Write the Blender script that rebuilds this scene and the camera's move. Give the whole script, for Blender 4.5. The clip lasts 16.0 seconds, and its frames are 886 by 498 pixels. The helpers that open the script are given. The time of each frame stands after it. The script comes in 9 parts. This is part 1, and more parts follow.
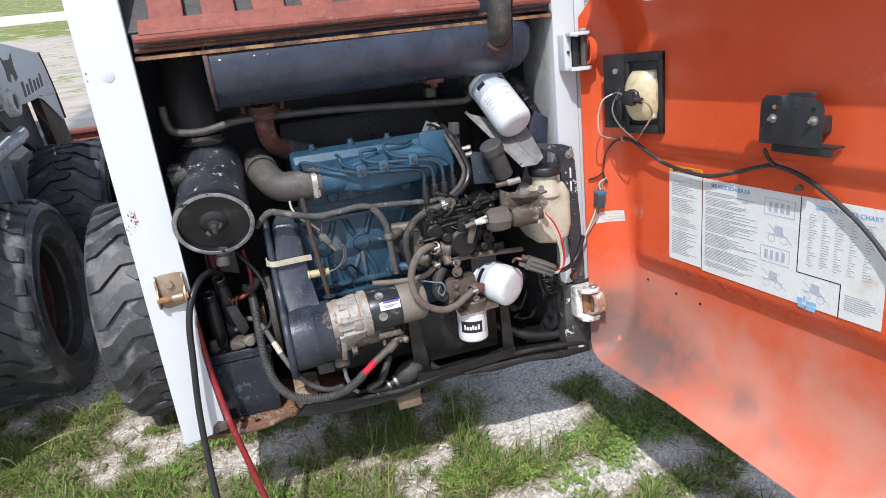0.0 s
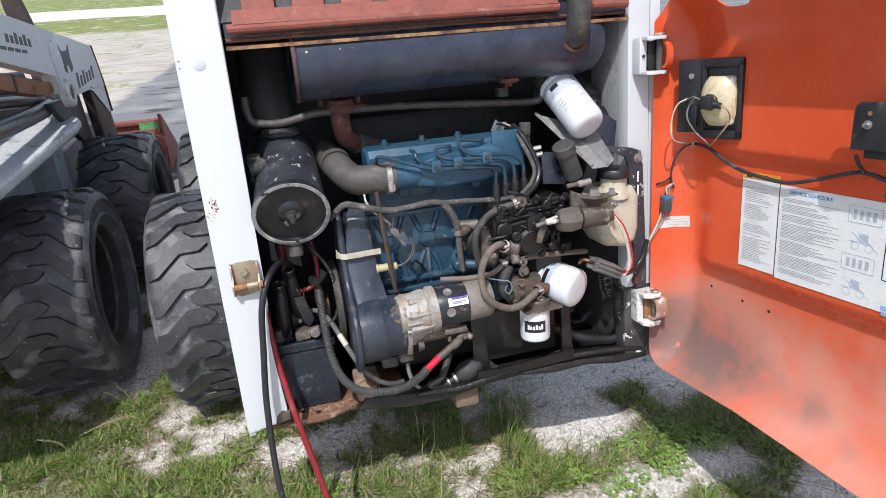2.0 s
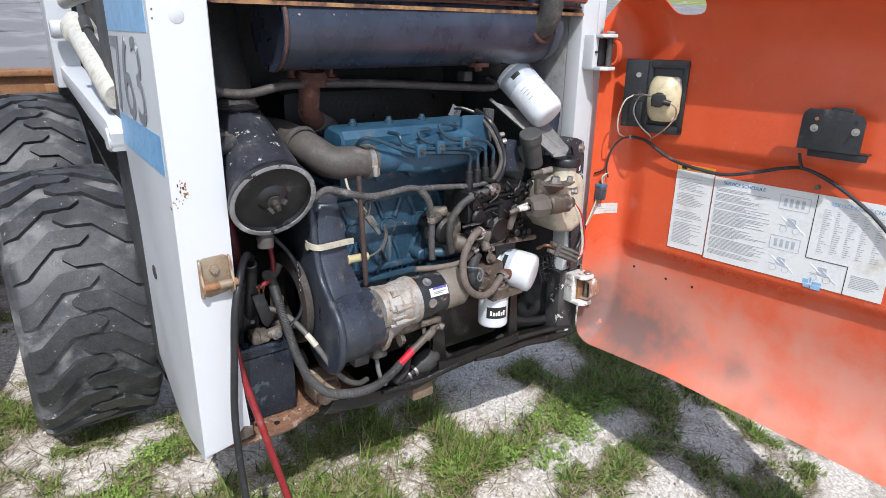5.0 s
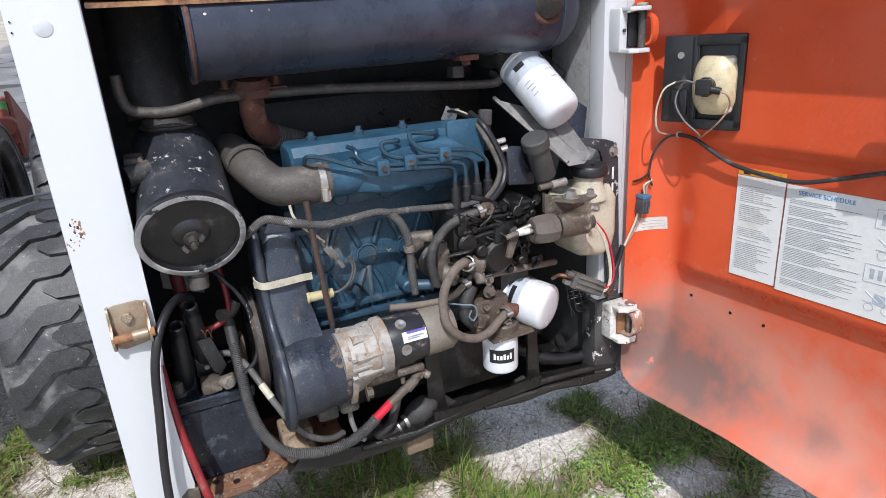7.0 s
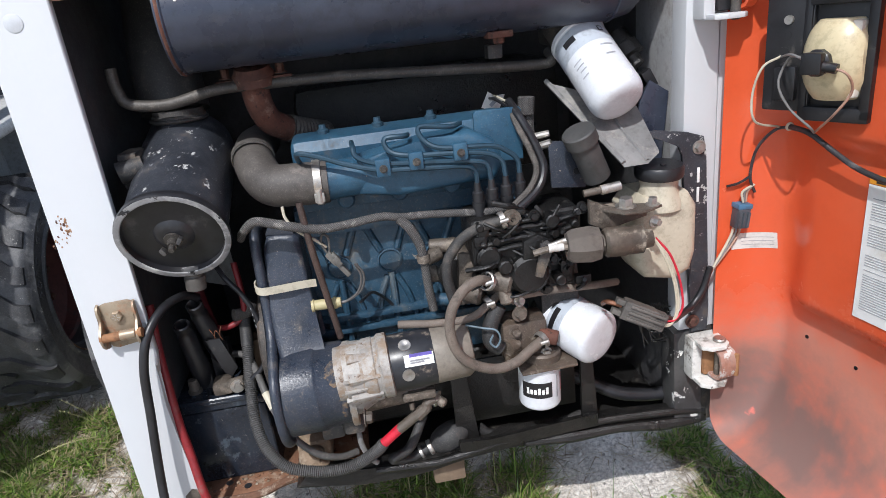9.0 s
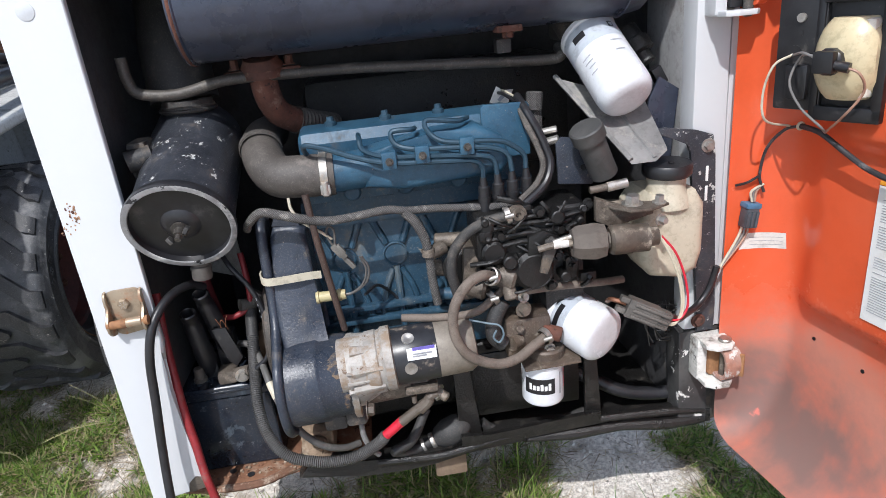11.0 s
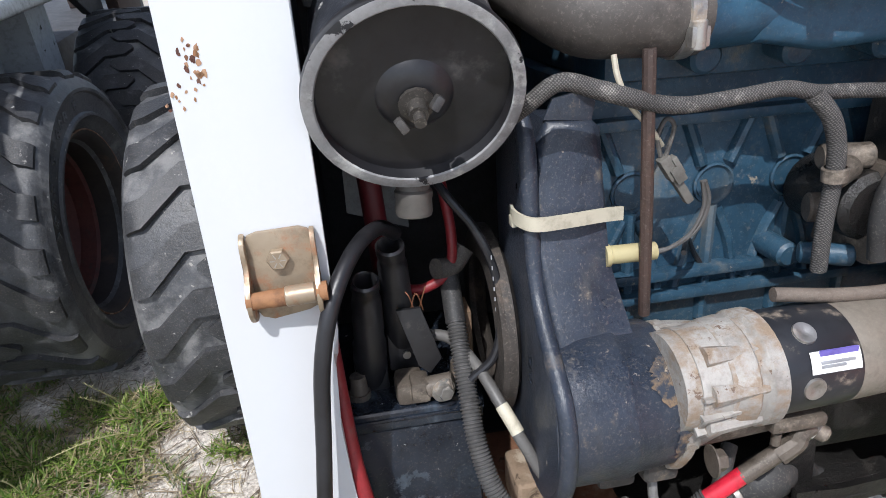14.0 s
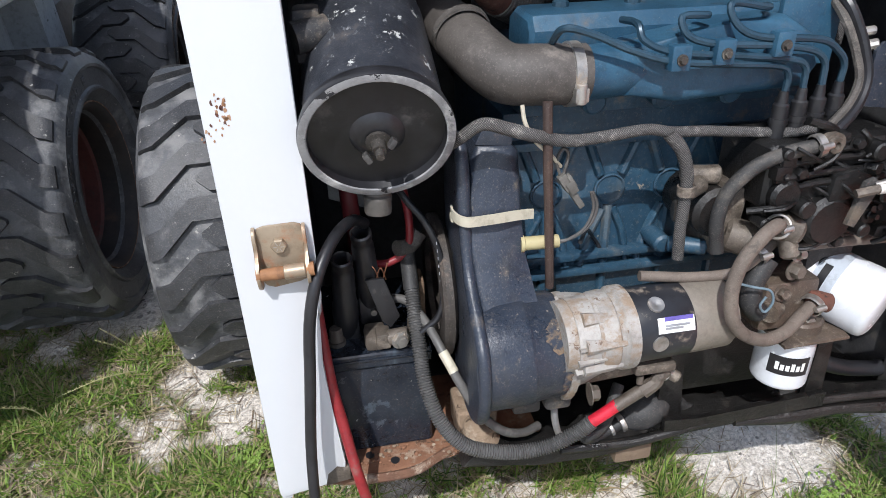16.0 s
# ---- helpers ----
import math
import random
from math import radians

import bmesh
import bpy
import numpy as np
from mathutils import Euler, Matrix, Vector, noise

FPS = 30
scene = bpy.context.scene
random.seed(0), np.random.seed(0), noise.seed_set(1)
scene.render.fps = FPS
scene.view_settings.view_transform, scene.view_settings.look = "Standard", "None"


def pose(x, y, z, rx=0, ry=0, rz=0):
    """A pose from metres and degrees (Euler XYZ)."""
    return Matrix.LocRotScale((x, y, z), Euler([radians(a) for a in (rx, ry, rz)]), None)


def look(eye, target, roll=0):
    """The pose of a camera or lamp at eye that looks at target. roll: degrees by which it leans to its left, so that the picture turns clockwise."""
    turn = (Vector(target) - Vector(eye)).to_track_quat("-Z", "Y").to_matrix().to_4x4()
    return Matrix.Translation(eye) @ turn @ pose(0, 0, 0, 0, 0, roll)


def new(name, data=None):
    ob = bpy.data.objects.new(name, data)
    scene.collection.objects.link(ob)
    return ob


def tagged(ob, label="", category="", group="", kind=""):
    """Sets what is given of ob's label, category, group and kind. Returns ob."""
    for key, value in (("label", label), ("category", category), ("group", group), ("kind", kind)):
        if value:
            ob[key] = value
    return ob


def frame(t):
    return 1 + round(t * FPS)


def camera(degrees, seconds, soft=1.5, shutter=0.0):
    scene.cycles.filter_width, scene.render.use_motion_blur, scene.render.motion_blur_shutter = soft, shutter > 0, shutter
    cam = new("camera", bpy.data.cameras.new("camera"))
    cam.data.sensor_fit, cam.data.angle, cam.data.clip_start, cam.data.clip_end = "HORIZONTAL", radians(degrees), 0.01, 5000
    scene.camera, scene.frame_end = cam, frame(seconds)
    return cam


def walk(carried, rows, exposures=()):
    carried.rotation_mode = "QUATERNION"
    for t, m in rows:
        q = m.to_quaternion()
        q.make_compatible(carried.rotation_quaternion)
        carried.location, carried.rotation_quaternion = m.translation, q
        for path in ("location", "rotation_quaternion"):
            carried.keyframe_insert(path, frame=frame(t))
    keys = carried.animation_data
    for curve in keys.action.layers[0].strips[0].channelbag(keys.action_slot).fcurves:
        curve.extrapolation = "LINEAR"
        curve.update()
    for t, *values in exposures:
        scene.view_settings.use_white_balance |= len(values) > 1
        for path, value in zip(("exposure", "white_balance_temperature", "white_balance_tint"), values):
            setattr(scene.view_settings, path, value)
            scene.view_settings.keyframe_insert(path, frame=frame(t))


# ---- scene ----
cam = camera(70.4, 16.0, soft=0.7)
PATH = [
    (0, (-0.221, -1.219, 1.367), (0.287, 0.518, 0.517), -4.4),
    (0.5, (-0.224, -1.227, 1.371), (0.251, 0.529, 0.541), -4.1),
    (1, (-0.233, -1.225, 1.364), (0.231, 0.535, 0.537), -3.7),
    (1.5, (-0.24, -1.221, 1.356), (0.228, 0.54, 0.533), -3.2),
    (2, (-0.356, -1.194, 1.355), (0.126, 0.563, 0.53), -2.8),
    (2.5, (-0.415, -1.138, 1.327), (0.127, 0.601, 0.5), -1.8),
    (3, (-0.433, -1.014, 1.309), (0.25, 0.672, 0.479), 0.1),
    (3.5, (-0.56, -0.988, 1.329), (0.342, 0.591, 0.496), 3.4),
    (4, (-0.715, -0.954, 1.343), (0.316, 0.542, 0.508), 4.9),
    (4.5, (-0.753, -0.939, 1.339), (0.357, 0.495, 0.495), 5.9),
    (4.7, (-0.758, -0.943, 1.333), (0.374, 0.471, 0.485), 6.0),
    (6.8, (-0.405, -0.921, 1.316), (0.429, 0.659, 0.419), 0.5),
    (7, (-0.365, -0.876, 1.308), (0.415, 0.734, 0.413), -0.2),
    (7.5, (-0.251, -0.795, 1.304), (0.337, 0.88, 0.383), -2.6),
    (8, (-0.124, -0.802, 1.289), (0.228, 0.935, 0.362), -5.8),
    (10.5, (-0.016, -0.794, 1.27), (0.153, 0.959, 0.323), -5.7),
    (11, (-0.029, -0.801, 1.273), (0.144, 0.951, 0.324), -5.3),
    (11.5, (-0.089, -0.798, 1.279), (0.118, 0.946, 0.323), -4.5),
    (12, (-0.142, -0.797, 1.284), (0.12, 0.936, 0.321), -3.6),
    (12.5, (-0.182, -0.789, 1.28), (0.105, 0.936, 0.309), -3.1),
    (13, (-0.284, -0.715, 1.231), (0.004, 1.005, 0.251), -2.9),
    (13.5, (-0.384, -0.555, 1.138), (-0.104, 1.151, 0.132), -2.7),
    (14, (-0.384, -0.351, 1.024), (-0.123, 1.354, 0.013), -2.7),
    (14.5, (-0.387, -0.247, 0.956), (-0.115, 1.421, -0.112), -2.2),
    (15, (-0.382, -0.228, 0.937), (-0.118, 1.415, -0.172), -1.9),
    (15.5, (-0.375, -0.273, 0.99), (-0.091, 1.342, -0.155), -1.0),
    (16, (-0.374, -0.505, 1.163), (-0.076, 1.110, 0.022), -0.4),
]
walk(cam, [(t, look(eye, target, roll)) for t, eye, target, roll in PATH],
     exposures=[(t, stops, 6200, 10) for t, stops in ((0, 0.33), (6.0, 0.33), (7.0, 0.27), (8.0, 0.11), (8.6, 0.16), (10.2, 0.31), (13.0, 0.35), (16, 0.35))])

# ---- sky and sun ----
SUN_TO = Vector((-0.275, -0.475, 0.836)).normalized()
world = bpy.data.worlds.new("sky")
scene.world = world
world.use_nodes = True
wn = world.node_tree.nodes
sky = wn.new("ShaderNodeTexSky")
sky.sky_type = "NISHITA"
sky.sun_disc = False
sky.sun_elevation = math.asin(SUN_TO.z)
sky.sun_rotation = math.atan2(SUN_TO.x, SUN_TO.y)
sky.air_density, sky.dust_density, sky.ozone_density = 1.0, 1.6, 1.0
wn["Background"].inputs["Strength"].default_value = 0.15
# thin high cloud pales the blue
haze = wn.new("ShaderNodeHueSaturation")
haze.inputs["Saturation"].default_value = 0.74
world.node_tree.links.new(sky.outputs[0], haze.inputs["Color"])
world.node_tree.links.new(haze.outputs[0], wn["Background"].inputs["Color"])
sun = new("sun", bpy.data.lights.new("sun", "SUN"))
sun.data.energy, sun.data.angle, sun.data.color = 3.4, radians(0.6), (1.0, 0.975, 0.95)
sun.matrix_world = look(SUN_TO * 20, (0, 0, 0))

# ---- materials ----


def mat(name, c1, c2, rough=0.5, metal=0.0, scale=14.0, bump=0.15, fine=160.0, dirt=None, chips=None, streak=None, coat=0.0, grime=0.35, scuff=None, dust=0.0, grain=0.8):
    """A surface with large tone drift from c1 to c2, fine grain, and layers of dirt and chips: (colour, amount 0-1, scale)."""
    m = bpy.data.materials.new(name)
    m.use_nodes = True
    nt = m.node_tree
    n, ln = nt.nodes, nt.links
    bsdf = n["Principled BSDF"]
    tc = n.new("ShaderNodeTexCoord")
    info = n.new("ShaderNodeObjectInfo")
    shift = n.new("ShaderNodeVectorMath")
    shift.operation = "MULTIPLY_ADD"
    shift.inputs[1].default_value = (1, 1, 1)
    spread = n.new("ShaderNodeVectorMath")
    spread.operation = "SCALE"
    spread.inputs[0].default_value = (3.7, 5.1, 2.9)
    ln.new(info.outputs["Random"], spread.inputs["Scale"])
    ln.new(tc.outputs["Object"], shift.inputs[0])
    ln.new(spread.outputs[0], shift.inputs[2])

    def tex(s, detail=5.0, roughness=0.6, stretch=None):
        t = n.new("ShaderNodeTexNoise")
        t.inputs["Scale"].default_value, t.inputs["Detail"].default_value, t.inputs["Roughness"].default_value = s, detail, roughness
        src = shift.outputs[0]
        if stretch:
            mp = n.new("ShaderNodeMapping")
            mp.inputs["Scale"].default_value = stretch
            ln.new(src, mp.inputs["Vector"])
            src = mp.outputs[0]
        ln.new(src, t.inputs["Vector"])
        return t.outputs["Fac"]

    def ramp(src, a, b):
        r = n.new("ShaderNodeMapRange")
        r.interpolation_type = "SMOOTHSTEP"
        r.inputs["From Min"].default_value, r.inputs["From Max"].default_value = a, b
        ln.new(src, r.inputs["Value"])
        return r.outputs["Result"]

    def mix(fac, a, b):
        x = n.new("ShaderNodeMix")
        x.data_type = "RGBA"
        ln.new(fac, x.inputs["Factor"])
        for slot, v in ((x.inputs["A"], a), (x.inputs["B"], b)):
            if isinstance(v, tuple):
                slot.default_value = (*v, 1)
            else:
                ln.new(v, slot)
        return x.outputs["Result"]

    big, small, mid = tex(scale), tex(fine, 6.0, 0.7), tex(scale * 4.3, 8.0, 0.7)
    col = mix(ramp(big, 0.35, 0.68), c1, c2)
    col = mix(ramp(small, 0.3, 0.75), col, mix(ramp(big, 0.2, 0.8), tuple(grain * v for v in c1), tuple(min(1.0, (1.0 + 0.6 * (1 - grain)) * v) for v in c2)))
    if grime:
        gm = n.new("ShaderNodeMix")
        gm.data_type, gm.blend_type = "RGBA", "MULTIPLY"
        gf = n.new("ShaderNodeMapRange")
        gf.interpolation_type = "SMOOTHSTEP"
        gf.inputs["From Min"].default_value, gf.inputs["From Max"].default_value, gf.inputs["To Max"].default_value = 0.47, 0.66, grime
        ln.new(mid, gf.inputs["Value"])
        ln.new(gf.outputs["Result"], gm.inputs["Factor"])
        ln.new(col, gm.inputs["A"])
        gm.inputs["B"].default_value = (0.34, 0.31, 0.28, 1)
        col = gm.outputs["Result"]
    rsrc = n.new("ShaderNodeMapRange")
    rsrc.inputs["To Min"].default_value, rsrc.inputs["To Max"].default_value = max(0.05, rough - 0.12), min(1.0, rough + 0.14)
    ln.new(big, rsrc.inputs["Value"])
    rout = rsrc.outputs["Result"]
    mout = None
    if streak:
        f = ramp(tex(streak[2], 4.0, 0.6, (1, 1, 0.12)), 0.75 - 0.4 * streak[1], 0.85)
        col = mix(f, col, streak[0])
    for layer, soft, base, slope in ((dirt, 0.16, 0.62, 0.28), (chips, 0.025, 0.68, 0.25)):
        if layer:
            f = ramp(tex(layer[2], 9.0, 0.7), base - slope * layer[1], base - slope * layer[1] + soft)
            col = mix(f, col, layer[0])
            rm = n.new("ShaderNodeMix")
            ln.new(f, rm.inputs["Factor"])
            ln.new(rout, rm.inputs["A"])
            rm.inputs["B"].default_value = 0.85
            rout = rm.outputs["Result"]
            if metal:
                mm = n.new("ShaderNodeMix")
                ln.new(f, mm.inputs["Factor"])
                mm.inputs["A"].default_value, mm.inputs["B"].default_value = metal, 0.0
                mout = mm.outputs["Result"]
    if scuff:
        f = ramp(tex(scuff[2], 6.0, 0.75, (2.6, 0.28, 2.6)), 0.74 - 0.3 * scuff[1], 0.80 - 0.3 * scuff[1] + 0.06)
        col = mix(f, col, scuff[0])
    if dust:
        f = n.new("ShaderNodeMath")
        f.operation = "MULTIPLY"
        f.inputs[1].default_value = dust
        ln.new(ramp(tex(fine * 2.2, 3.0, 0.8), 0.52, 0.72), f.inputs[0])
        col = mix(f.outputs[0], col, (0.34, 0.30, 0.25))
    ln.new(col, bsdf.inputs["Base Color"])
    ln.new(rout, bsdf.inputs["Roughness"])
    bsdf.inputs["Metallic"].default_value = metal
    if mout:
        ln.new(mout, bsdf.inputs["Metallic"])
    bsdf.inputs["Coat Weight"].default_value = coat
    if bump:
        b = n.new("ShaderNodeBump")
        b.inputs["Strength"].default_value, b.inputs["Distance"].default_value = bump, 0.002
        ln.new(small, b.inputs["Height"])
        ln.new(b.outputs[0], bsdf.inputs["Normal"])
    return m


white_paint = mat("white_paint", (0.575, 0.588, 0.602), (0.560, 0.572, 0.586), 0.42, bump=0.03, grime=0, grain=0.975)
worn_white = mat("worn_white", (0.72, 0.71, 0.68), (0.60, 0.59, 0.55), 0.5, dirt=((0.16, 0.14, 0.12), 0.35, 16), chips=((0.05, 0.045, 0.04), 0.22, 60))
chipped_post = mat("chipped_post", (0.040, 0.040, 0.042), (0.070, 0.068, 0.066), 0.6, chips=((0.66, 0.65, 0.62), 0.34, 30))
# bay-wall grey: the shade on white paint put into the colour, plus dirt
shade_grey = mat("shade_grey", (0.078, 0.078, 0.082), (0.046, 0.046, 0.049), 0.6, dirt=((0.10, 0.09, 0.08), 0.25, 12), dust=0.15)
orange_paint = mat("orange_paint", (0.66, 0.088, 0.026), (0.67, 0.110, 0.042), 0.30, scale=2.2, bump=0.03, grime=0.10)
red_oxide = mat("red_oxide", (0.28, 0.075, 0.05), (0.20, 0.055, 0.04), 0.7, bump=0.35, fine=260, dirt=((0.30, 0.17, 0.12), 0.25, 22), dust=0.25)
black_paint = mat("black_paint", (0.028, 0.034, 0.054), (0.042, 0.050, 0.074), 0.28, bump=0.08, dirt=((0.085, 0.08, 0.085), 0.14, 10), dust=0.04)
black_chipped = mat("black_chipped", (0.022, 0.025, 0.032), (0.042, 0.046, 0.056), 0.36, bump=0.25, dirt=((0.12, 0.10, 0.085), 0.16, 14), chips=((0.48, 0.48, 0.46), 0.27, 46), scuff=((0.26, 0.265, 0.275), 0.5, 46), dust=0.12)
dark_metal = mat("dark_metal", (0.030, 0.030, 0.032), (0.060, 0.056, 0.052), 0.6, dirt=((0.13, 0.105, 0.08), 0.42, 18), dust=0.25)
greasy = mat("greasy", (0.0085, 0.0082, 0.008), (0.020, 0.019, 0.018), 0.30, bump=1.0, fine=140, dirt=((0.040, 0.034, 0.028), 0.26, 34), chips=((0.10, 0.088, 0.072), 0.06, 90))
rust_metal = mat("rust_metal", (0.15, 0.055, 0.034), (0.070, 0.032, 0.024), 0.8, bump=0.8, dirt=((0.21, 0.13, 0.095), 0.34, 40), chips=((0.04, 0.022, 0.016), 0.4, 60))
rust_plate = mat("rust_plate", (0.30, 0.15, 0.085), (0.18, 0.085, 0.048), 0.75, bump=0.5, dirt=((0.34, 0.26, 0.19), 0.34, 26), chips=((0.09, 0.05, 0.03), 0.34, 40))
gold_edge = mat("gold_edge", (0.44, 0.25, 0.10), (0.24, 0.10, 0.045), 0.5, dirt=((0.09, 0.045, 0.03), 0.6, 16))
zinc_gold = mat("zinc_gold", (0.32, 0.25, 0.175), (0.40, 0.325, 0.235), 0.42, 0.45, dirt=((0.34, 0.16, 0.08), 0.34, 30))
engine_blue = mat("engine_blue", (0.018, 0.066, 0.118), (0.030, 0.096, 0.158), 0.44, bump=0.25, dirt=((0.10, 0.105, 0.105), 0.20, 18), chips=((0.30, 0.27, 0.22), 0.10, 70), dust=0.12)
block_blue = mat("block_blue", (0.018, 0.052, 0.088), (0.034, 0.086, 0.136), 0.40, bump=0.45, fine=90, dirt=((0.15, 0.14, 0.12), 0.22, 14), chips=((0.24, 0.21, 0.17), 0.06, 50), streak=((0.20, 0.185, 0.15), 0.46, 16), dust=0.2)
navy_cover = mat("navy_cover", (0.022, 0.030, 0.046), (0.036, 0.044, 0.062), 0.30, bump=0.4, dirt=((0.13, 0.112, 0.092), 0.20, 22), chips=((0.24, 0.21, 0.18), 0.12, 90), streak=((0.085, 0.080, 0.075), 0.5, 22), dust=0.22)
cast_alu = mat("cast_alu", (0.335, 0.315, 0.29), (0.45, 0.43, 0.40), 0.6, 0.2, bump=0.8, fine=150, dirt=((0.30, 0.225, 0.16), 0.5, 24), chips=((0.16, 0.11, 0.08), 0.22, 40), dust=0.3)
tan_steel = mat("tan_steel", (0.145, 0.122, 0.100), (0.095, 0.078, 0.063), 0.5, 0.2, bump=0.4, dirt=((0.27, 0.225, 0.18), 0.34, 22), grime=0.7, dust=0.25)
steel = mat("steel", (0.52, 0.50, 0.47), (0.40, 0.38, 0.35), 0.4, 0.85, bump=0.1, dirt=((0.30, 0.24, 0.18), 0.35, 34))
tread_rubber = mat("tread_rubber", (0.026, 0.027, 0.030), (0.046, 0.047, 0.051), 0.46, bump=0.6, dirt=((0.14, 0.138, 0.138), 0.24, 14), chips=((0.30, 0.29, 0.27), 0.16, 46), grime=0.5, dust=0.25)
rubber = mat("rubber", (0.026, 0.026, 0.027), (0.040, 0.039, 0.038), 0.62, bump=0.2, dirt=((0.12, 0.105, 0.09), 0.28, 14), dust=0.2)
dusty_hose = mat("dusty_hose", (0.064, 0.058, 0.052), (0.100, 0.090, 0.081), 0.7, bump=0.6, fine=300, dirt=((0.17, 0.15, 0.13), 0.25, 30), grime=0.6, dust=0.35)
hose_tan = mat("hose_tan", (0.125, 0.100, 0.082), (0.175, 0.142, 0.116), 0.7, bump=0.5, fine=260, dirt=((0.075, 0.062, 0.052), 0.3, 30), dust=0.3)
cap_tan = mat("cap_tan", (0.25, 0.222, 0.185), (0.19, 0.165, 0.136), 0.5, 0.1, bump=0.2, dirt=((0.13, 0.105, 0.085), 0.2, 16), grime=0.25, dust=0.2)
braid = mat("braid", (0.090, 0.086, 0.083), (0.050, 0.048, 0.048), 0.8, bump=0.9, fine=420, dirt=((0.20, 0.19, 0.175), 0.3, 60), dust=0.35)
tyre_rubber = mat("tyre_rubber", (0.046, 0.048, 0.053), (0.076, 0.079, 0.086), 0.46, bump=0.5, dirt=((0.185, 0.182, 0.18), 0.46, 7), chips=((0.30, 0.29, 0.27), 0.17, 46), grime=0.5, dust=0.22)


def weave(m, dark, pale, scale):
    """Crossed strands over a material, in its own colours."""
    n, ln = m.node_tree.nodes, m.node_tree.links
    bsdf, tc = n["Principled BSDF"], n.new("ShaderNodeTexCoord")
    both = n.new("ShaderNodeMath")
    both.operation = "MULTIPLY"
    for k, turn in enumerate((45, -45)):
        mp, w = n.new("ShaderNodeMapping"), n.new("ShaderNodeTexWave")
        mp.inputs["Rotation"].default_value = (0, radians(turn), 0)
        w.inputs["Scale"].default_value, w.inputs["Distortion"].default_value, w.inputs["Detail Scale"].default_value = scale, 1.5, 3.0
        ln.new(tc.outputs["Object"], mp.inputs["Vector"])
        ln.new(mp.outputs[0], w.inputs["Vector"])
        ln.new(w.outputs["Fac"], both.inputs[k])
    x = n.new("ShaderNodeMix")
    x.data_type, x.blend_type = "RGBA", "MULTIPLY"
    r = n.new("ShaderNodeMapRange")
    r.inputs["From Min"].default_value, r.inputs["From Max"].default_value, r.inputs["To Min"].default_value, r.inputs["To Max"].default_value = 0.05, 0.5, dark, pale
    ln.new(both.outputs[0], r.inputs["Value"])
    x.inputs["Factor"].default_value = 1.0
    ln.new(bsdf.inputs["Base Color"].links[0].from_socket, x.inputs["A"])
    ln.new(r.outputs["Result"], x.inputs["B"])
    ln.new(x.outputs["Result"], bsdf.inputs["Base Color"])


weave(braid, 0.60, 1.75, 165.0)
filter_white = mat("filter_white", (0.69, 0.71, 0.74), (0.63, 0.65, 0.68), 0.24, bump=0.0, dirt=((0.5, 0.46, 0.40), 0.06, 18), grime=0.10)
print_grey = mat("print_grey", (0.46, 0.50, 0.55), (0.42, 0.46, 0.51), 0.3, bump=0.0)
ink_black = mat("ink_black", (0.012, 0.012, 0.014), (0.018, 0.018, 0.02), 0.35, bump=0.0)
# the blue-grey streak is a painted vertical sheen on the glossy plastic
battery_black = mat("battery_black", (0.010, 0.014, 0.022), (0.018, 0.025, 0.038), 0.17, bump=0.06, dirt=((0.10, 0.13, 0.16), 0.05, 12), chips=((0.42, 0.42, 0.40), 0.06, 70), streak=((0.075, 0.105, 0.135), 0.42, 22), dust=0.12)
black_plastic = mat("black_plastic", (0.012, 0.012, 0.014), (0.020, 0.020, 0.022), 0.36, bump=0.15, dirt=((0.10, 0.09, 0.08), 0.14, 30))
grey_plastic = mat("grey_plastic", (0.085, 0.078, 0.070), (0.13, 0.118, 0.105), 0.6, dirt=((0.05, 0.045, 0.04), 0.3, 30))
bottle_plastic = mat("bottle_plastic", (0.56, 0.51, 0.40), (0.47, 0.42, 0.32), 0.45, bump=0.05, dirt=((0.24, 0.19, 0.13), 0.30, 12))
dip_brown = mat("dipstick_rust", (0.075, 0.046, 0.036), (0.050, 0.034, 0.030), 0.6, dirt=((0.12, 0.07, 0.05), 0.3, 40), dust=0.2)
oil_crust = mat("oil_crust", (0.0045, 0.0044, 0.0046), (0.011, 0.0105, 0.010), 0.42, bump=1.0, fine=80, dirt=((0.030, 0.027, 0.024), 0.2, 40), chips=((0.16, 0.15, 0.13), 0.05, 110))
yellow_plastic = mat("yellow_plastic", (0.48, 0.42, 0.22), (0.42, 0.36, 0.20), 0.5, dirt=((0.4, 0.36, 0.28), 0.3, 20))
strap_white = mat("strap_white", (0.56, 0.52, 0.41), (0.49, 0.45, 0.35), 0.5)
red_rubber = mat("red_rubber", (0.28, 0.020, 0.024), (0.18, 0.014, 0.018), 0.45, bump=0.1, dirt=((0.22, 0.12, 0.10), 0.2, 20))
red_tape = mat("red_tape", (0.62, 0.02, 0.045), (0.5, 0.02, 0.04), 0.4)
black_cable = mat("black_cable", (0.014, 0.014, 0.016), (0.022, 0.022, 0.025), 0.36, bump=0.14, dirt=((0.09, 0.085, 0.08), 0.14, 40))
grey_cable = mat("grey_cable", (0.16, 0.155, 0.15), (0.22, 0.215, 0.21), 0.5)
grey_cable_dark = mat("grey_cable_dark", (0.075, 0.073, 0.070), (0.115, 0.110, 0.105), 0.45, dirt=((0.20, 0.19, 0.17), 0.2, 40))
copper = mat("copper", (0.24, 0.10, 0.05), (0.16, 0.07, 0.04), 0.5, 0.4)
lens_amber = mat("lens_amber", (0.62, 0.55, 0.36), (0.55, 0.46, 0.28), 0.35, bump=0.02)
lens_clear = mat("lens_clear", (0.74, 0.71, 0.63), (0.68, 0.64, 0.55), 0.3, bump=0.02)
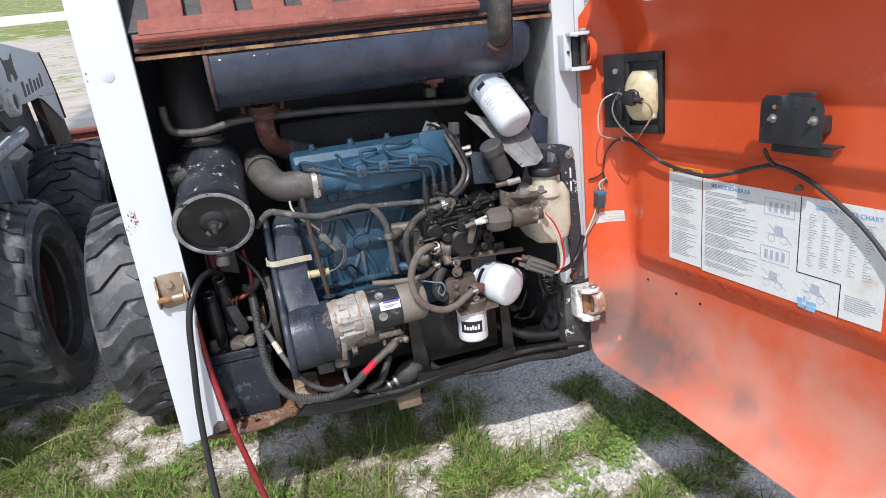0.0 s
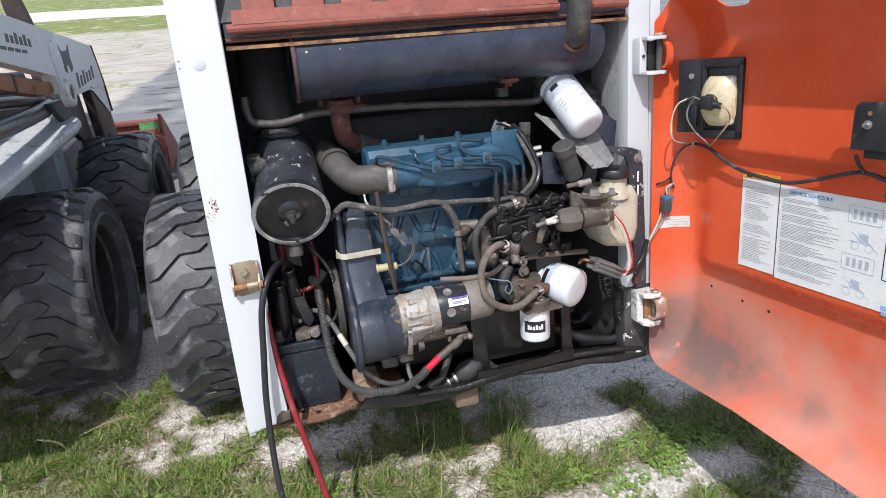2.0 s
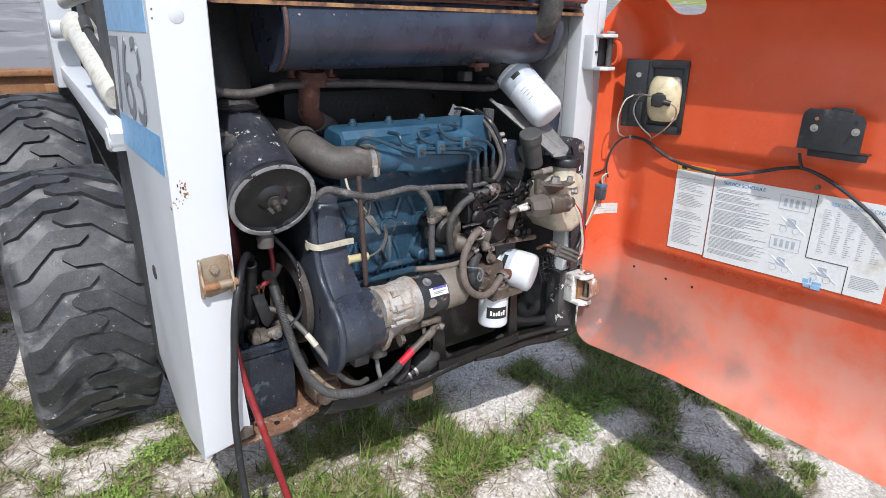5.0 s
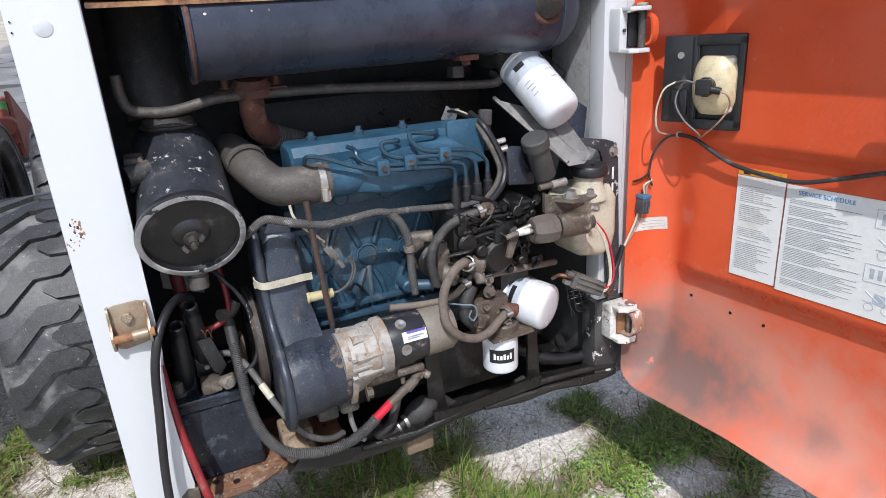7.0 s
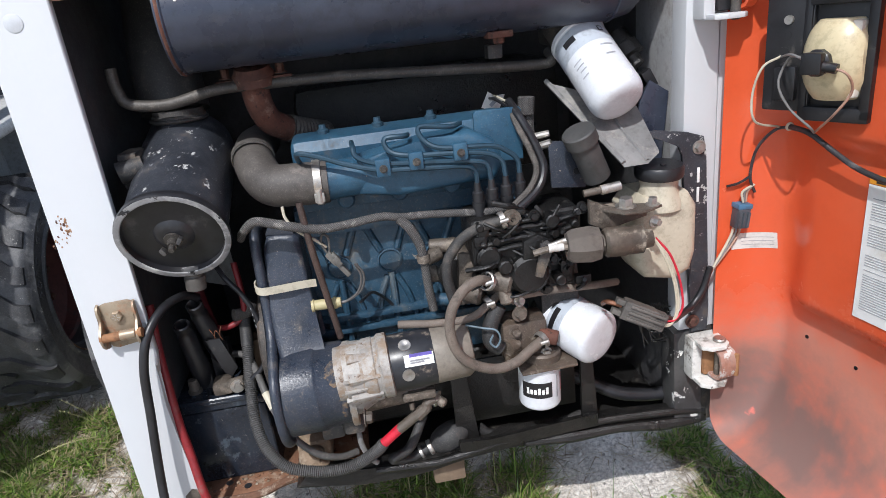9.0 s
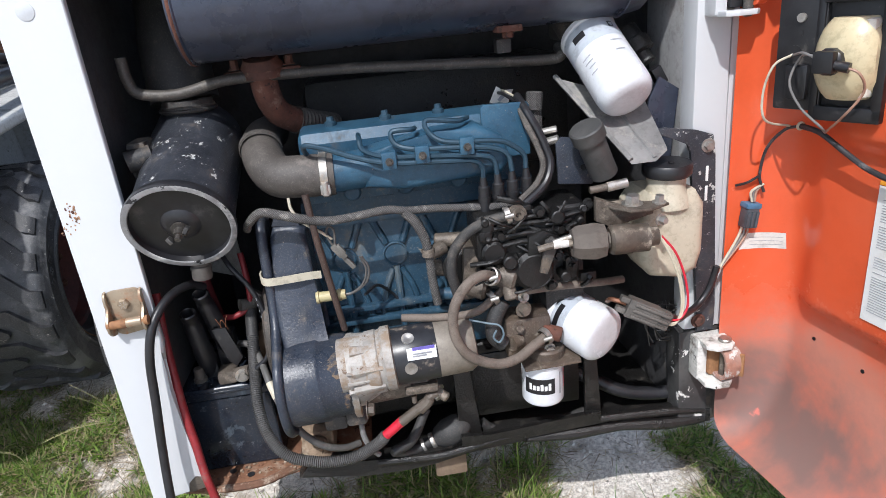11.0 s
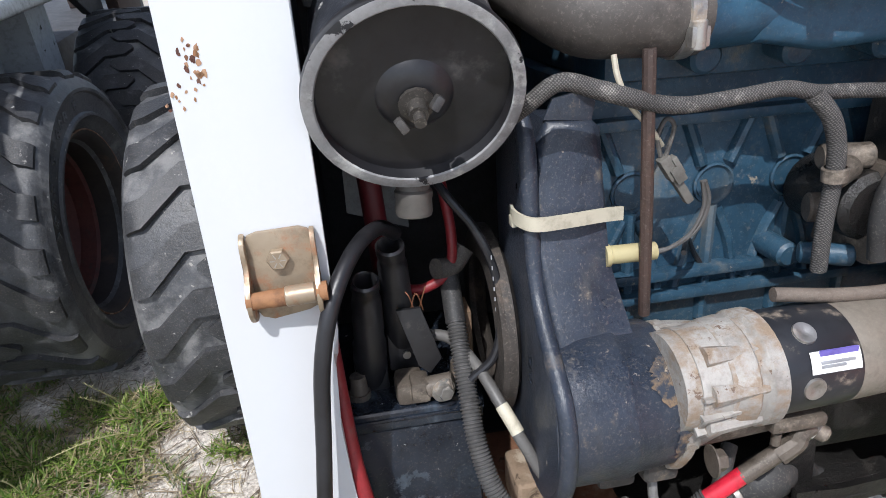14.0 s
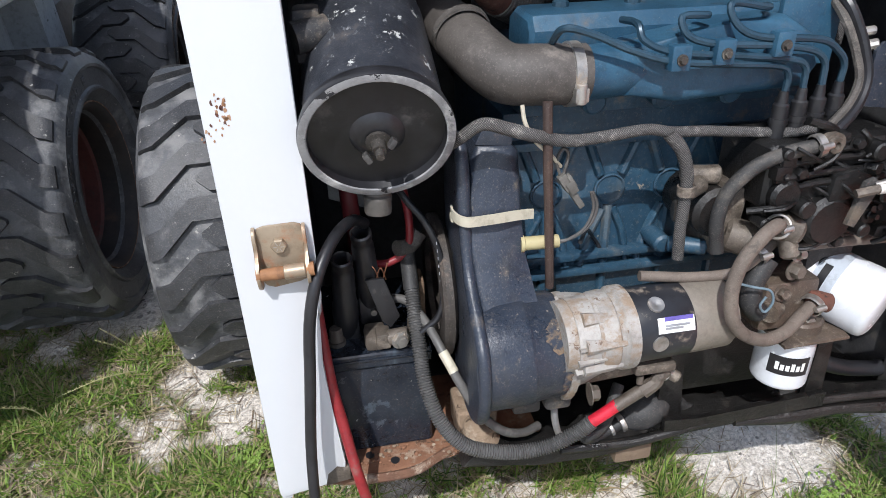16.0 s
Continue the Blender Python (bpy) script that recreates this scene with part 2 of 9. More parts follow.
decal_white = mat("decal_white", (0.78, 0.79, 0.78), (0.72, 0.73, 0.71), 0.28, bump=0.0, dirt=((0.58, 0.55, 0.48), 0.22, 8), grime=0.05)
decal_blue = mat("decal_blue", (0.035, 0.20, 0.52), (0.05, 0.24, 0.56), 0.4, bump=0.0)
decal_sky = mat("decal_sky", (0.20, 0.42, 0.68), (0.26, 0.48, 0.72), 0.4, bump=0.0)
decal_orange = mat("decal_orange", (0.80, 0.34, 0.03), (0.72, 0.30, 0.03), 0.4, bump=0.0)
decal_grey = mat("decal_grey", (0.20, 0.21, 0.23), (0.26, 0.27, 0.29), 0.5, bump=0.0, chips=((0.70, 0.71, 0.72), 0.30, 30))
ink_grey = mat("ink_grey", (0.30, 0.31, 0.33), (0.38, 0.39, 0.41), 0.5, bump=0.0)
plug_blue = mat("plug_blue", (0.06, 0.16, 0.27), (0.085, 0.20, 0.31), 0.5)
tag_paper = mat("tag_paper", (0.70, 0.68, 0.64), (0.60, 0.58, 0.54), 0.7)
wood_dark = mat("wood_dark", (0.20, 0.13, 0.08), (0.13, 0.085, 0.055), 0.8, bump=0.3)
wood_block = mat("wood_block", (0.22, 0.16, 0.11), (0.15, 0.105, 0.07), 0.8, bump=0.3)
rim_dark = mat("rim_dark", (0.022, 0.019, 0.018), (0.040, 0.032, 0.029), 0.6, dirt=((0.09, 0.055, 0.042), 0.25, 12))
letter_rubber = mat("letter_rubber", (0.085, 0.086, 0.090), (0.12, 0.12, 0.125), 0.6, bump=0.3)
rust_edge = mat("rust_edge", (0.20, 0.10, 0.055), (0.12, 0.06, 0.038), 0.8, bump=0.6, dirt=((0.42, 0.34, 0.26), 0.45, 40))
rim_red = mat("rim_red", (0.135, 0.036, 0.030), (0.075, 0.024, 0.022), 0.65, dirt=((0.06, 0.05, 0.045), 0.4, 16))
rust_orange = mat("rust_orange", (0.34, 0.17, 0.075), (0.24, 0.11, 0.05), 0.75, bump=0.3, dirt=((0.14, 0.07, 0.04), 0.3, 20))
tube_dark = mat("tube_dark", (0.050, 0.045, 0.040), (0.080, 0.072, 0.064), 0.5, 0.2, dirt=((0.20, 0.18, 0.15), 0.3, 24), dust=0.3)
hook_blue = mat("hook_blue", (0.11, 0.165, 0.20), (0.15, 0.205, 0.24), 0.5)

# ---- building tools ----
# The loader stands nose-down by 7.5 degrees; its own numbers are in units of 1.12 m.
UNIT = 1.12
LEANING = Matrix.Translation((0, 0, 0.04 * UNIT)) @ pose(0, 0, 0, -7.5, 0, 0)
ORIGIN = {}
V = Vector


def settle_mesh(name, bm, material):
    bmesh.ops.recalc_face_normals(bm, faces=bm.faces)
    for f in bm.faces:
        f.smooth = True
    for e in bm.edges:
        if len(e.link_faces) == 2 and e.calc_face_angle(0) > 0.62:
            e.smooth = False
    me = bpy.data.meshes.new(name)
    bm.to_mesh(me)
    bm.free()
    me.materials.append(material)
    return me


def thing(name, at, label, category, group="", kind="", loader=True):
    """An Empty at the base of a thing. Loader things are placed in the leaning frame of the loader."""
    ob = new(name)
    ob.empty_display_size = 0.02
    k = UNIT if loader else 1.0
    ob.matrix_world = (LEANING if loader else Matrix()) @ Matrix.Translation(V(at) * k)
    ORIGIN[ob.name] = (V(at) * k, k)
    return tagged(ob, label, category, group, kind)


def part(name, bm, material, parent, label=""):
    me = settle_mesh(name, bm, material)
    at, k = ORIGIN[parent.name]
    me.transform(Matrix.Translation(-at) @ Matrix.Scale(k, 4))
    ob = new(name, me)
    ob.parent = parent
    ORIGIN[ob.name] = (at, k)
    return tagged(ob, label)


def solo(name, bm, material, label, category, group="", kind="", loader=True):
    """A thing that is one mesh, with its origin at its base."""
    k = UNIT if loader else 1.0
    lo = V([min(v.co[i] for v in bm.verts) for i in range(3)])
    hi = V([max(v.co[i] for v in bm.verts) for i in range(3)])
    at = V(((lo.x + hi.x) / 2, (lo.y + hi.y) / 2, lo.z)) * k
    me = settle_mesh(name, bm, material)
    me.transform(Matrix.Translation(-at) @ Matrix.Scale(k, 4))
    ob = new(name, me)
    ob.matrix_world = (LEANING if loader else Matrix()) @ Matrix.Translation(at)
    ORIGIN[ob.name] = (at, k)
    return tagged(ob, label, category, group, kind)


def B():
    return bmesh.new()


def box(bm, lo, hi, bev=0.003, seg=2, m=None):
    c = [(a + b) / 2 for a, b in zip(lo, hi)]
    d = [abs(b - a) for a, b in zip(lo, hi)]
    mat4 = Matrix.Translation(c) @ Matrix.Diagonal((*d, 1))
    vs = bmesh.ops.create_cube(bm, size=1, matrix=(m @ mat4) if m else mat4)["verts"]
    if bev:
        es = list({e for v in vs for e in v.link_edges})
        bmesh.ops.bevel(bm, geom=es, offset=min(bev, min(d) * 0.45), segments=seg, affect="EDGES", profile=0.6)
    return bm


def aim(p, q):
    d = V(q) - V(p)
    return Matrix.Translation(p) @ d.to_track_quat("Z", "Y").to_matrix().to_4x4(), d.length


def lathe(bm, p, q, prof, seg=28):
    """Turned body: prof is (distance from p towards q, radius)."""
    m, _ = aim(p, q)
    rings = []
    for d, r in prof:
        if r <= 0:
            rings.append([bm.verts.new(m @ V((0, 0, d)))])
        else:
            rings.append([bm.verts.new(m @ V((r * math.cos(6.28319 * i / seg), r * math.sin(6.28319 * i / seg), d))) for i in range(seg)])
    for a, b in zip(rings, rings[1:]):
        for i in range(seg):
            j = (i + 1) % seg
            loop = [a[i % len(a)], a[j % len(a)], b[j % len(b)], b[i % len(b)]]
            loop = list(dict.fromkeys(loop))
            if len(loop) > 2:
                bm.faces.new(loop)
    return bm


def rod(bm, p, q, r, r2=None, seg=18, bev=0.0):
    """A capped round bar from p to q."""
    r2 = r if r2 is None else r2
    L = (V(q) - V(p)).length
    e = min(bev, L * 0.3, r * 0.5)
    prof = [(0, 0), (0, r - e), (e, r), (L - e, r2), (L, r2 - e), (L, 0)] if e else [(0, 0), (0, r), (L, r2), (L, 0)]
    return lathe(bm, p, q, prof, seg)


def spline(pts, steps=8):
    pts = [V(p) for p in pts]
    ext = [2 * pts[0] - pts[1]] + pts + [2 * pts[-1] - pts[-2]]
    out = []
    for i in range(1, len(ext) - 2):
        a, b, c, d = ext[i - 1:i + 3]
        for k in range(steps):
            t = k / steps
            out.append(0.5 * (2 * b + (c - a) * t + (2 * a - 5 * b + 4 * c - d) * t * t + (3 * b - a - 3 * c + d) * t ** 3))
    out.append(pts[-1])
    return out


def sweep(bm, pts, r, seg=10, steps=8, ribs=0.0, amp=0.0, flat=1.0):
    """A hose along smooth points; ribs: spacing of corrugation; r may be a list of radii at the points."""
    path = spline(pts, steps)
    if ribs:
        fine = [path[0]]
        for a, b in zip(path, path[1:]):
            k = max(1, round((b - a).length / (ribs / 8)))
            fine += [a.lerp(b, j / k) for j in range(1, k + 1)]
        path = fine
    total = len(path) - 1
    radii = r if isinstance(r, (list, tuple)) else [r, r]
    up = V((0, 0, 1)) if abs((path[1] - path[0]).normalized().z) < 0.9 else V((1, 0, 0))
    rings, run = [], 0.0
    for i, p in enumerate(path):
        t = (path[min(i + 1, total)] - path[max(i - 1, 0)]).normalized()
        side = t.cross(up).normalized()
        up = side.cross(t).normalized()
        if i:
            run += (p - path[i - 1]).length
        f = i / total * (len(radii) - 1)
        k = min(int(f), len(radii) - 2)
        rr = radii[k] + (radii[k + 1] - radii[k]) * (f - k)
        if ribs:
            rr += amp * math.cos(6.28319 * run / ribs)
        rings.append([bm.verts.new(p + side * (rr * math.cos(6.28319 * j / seg)) + up * (rr * flat * math.sin(6.28319 * j / seg))) for j in range(seg)])
    for a, b in zip(rings, rings[1:]):
        for j in range(seg):
            bm.faces.new((a[j], a[(j + 1) % seg], b[(j + 1) % seg], b[j]))
    bm.faces.new(list(reversed(rings[0])))
    bm.faces.new(rings[-1])
    return bm


def slab(bm, outline, lo, hi, axis="y", bev=0.002, seg=2):
    """A flat plate: the outline in the other two axes, from lo to hi along axis."""
    def at(p, h):
        return {"x": (h, p[0], p[1]), "y": (p[0], h, p[1]), "z": (p[0], p[1], h)}[axis]
    a = [bm.verts.new(at(p, lo)) for p in outline]
    b = [bm.verts.new(at(p, hi)) for p in outline]
    n = len(outline)
    fs = [bm.faces.new(a), bm.faces.new(list(reversed(b)))]
    fs += [bm.faces.new((a[i], b[i], b[(i + 1) % n], a[(i + 1) % n])) for i in range(n)]
    if bev:
        es = list({e for f in fs[:2] for e in f.edges})
        bmesh.ops.bevel(bm, geom=es, offset=min(bev, abs(hi - lo) * 0.4), segments=seg, affect="EDGES", profile=0.6)
    return bm


def hexbolt(bm, p, axis, r=0.008, h=0.006, washer=True):
    p, d = V(p), V(axis).normalized()
    if washer:
        rod(bm, p, p + d * 0.0015, r * 1.45, seg=18)
    lathe(bm, p + d * 0.001, p + d, [(0, 0), (0, r), (h * 0.8, r), (h, r * 0.86), (h, 0)], 6)
    return bm


def torus(bm, c, axis, R, r, seg=28, rs=8, start=0.0, turn=1.0):
    m, _ = aim(c, V(c) + V(axis))
    n = seg if turn >= 1 else seg + 1
    rings = []
    for i in range(n):
        a = 6.28319 * (start + turn * i / seg)
        rings.append([bm.verts.new(m @ V(((R + r * math.cos(6.28319 * j / rs)) * math.cos(a), (R + r * math.cos(6.28319 * j / rs)) * math.sin(a), r * math.sin(6.28319 * j / rs)))) for j in range(rs)])
    for i in range(n if turn >= 1 else n - 1):
        a, b = rings[i], rings[(i + 1) % n]
        for j in range(rs):
            bm.faces.new((a[j], a[(j + 1) % rs], b[(j + 1) % rs], b[j]))
    if turn < 1:
        bm.faces.new(rings[0])
        bm.faces.new(rings[-1])
    return bm


def lettering(text, size, m, extrude=0.0004):
    """Raised lettering as a bmesh, standing in the plane of m."""
    cu = bpy.data.curves.new("lettering", "FONT")
    cu.body, cu.size, cu.extrude = text, size, extrude
    ob = bpy.data.objects.new("lettering", cu)
    me = ob.to_mesh()
    bm = bmesh.new()
    bm.from_mesh(me)
    ob.to_mesh_clear()
    bpy.data.objects.remove(ob)
    bpy.data.curves.remove(cu)
    bm.transform(m)
    return bm

# ---- ground ----


def ground_material():
    m = bpy.data.materials.new("ground")
    m.use_nodes = True
    nt = m.node_tree
    n, ln = nt.nodes, nt.links
    bsdf = n["Principled BSDF"]
    tc = n.new("ShaderNodeTexCoord")
    sep = n.new("ShaderNodeSeparateXYZ")
    ln.new(tc.outputs["Object"], sep.inputs[0])

    def tex(s, d=6.0, r=0.6):
        t = n.new("ShaderNodeTexNoise")
        t.inputs["Scale"].default_value, t.inputs["Detail"].default_value, t.inputs["Roughness"].default_value = s, d, r
        ln.new(tc.outputs["Object"], t.inputs["Vector"])
        return t.outputs["Fac"]

    def calc(op, a, b):
        x = n.new("ShaderNodeMath")
        x.operation = op
        for slot, v in zip(x.inputs, (a, b)):
            if isinstance(v, (int, float)):
                slot.default_value = v
            else:
                ln.new(v, slot)
        return x.outputs[0]

    def ramp(src, a, b):
        r = n.new("ShaderNodeMapRange")
        r.interpolation_type = "SMOOTHSTEP"
        r.inputs["From Min"].default_value, r.inputs["From Max"].default_value = a, b
        ln.new(src, r.inputs["Value"])
        return r.outputs["Result"]

    def mix(fac, a, b):
        x = n.new("ShaderNodeMix")
        x.data_type = "RGBA"
        ln.new(fac, x.inputs["Factor"])
        for slot, v in ((x.inputs["A"], a), (x.inputs["B"], b)):
            if isinstance(v, tuple):
                slot.default_value = (*v, 1)
            else:
                ln.new(v, slot)
        return x.outputs["Result"]

    n1, n2, n3, n4, n5 = tex(1.3), tex(9.0), tex(95.0, 8.0, 0.75), tex(0.25), tex(300.0, 4.0, 0.8)
    gravel = mix(ramp(n3, 0.38, 0.62), (0.46, 0.41, 0.35), (0.84, 0.77, 0.69))
    gravel = mix(ramp(n5, 0.50, 0.62), gravel, mix(ramp(n3, 0.3, 0.7), (0.20, 0.175, 0.15), (0.90, 0.86, 0.80)))
    gravel = mix(ramp(n2, 0.52, 0.74), gravel, mix(ramp(n5, 0.4, 0.6), (0.34, 0.28, 0.22), (0.62, 0.55, 0.47)))
    at = n.new("ShaderNodeAttribute")
    at.attribute_name = "soil"
    patch = calc("ADD", at.outputs["Fac"], calc("MULTIPLY", calc("SUBTRACT", n2, 0.5), 1.6))
    earth = mix(ramp(n3, 0.3, 0.7), (0.050, 0.040, 0.027), (0.25, 0.20, 0.14))
    earth = mix(ramp(n5, 0.52, 0.64), earth, (0.42, 0.36, 0.28))
    gravel = mix(ramp(patch, 0.05, 0.62), gravel, earth)
    tar = mix(ramp(n3, 0.3, 0.75), (0.15, 0.148, 0.15), (0.27, 0.265, 0.265))
    tar = mix(ramp(n1, 0.45, 0.7), tar, (0.32, 0.315, 0.31))
    sand = mix(ramp(n1, 0.35, 0.65), (0.43, 0.385, 0.33), (0.54, 0.49, 0.425))
    rut = n.new("ShaderNodeTexNoise")
    rut.inputs["Scale"].default_value, rut.inputs["Detail"].default_value = 2.2, 8.0
    flat = n.new("ShaderNodeMapping")
    flat.inputs["Scale"].default_value = (0.7, 1.7, 1.0)
    ln.new(tc.outputs["Object"], flat.inputs["Vector"])
    ln.new(flat.outputs[0], rut.inputs["Vector"])
    sand = mix(ramp(rut.outputs["Fac"], 0.40, 0.74), sand, (0.36, 0.305, 0.25))
    sand = mix(ramp(n1, 0.55, 0.63), sand, mix(ramp(n2, 0.42, 0.58), (0.46, 0.42, 0.33), (0.20, 0.25, 0.08)))
    tar = mix(ramp(rut.outputs["Fac"], 0.60, 0.68), tar, (0.085, 0.080, 0.078))
    turf = mix(ramp(n1, 0.3, 0.7), (0.14, 0.19, 0.045), (0.24, 0.26, 0.09))
    turf = mix(ramp(n2, 0.45, 0.7), turf, (0.30, 0.28, 0.13))
    turf = mix(ramp(n1, 0.54, 0.66), turf, (0.52, 0.47, 0.39))
    road = (0.62, 0.58, 0.53)
    y = calc("ADD", sep.outputs["Y"], calc("MULTIPLY", n1, 1.8))
    yf = calc("ADD", sep.outputs["Y"], calc("MULTIPLY", n4, 4.0))
    edge = calc("ADD", calc("SUBTRACT", sep.outputs["X"], calc("MULTIPLY", sep.outputs["Y"], 0.09)), calc("MULTIPLY", n1, 0.7))
    paved = ramp(edge, -2.42, -2.24)
    col = mix(ramp(y, 3.1, 3.5), gravel, mix(paved, sand, tar))
    col = mix(ramp(yf, 21.0, 22.5), col, turf)
    col = mix(ramp(yf, 29.8, 30.4), col, road)
    col = mix(ramp(yf, 40.0, 41.0), col, turf)
    ln.new(col, bsdf.inputs["Base Color"])
    bsdf.inputs["Roughness"].default_value = 0.95
    bsdf.inputs["Specular IOR Level"].default_value = 0.2
    b = n.new("ShaderNodeBump")
    b.inputs["Strength"].default_value, b.inputs["Distance"].default_value = 0.9, 0.006
    ln.new(calc("ADD", n3, calc("MULTIPLY", n5, 0.45)), b.inputs["Height"])
    ln.new(b.outputs[0], bsdf.inputs["Normal"])
    return m


def relief(x, y):
    near = math.exp(-(x * x + (y - 0.3) ** 2) / 9.0)
    return near * (0.018 * noise.noise((x * 2.1, y * 2.1, 0.3)) + 0.008 * noise.noise((x * 9, y * 9, 4.1)))


def build_ground():
    def axis(centre, fine, half, grow, far):
        out, step, p = [0.0], fine, 0.0
        while p < far:
            step = fine if p < half else step * grow
            p += step
            out.append(p)
        return [centre - v for v in reversed(out[1:])] + [centre + v for v in out]
    xs, ys = axis(-0.2, 0.035, 1.6, 1.25, 900), axis(0.6, 0.035, 1.8, 1.25, 1500)
    verts = [(x, y, relief(x, y)) for y in ys for x in xs]
    w = len(xs)
    faces = [(j * w + i, j * w + i + 1, (j + 1) * w + i + 1, (j + 1) * w + i) for j in range(len(ys) - 1) for i in range(w - 1)]
    me = bpy.data.meshes.new("ground")
    me.from_pydata(verts, [], faces)
    soil = me.attributes.new("soil", "FLOAT", "POINT")
    soil.data.foreach_set("value", [max(0.0, min(1.0, 0.16 + 1.1 * grassy(x, y))) if abs(x) < 4 and -3 < y < 3.2 else 0.25 for y in ys for x in xs])
    me.shade_smooth()
    me.materials.append(ground_material())
    tagged(new("ground", me), "dry gravel and sandy yard running out to asphalt and mown grass", "ground", kind="structure")


leaf_mat = bpy.data.materials.new("grass_blades")
leaf_mat.use_nodes = True
gn, gl = leaf_mat.node_tree.nodes, leaf_mat.node_tree.links
isl = gn.new("ShaderNodeNewGeometry")
gr = gn.new("ShaderNodeValToRGB")
gr.color_ramp.elements[0].color, gr.color_ramp.elements[1].color = (0.032, 0.070, 0.010, 1), (0.42, 0.33, 0.19, 1)
mid = gr.color_ramp.elements.new(0.28)
mid.color = (0.115, 0.205, 0.028, 1)
mid2 = gr.color_ramp.elements.new(0.60)
mid2.color = (0.27, 0.385, 0.068, 1)
mid3 = gr.color_ramp.elements.new(0.80)
mid3.color = (0.30, 0.25, 0.13, 1)
gl.new(isl.outputs["Random Per Island"], gr.inputs[0])
gl.new(gr.outputs[0], gn["Principled BSDF"].inputs["Base Color"])
gn["Principled BSDF"].inputs["Roughness"].default_value = 0.6
# light shining through the thin blades
thin, blend = gn.new("ShaderNodeBsdfTranslucent"), gn.new("ShaderNodeMixShader")
blend.inputs[0].default_value = 0.38
gl.new(gr.outputs[0], thin.inputs["Color"])
gl.new(gn["Principled BSDF"].outputs[0], blend.inputs[1])
gl.new(thin.outputs[0], blend.inputs[2])
gl.new(blend.outputs[0], gn["Material Output"].inputs["Surface"])

# Bare gravel patches: centre, half sizes.
BARE = [(0.46, 0.20, 0.20, 0.12), (0.60, 0.50, 0.42, 0.18), (0.50, -0.06, 0.20, 0.06), (0.84, 0.34, 0.12, 0.09), (-0.35, 0.40, 0.25, 0.14), (-0.75, 0.75, 0.15, 0.12), (-0.93, 1.12, 0.13, 0.28), (-0.60, 0.58, 0.15, 0.08), (0.10, 0.18, 0.10, 0.05),
        (0.62, -0.30, 0.20, 0.12), (0.25, -0.1, 0.12, 0.08), (-0.2, 1.25, 0.9, 0.5), (0.78, -0.05, 0.16, 0.10), (0.95, -0.30, 0.12, 0.14)]


def grassy(x, y):
    d = noise.noise((x * 4.2, y * 4.2, 1.7)) * 0.75 + noise.noise((x * 11.0, y * 11.0, 5.0)) * 0.7 + noise.noise((x * 27.0, y * 27.0, 8.0)) * 0.5
    bare = max(1.25 - math.hypot((x - a) / c, (y - b) / e) for a, b, c, e in BARE)
    green = max(1.1 - math.hypot((x - a) / c, (y - b) / e) for a, b, c, e in GREEN)
    return 0.24 + d - max(0.0, bare) * 0.95 + max(0.0, green) * 0.6


# Thick clumps of grass: centre, half sizes.
GREEN = [(0.62, 0.06, 0.11, 0.09), (0.30, 0.05, 0.26, 0.05), (0.92, -0.08, 0.10, 0.14), (0.08, 0.22, 0.12, 0.14), (-0.25, 0.12, 0.30, 0.14), (-0.75, 0.35, 0.30, 0.12), (0.80, 0.10, 0.12, 0.08), (0.55, -0.2, 0.2, 0.06), (-1.2, 0.6, 0.25, 0.2)]

build_ground()


def build_grass():
    rnd = random.Random(5)
    verts, faces = [], []

    def blade(x, y, h, w, lean, ang, z):
        c, s = math.cos(ang), math.sin(ang)
        px, py = -s * w, c * w
        k = len(verts)
        for f, ww in ((0.0, 1.0), (0.5, 0.8)):
            ox, oy = c * lean * f * f * h, s * lean * f * f * h
            zz = z - 0.004 + h * f * (1 - 0.25 * lean * f)
            verts.append((x + ox + px * ww, y + oy + py * ww, zz))
            verts.append((x + ox - px * ww, y + oy - py * ww, zz))
        verts.append((x + c * lean * h, y + s * lean * h, z + h * (1 - 0.3 * lean)))
        faces.append((k, k + 1, k + 3, k + 2))
        faces.append((k + 2, k + 3, k + 4))

    tufts = 0
    tries = 0
    while tufts < 15000 and tries < 75000:
        tries += 1
        x, y = rnd.uniform(-1.5, 1.15), rnd.uniform(-0.55, 1.5)
        g = grassy(x, y)
        if rnd.random() > g * 0.9:
            continue
        tufts += 1
        size = rnd.uniform(0.009, 0.030) * (0.7 + min(0.8, max(0.0, g)))
        turn0 = rnd.uniform(0, 6.283)
        for k in range(rnd.randint(8, 15)):
            bx, by = x + rnd.gauss(0, 0.008), y + rnd.gauss(0, 0.008)
            blade(bx, by, size * rnd.uniform(0.6, 1.5), rnd.uniform(0.0010, 0.0034), rnd.uniform(0.3, 1.7), turn0 + k * 2.4 + rnd.uniform(-0.5, 0.5), relief(bx, by))
    for _ in range(320):
        x, y = rnd.uniform(-0.4, 0.5), rnd.uniform(0.0, 0.35)
        if grassy(x, y) > 0.25:
            blade(x, y, rnd.uniform(0.10, 0.24), rnd.uniform(0.0008, 0.0016), rnd.uniform(0.15, 0.7), rnd.uniform(0, 6.283), relief(x, y))
    me = bpy.data.meshes.new("grass")
    me.from_pydata(verts, [], faces)
    me.materials.append(leaf_mat)
    tagged(new("grass", me), "patchy short green grass with dry blades", "grass", kind="stuff")


build_grass()

weed_mat = mat("weed_leaf", (0.13, 0.22, 0.030), (0.22, 0.32, 0.06), 0.5, scale=30, bump=0.2, grime=0.2)


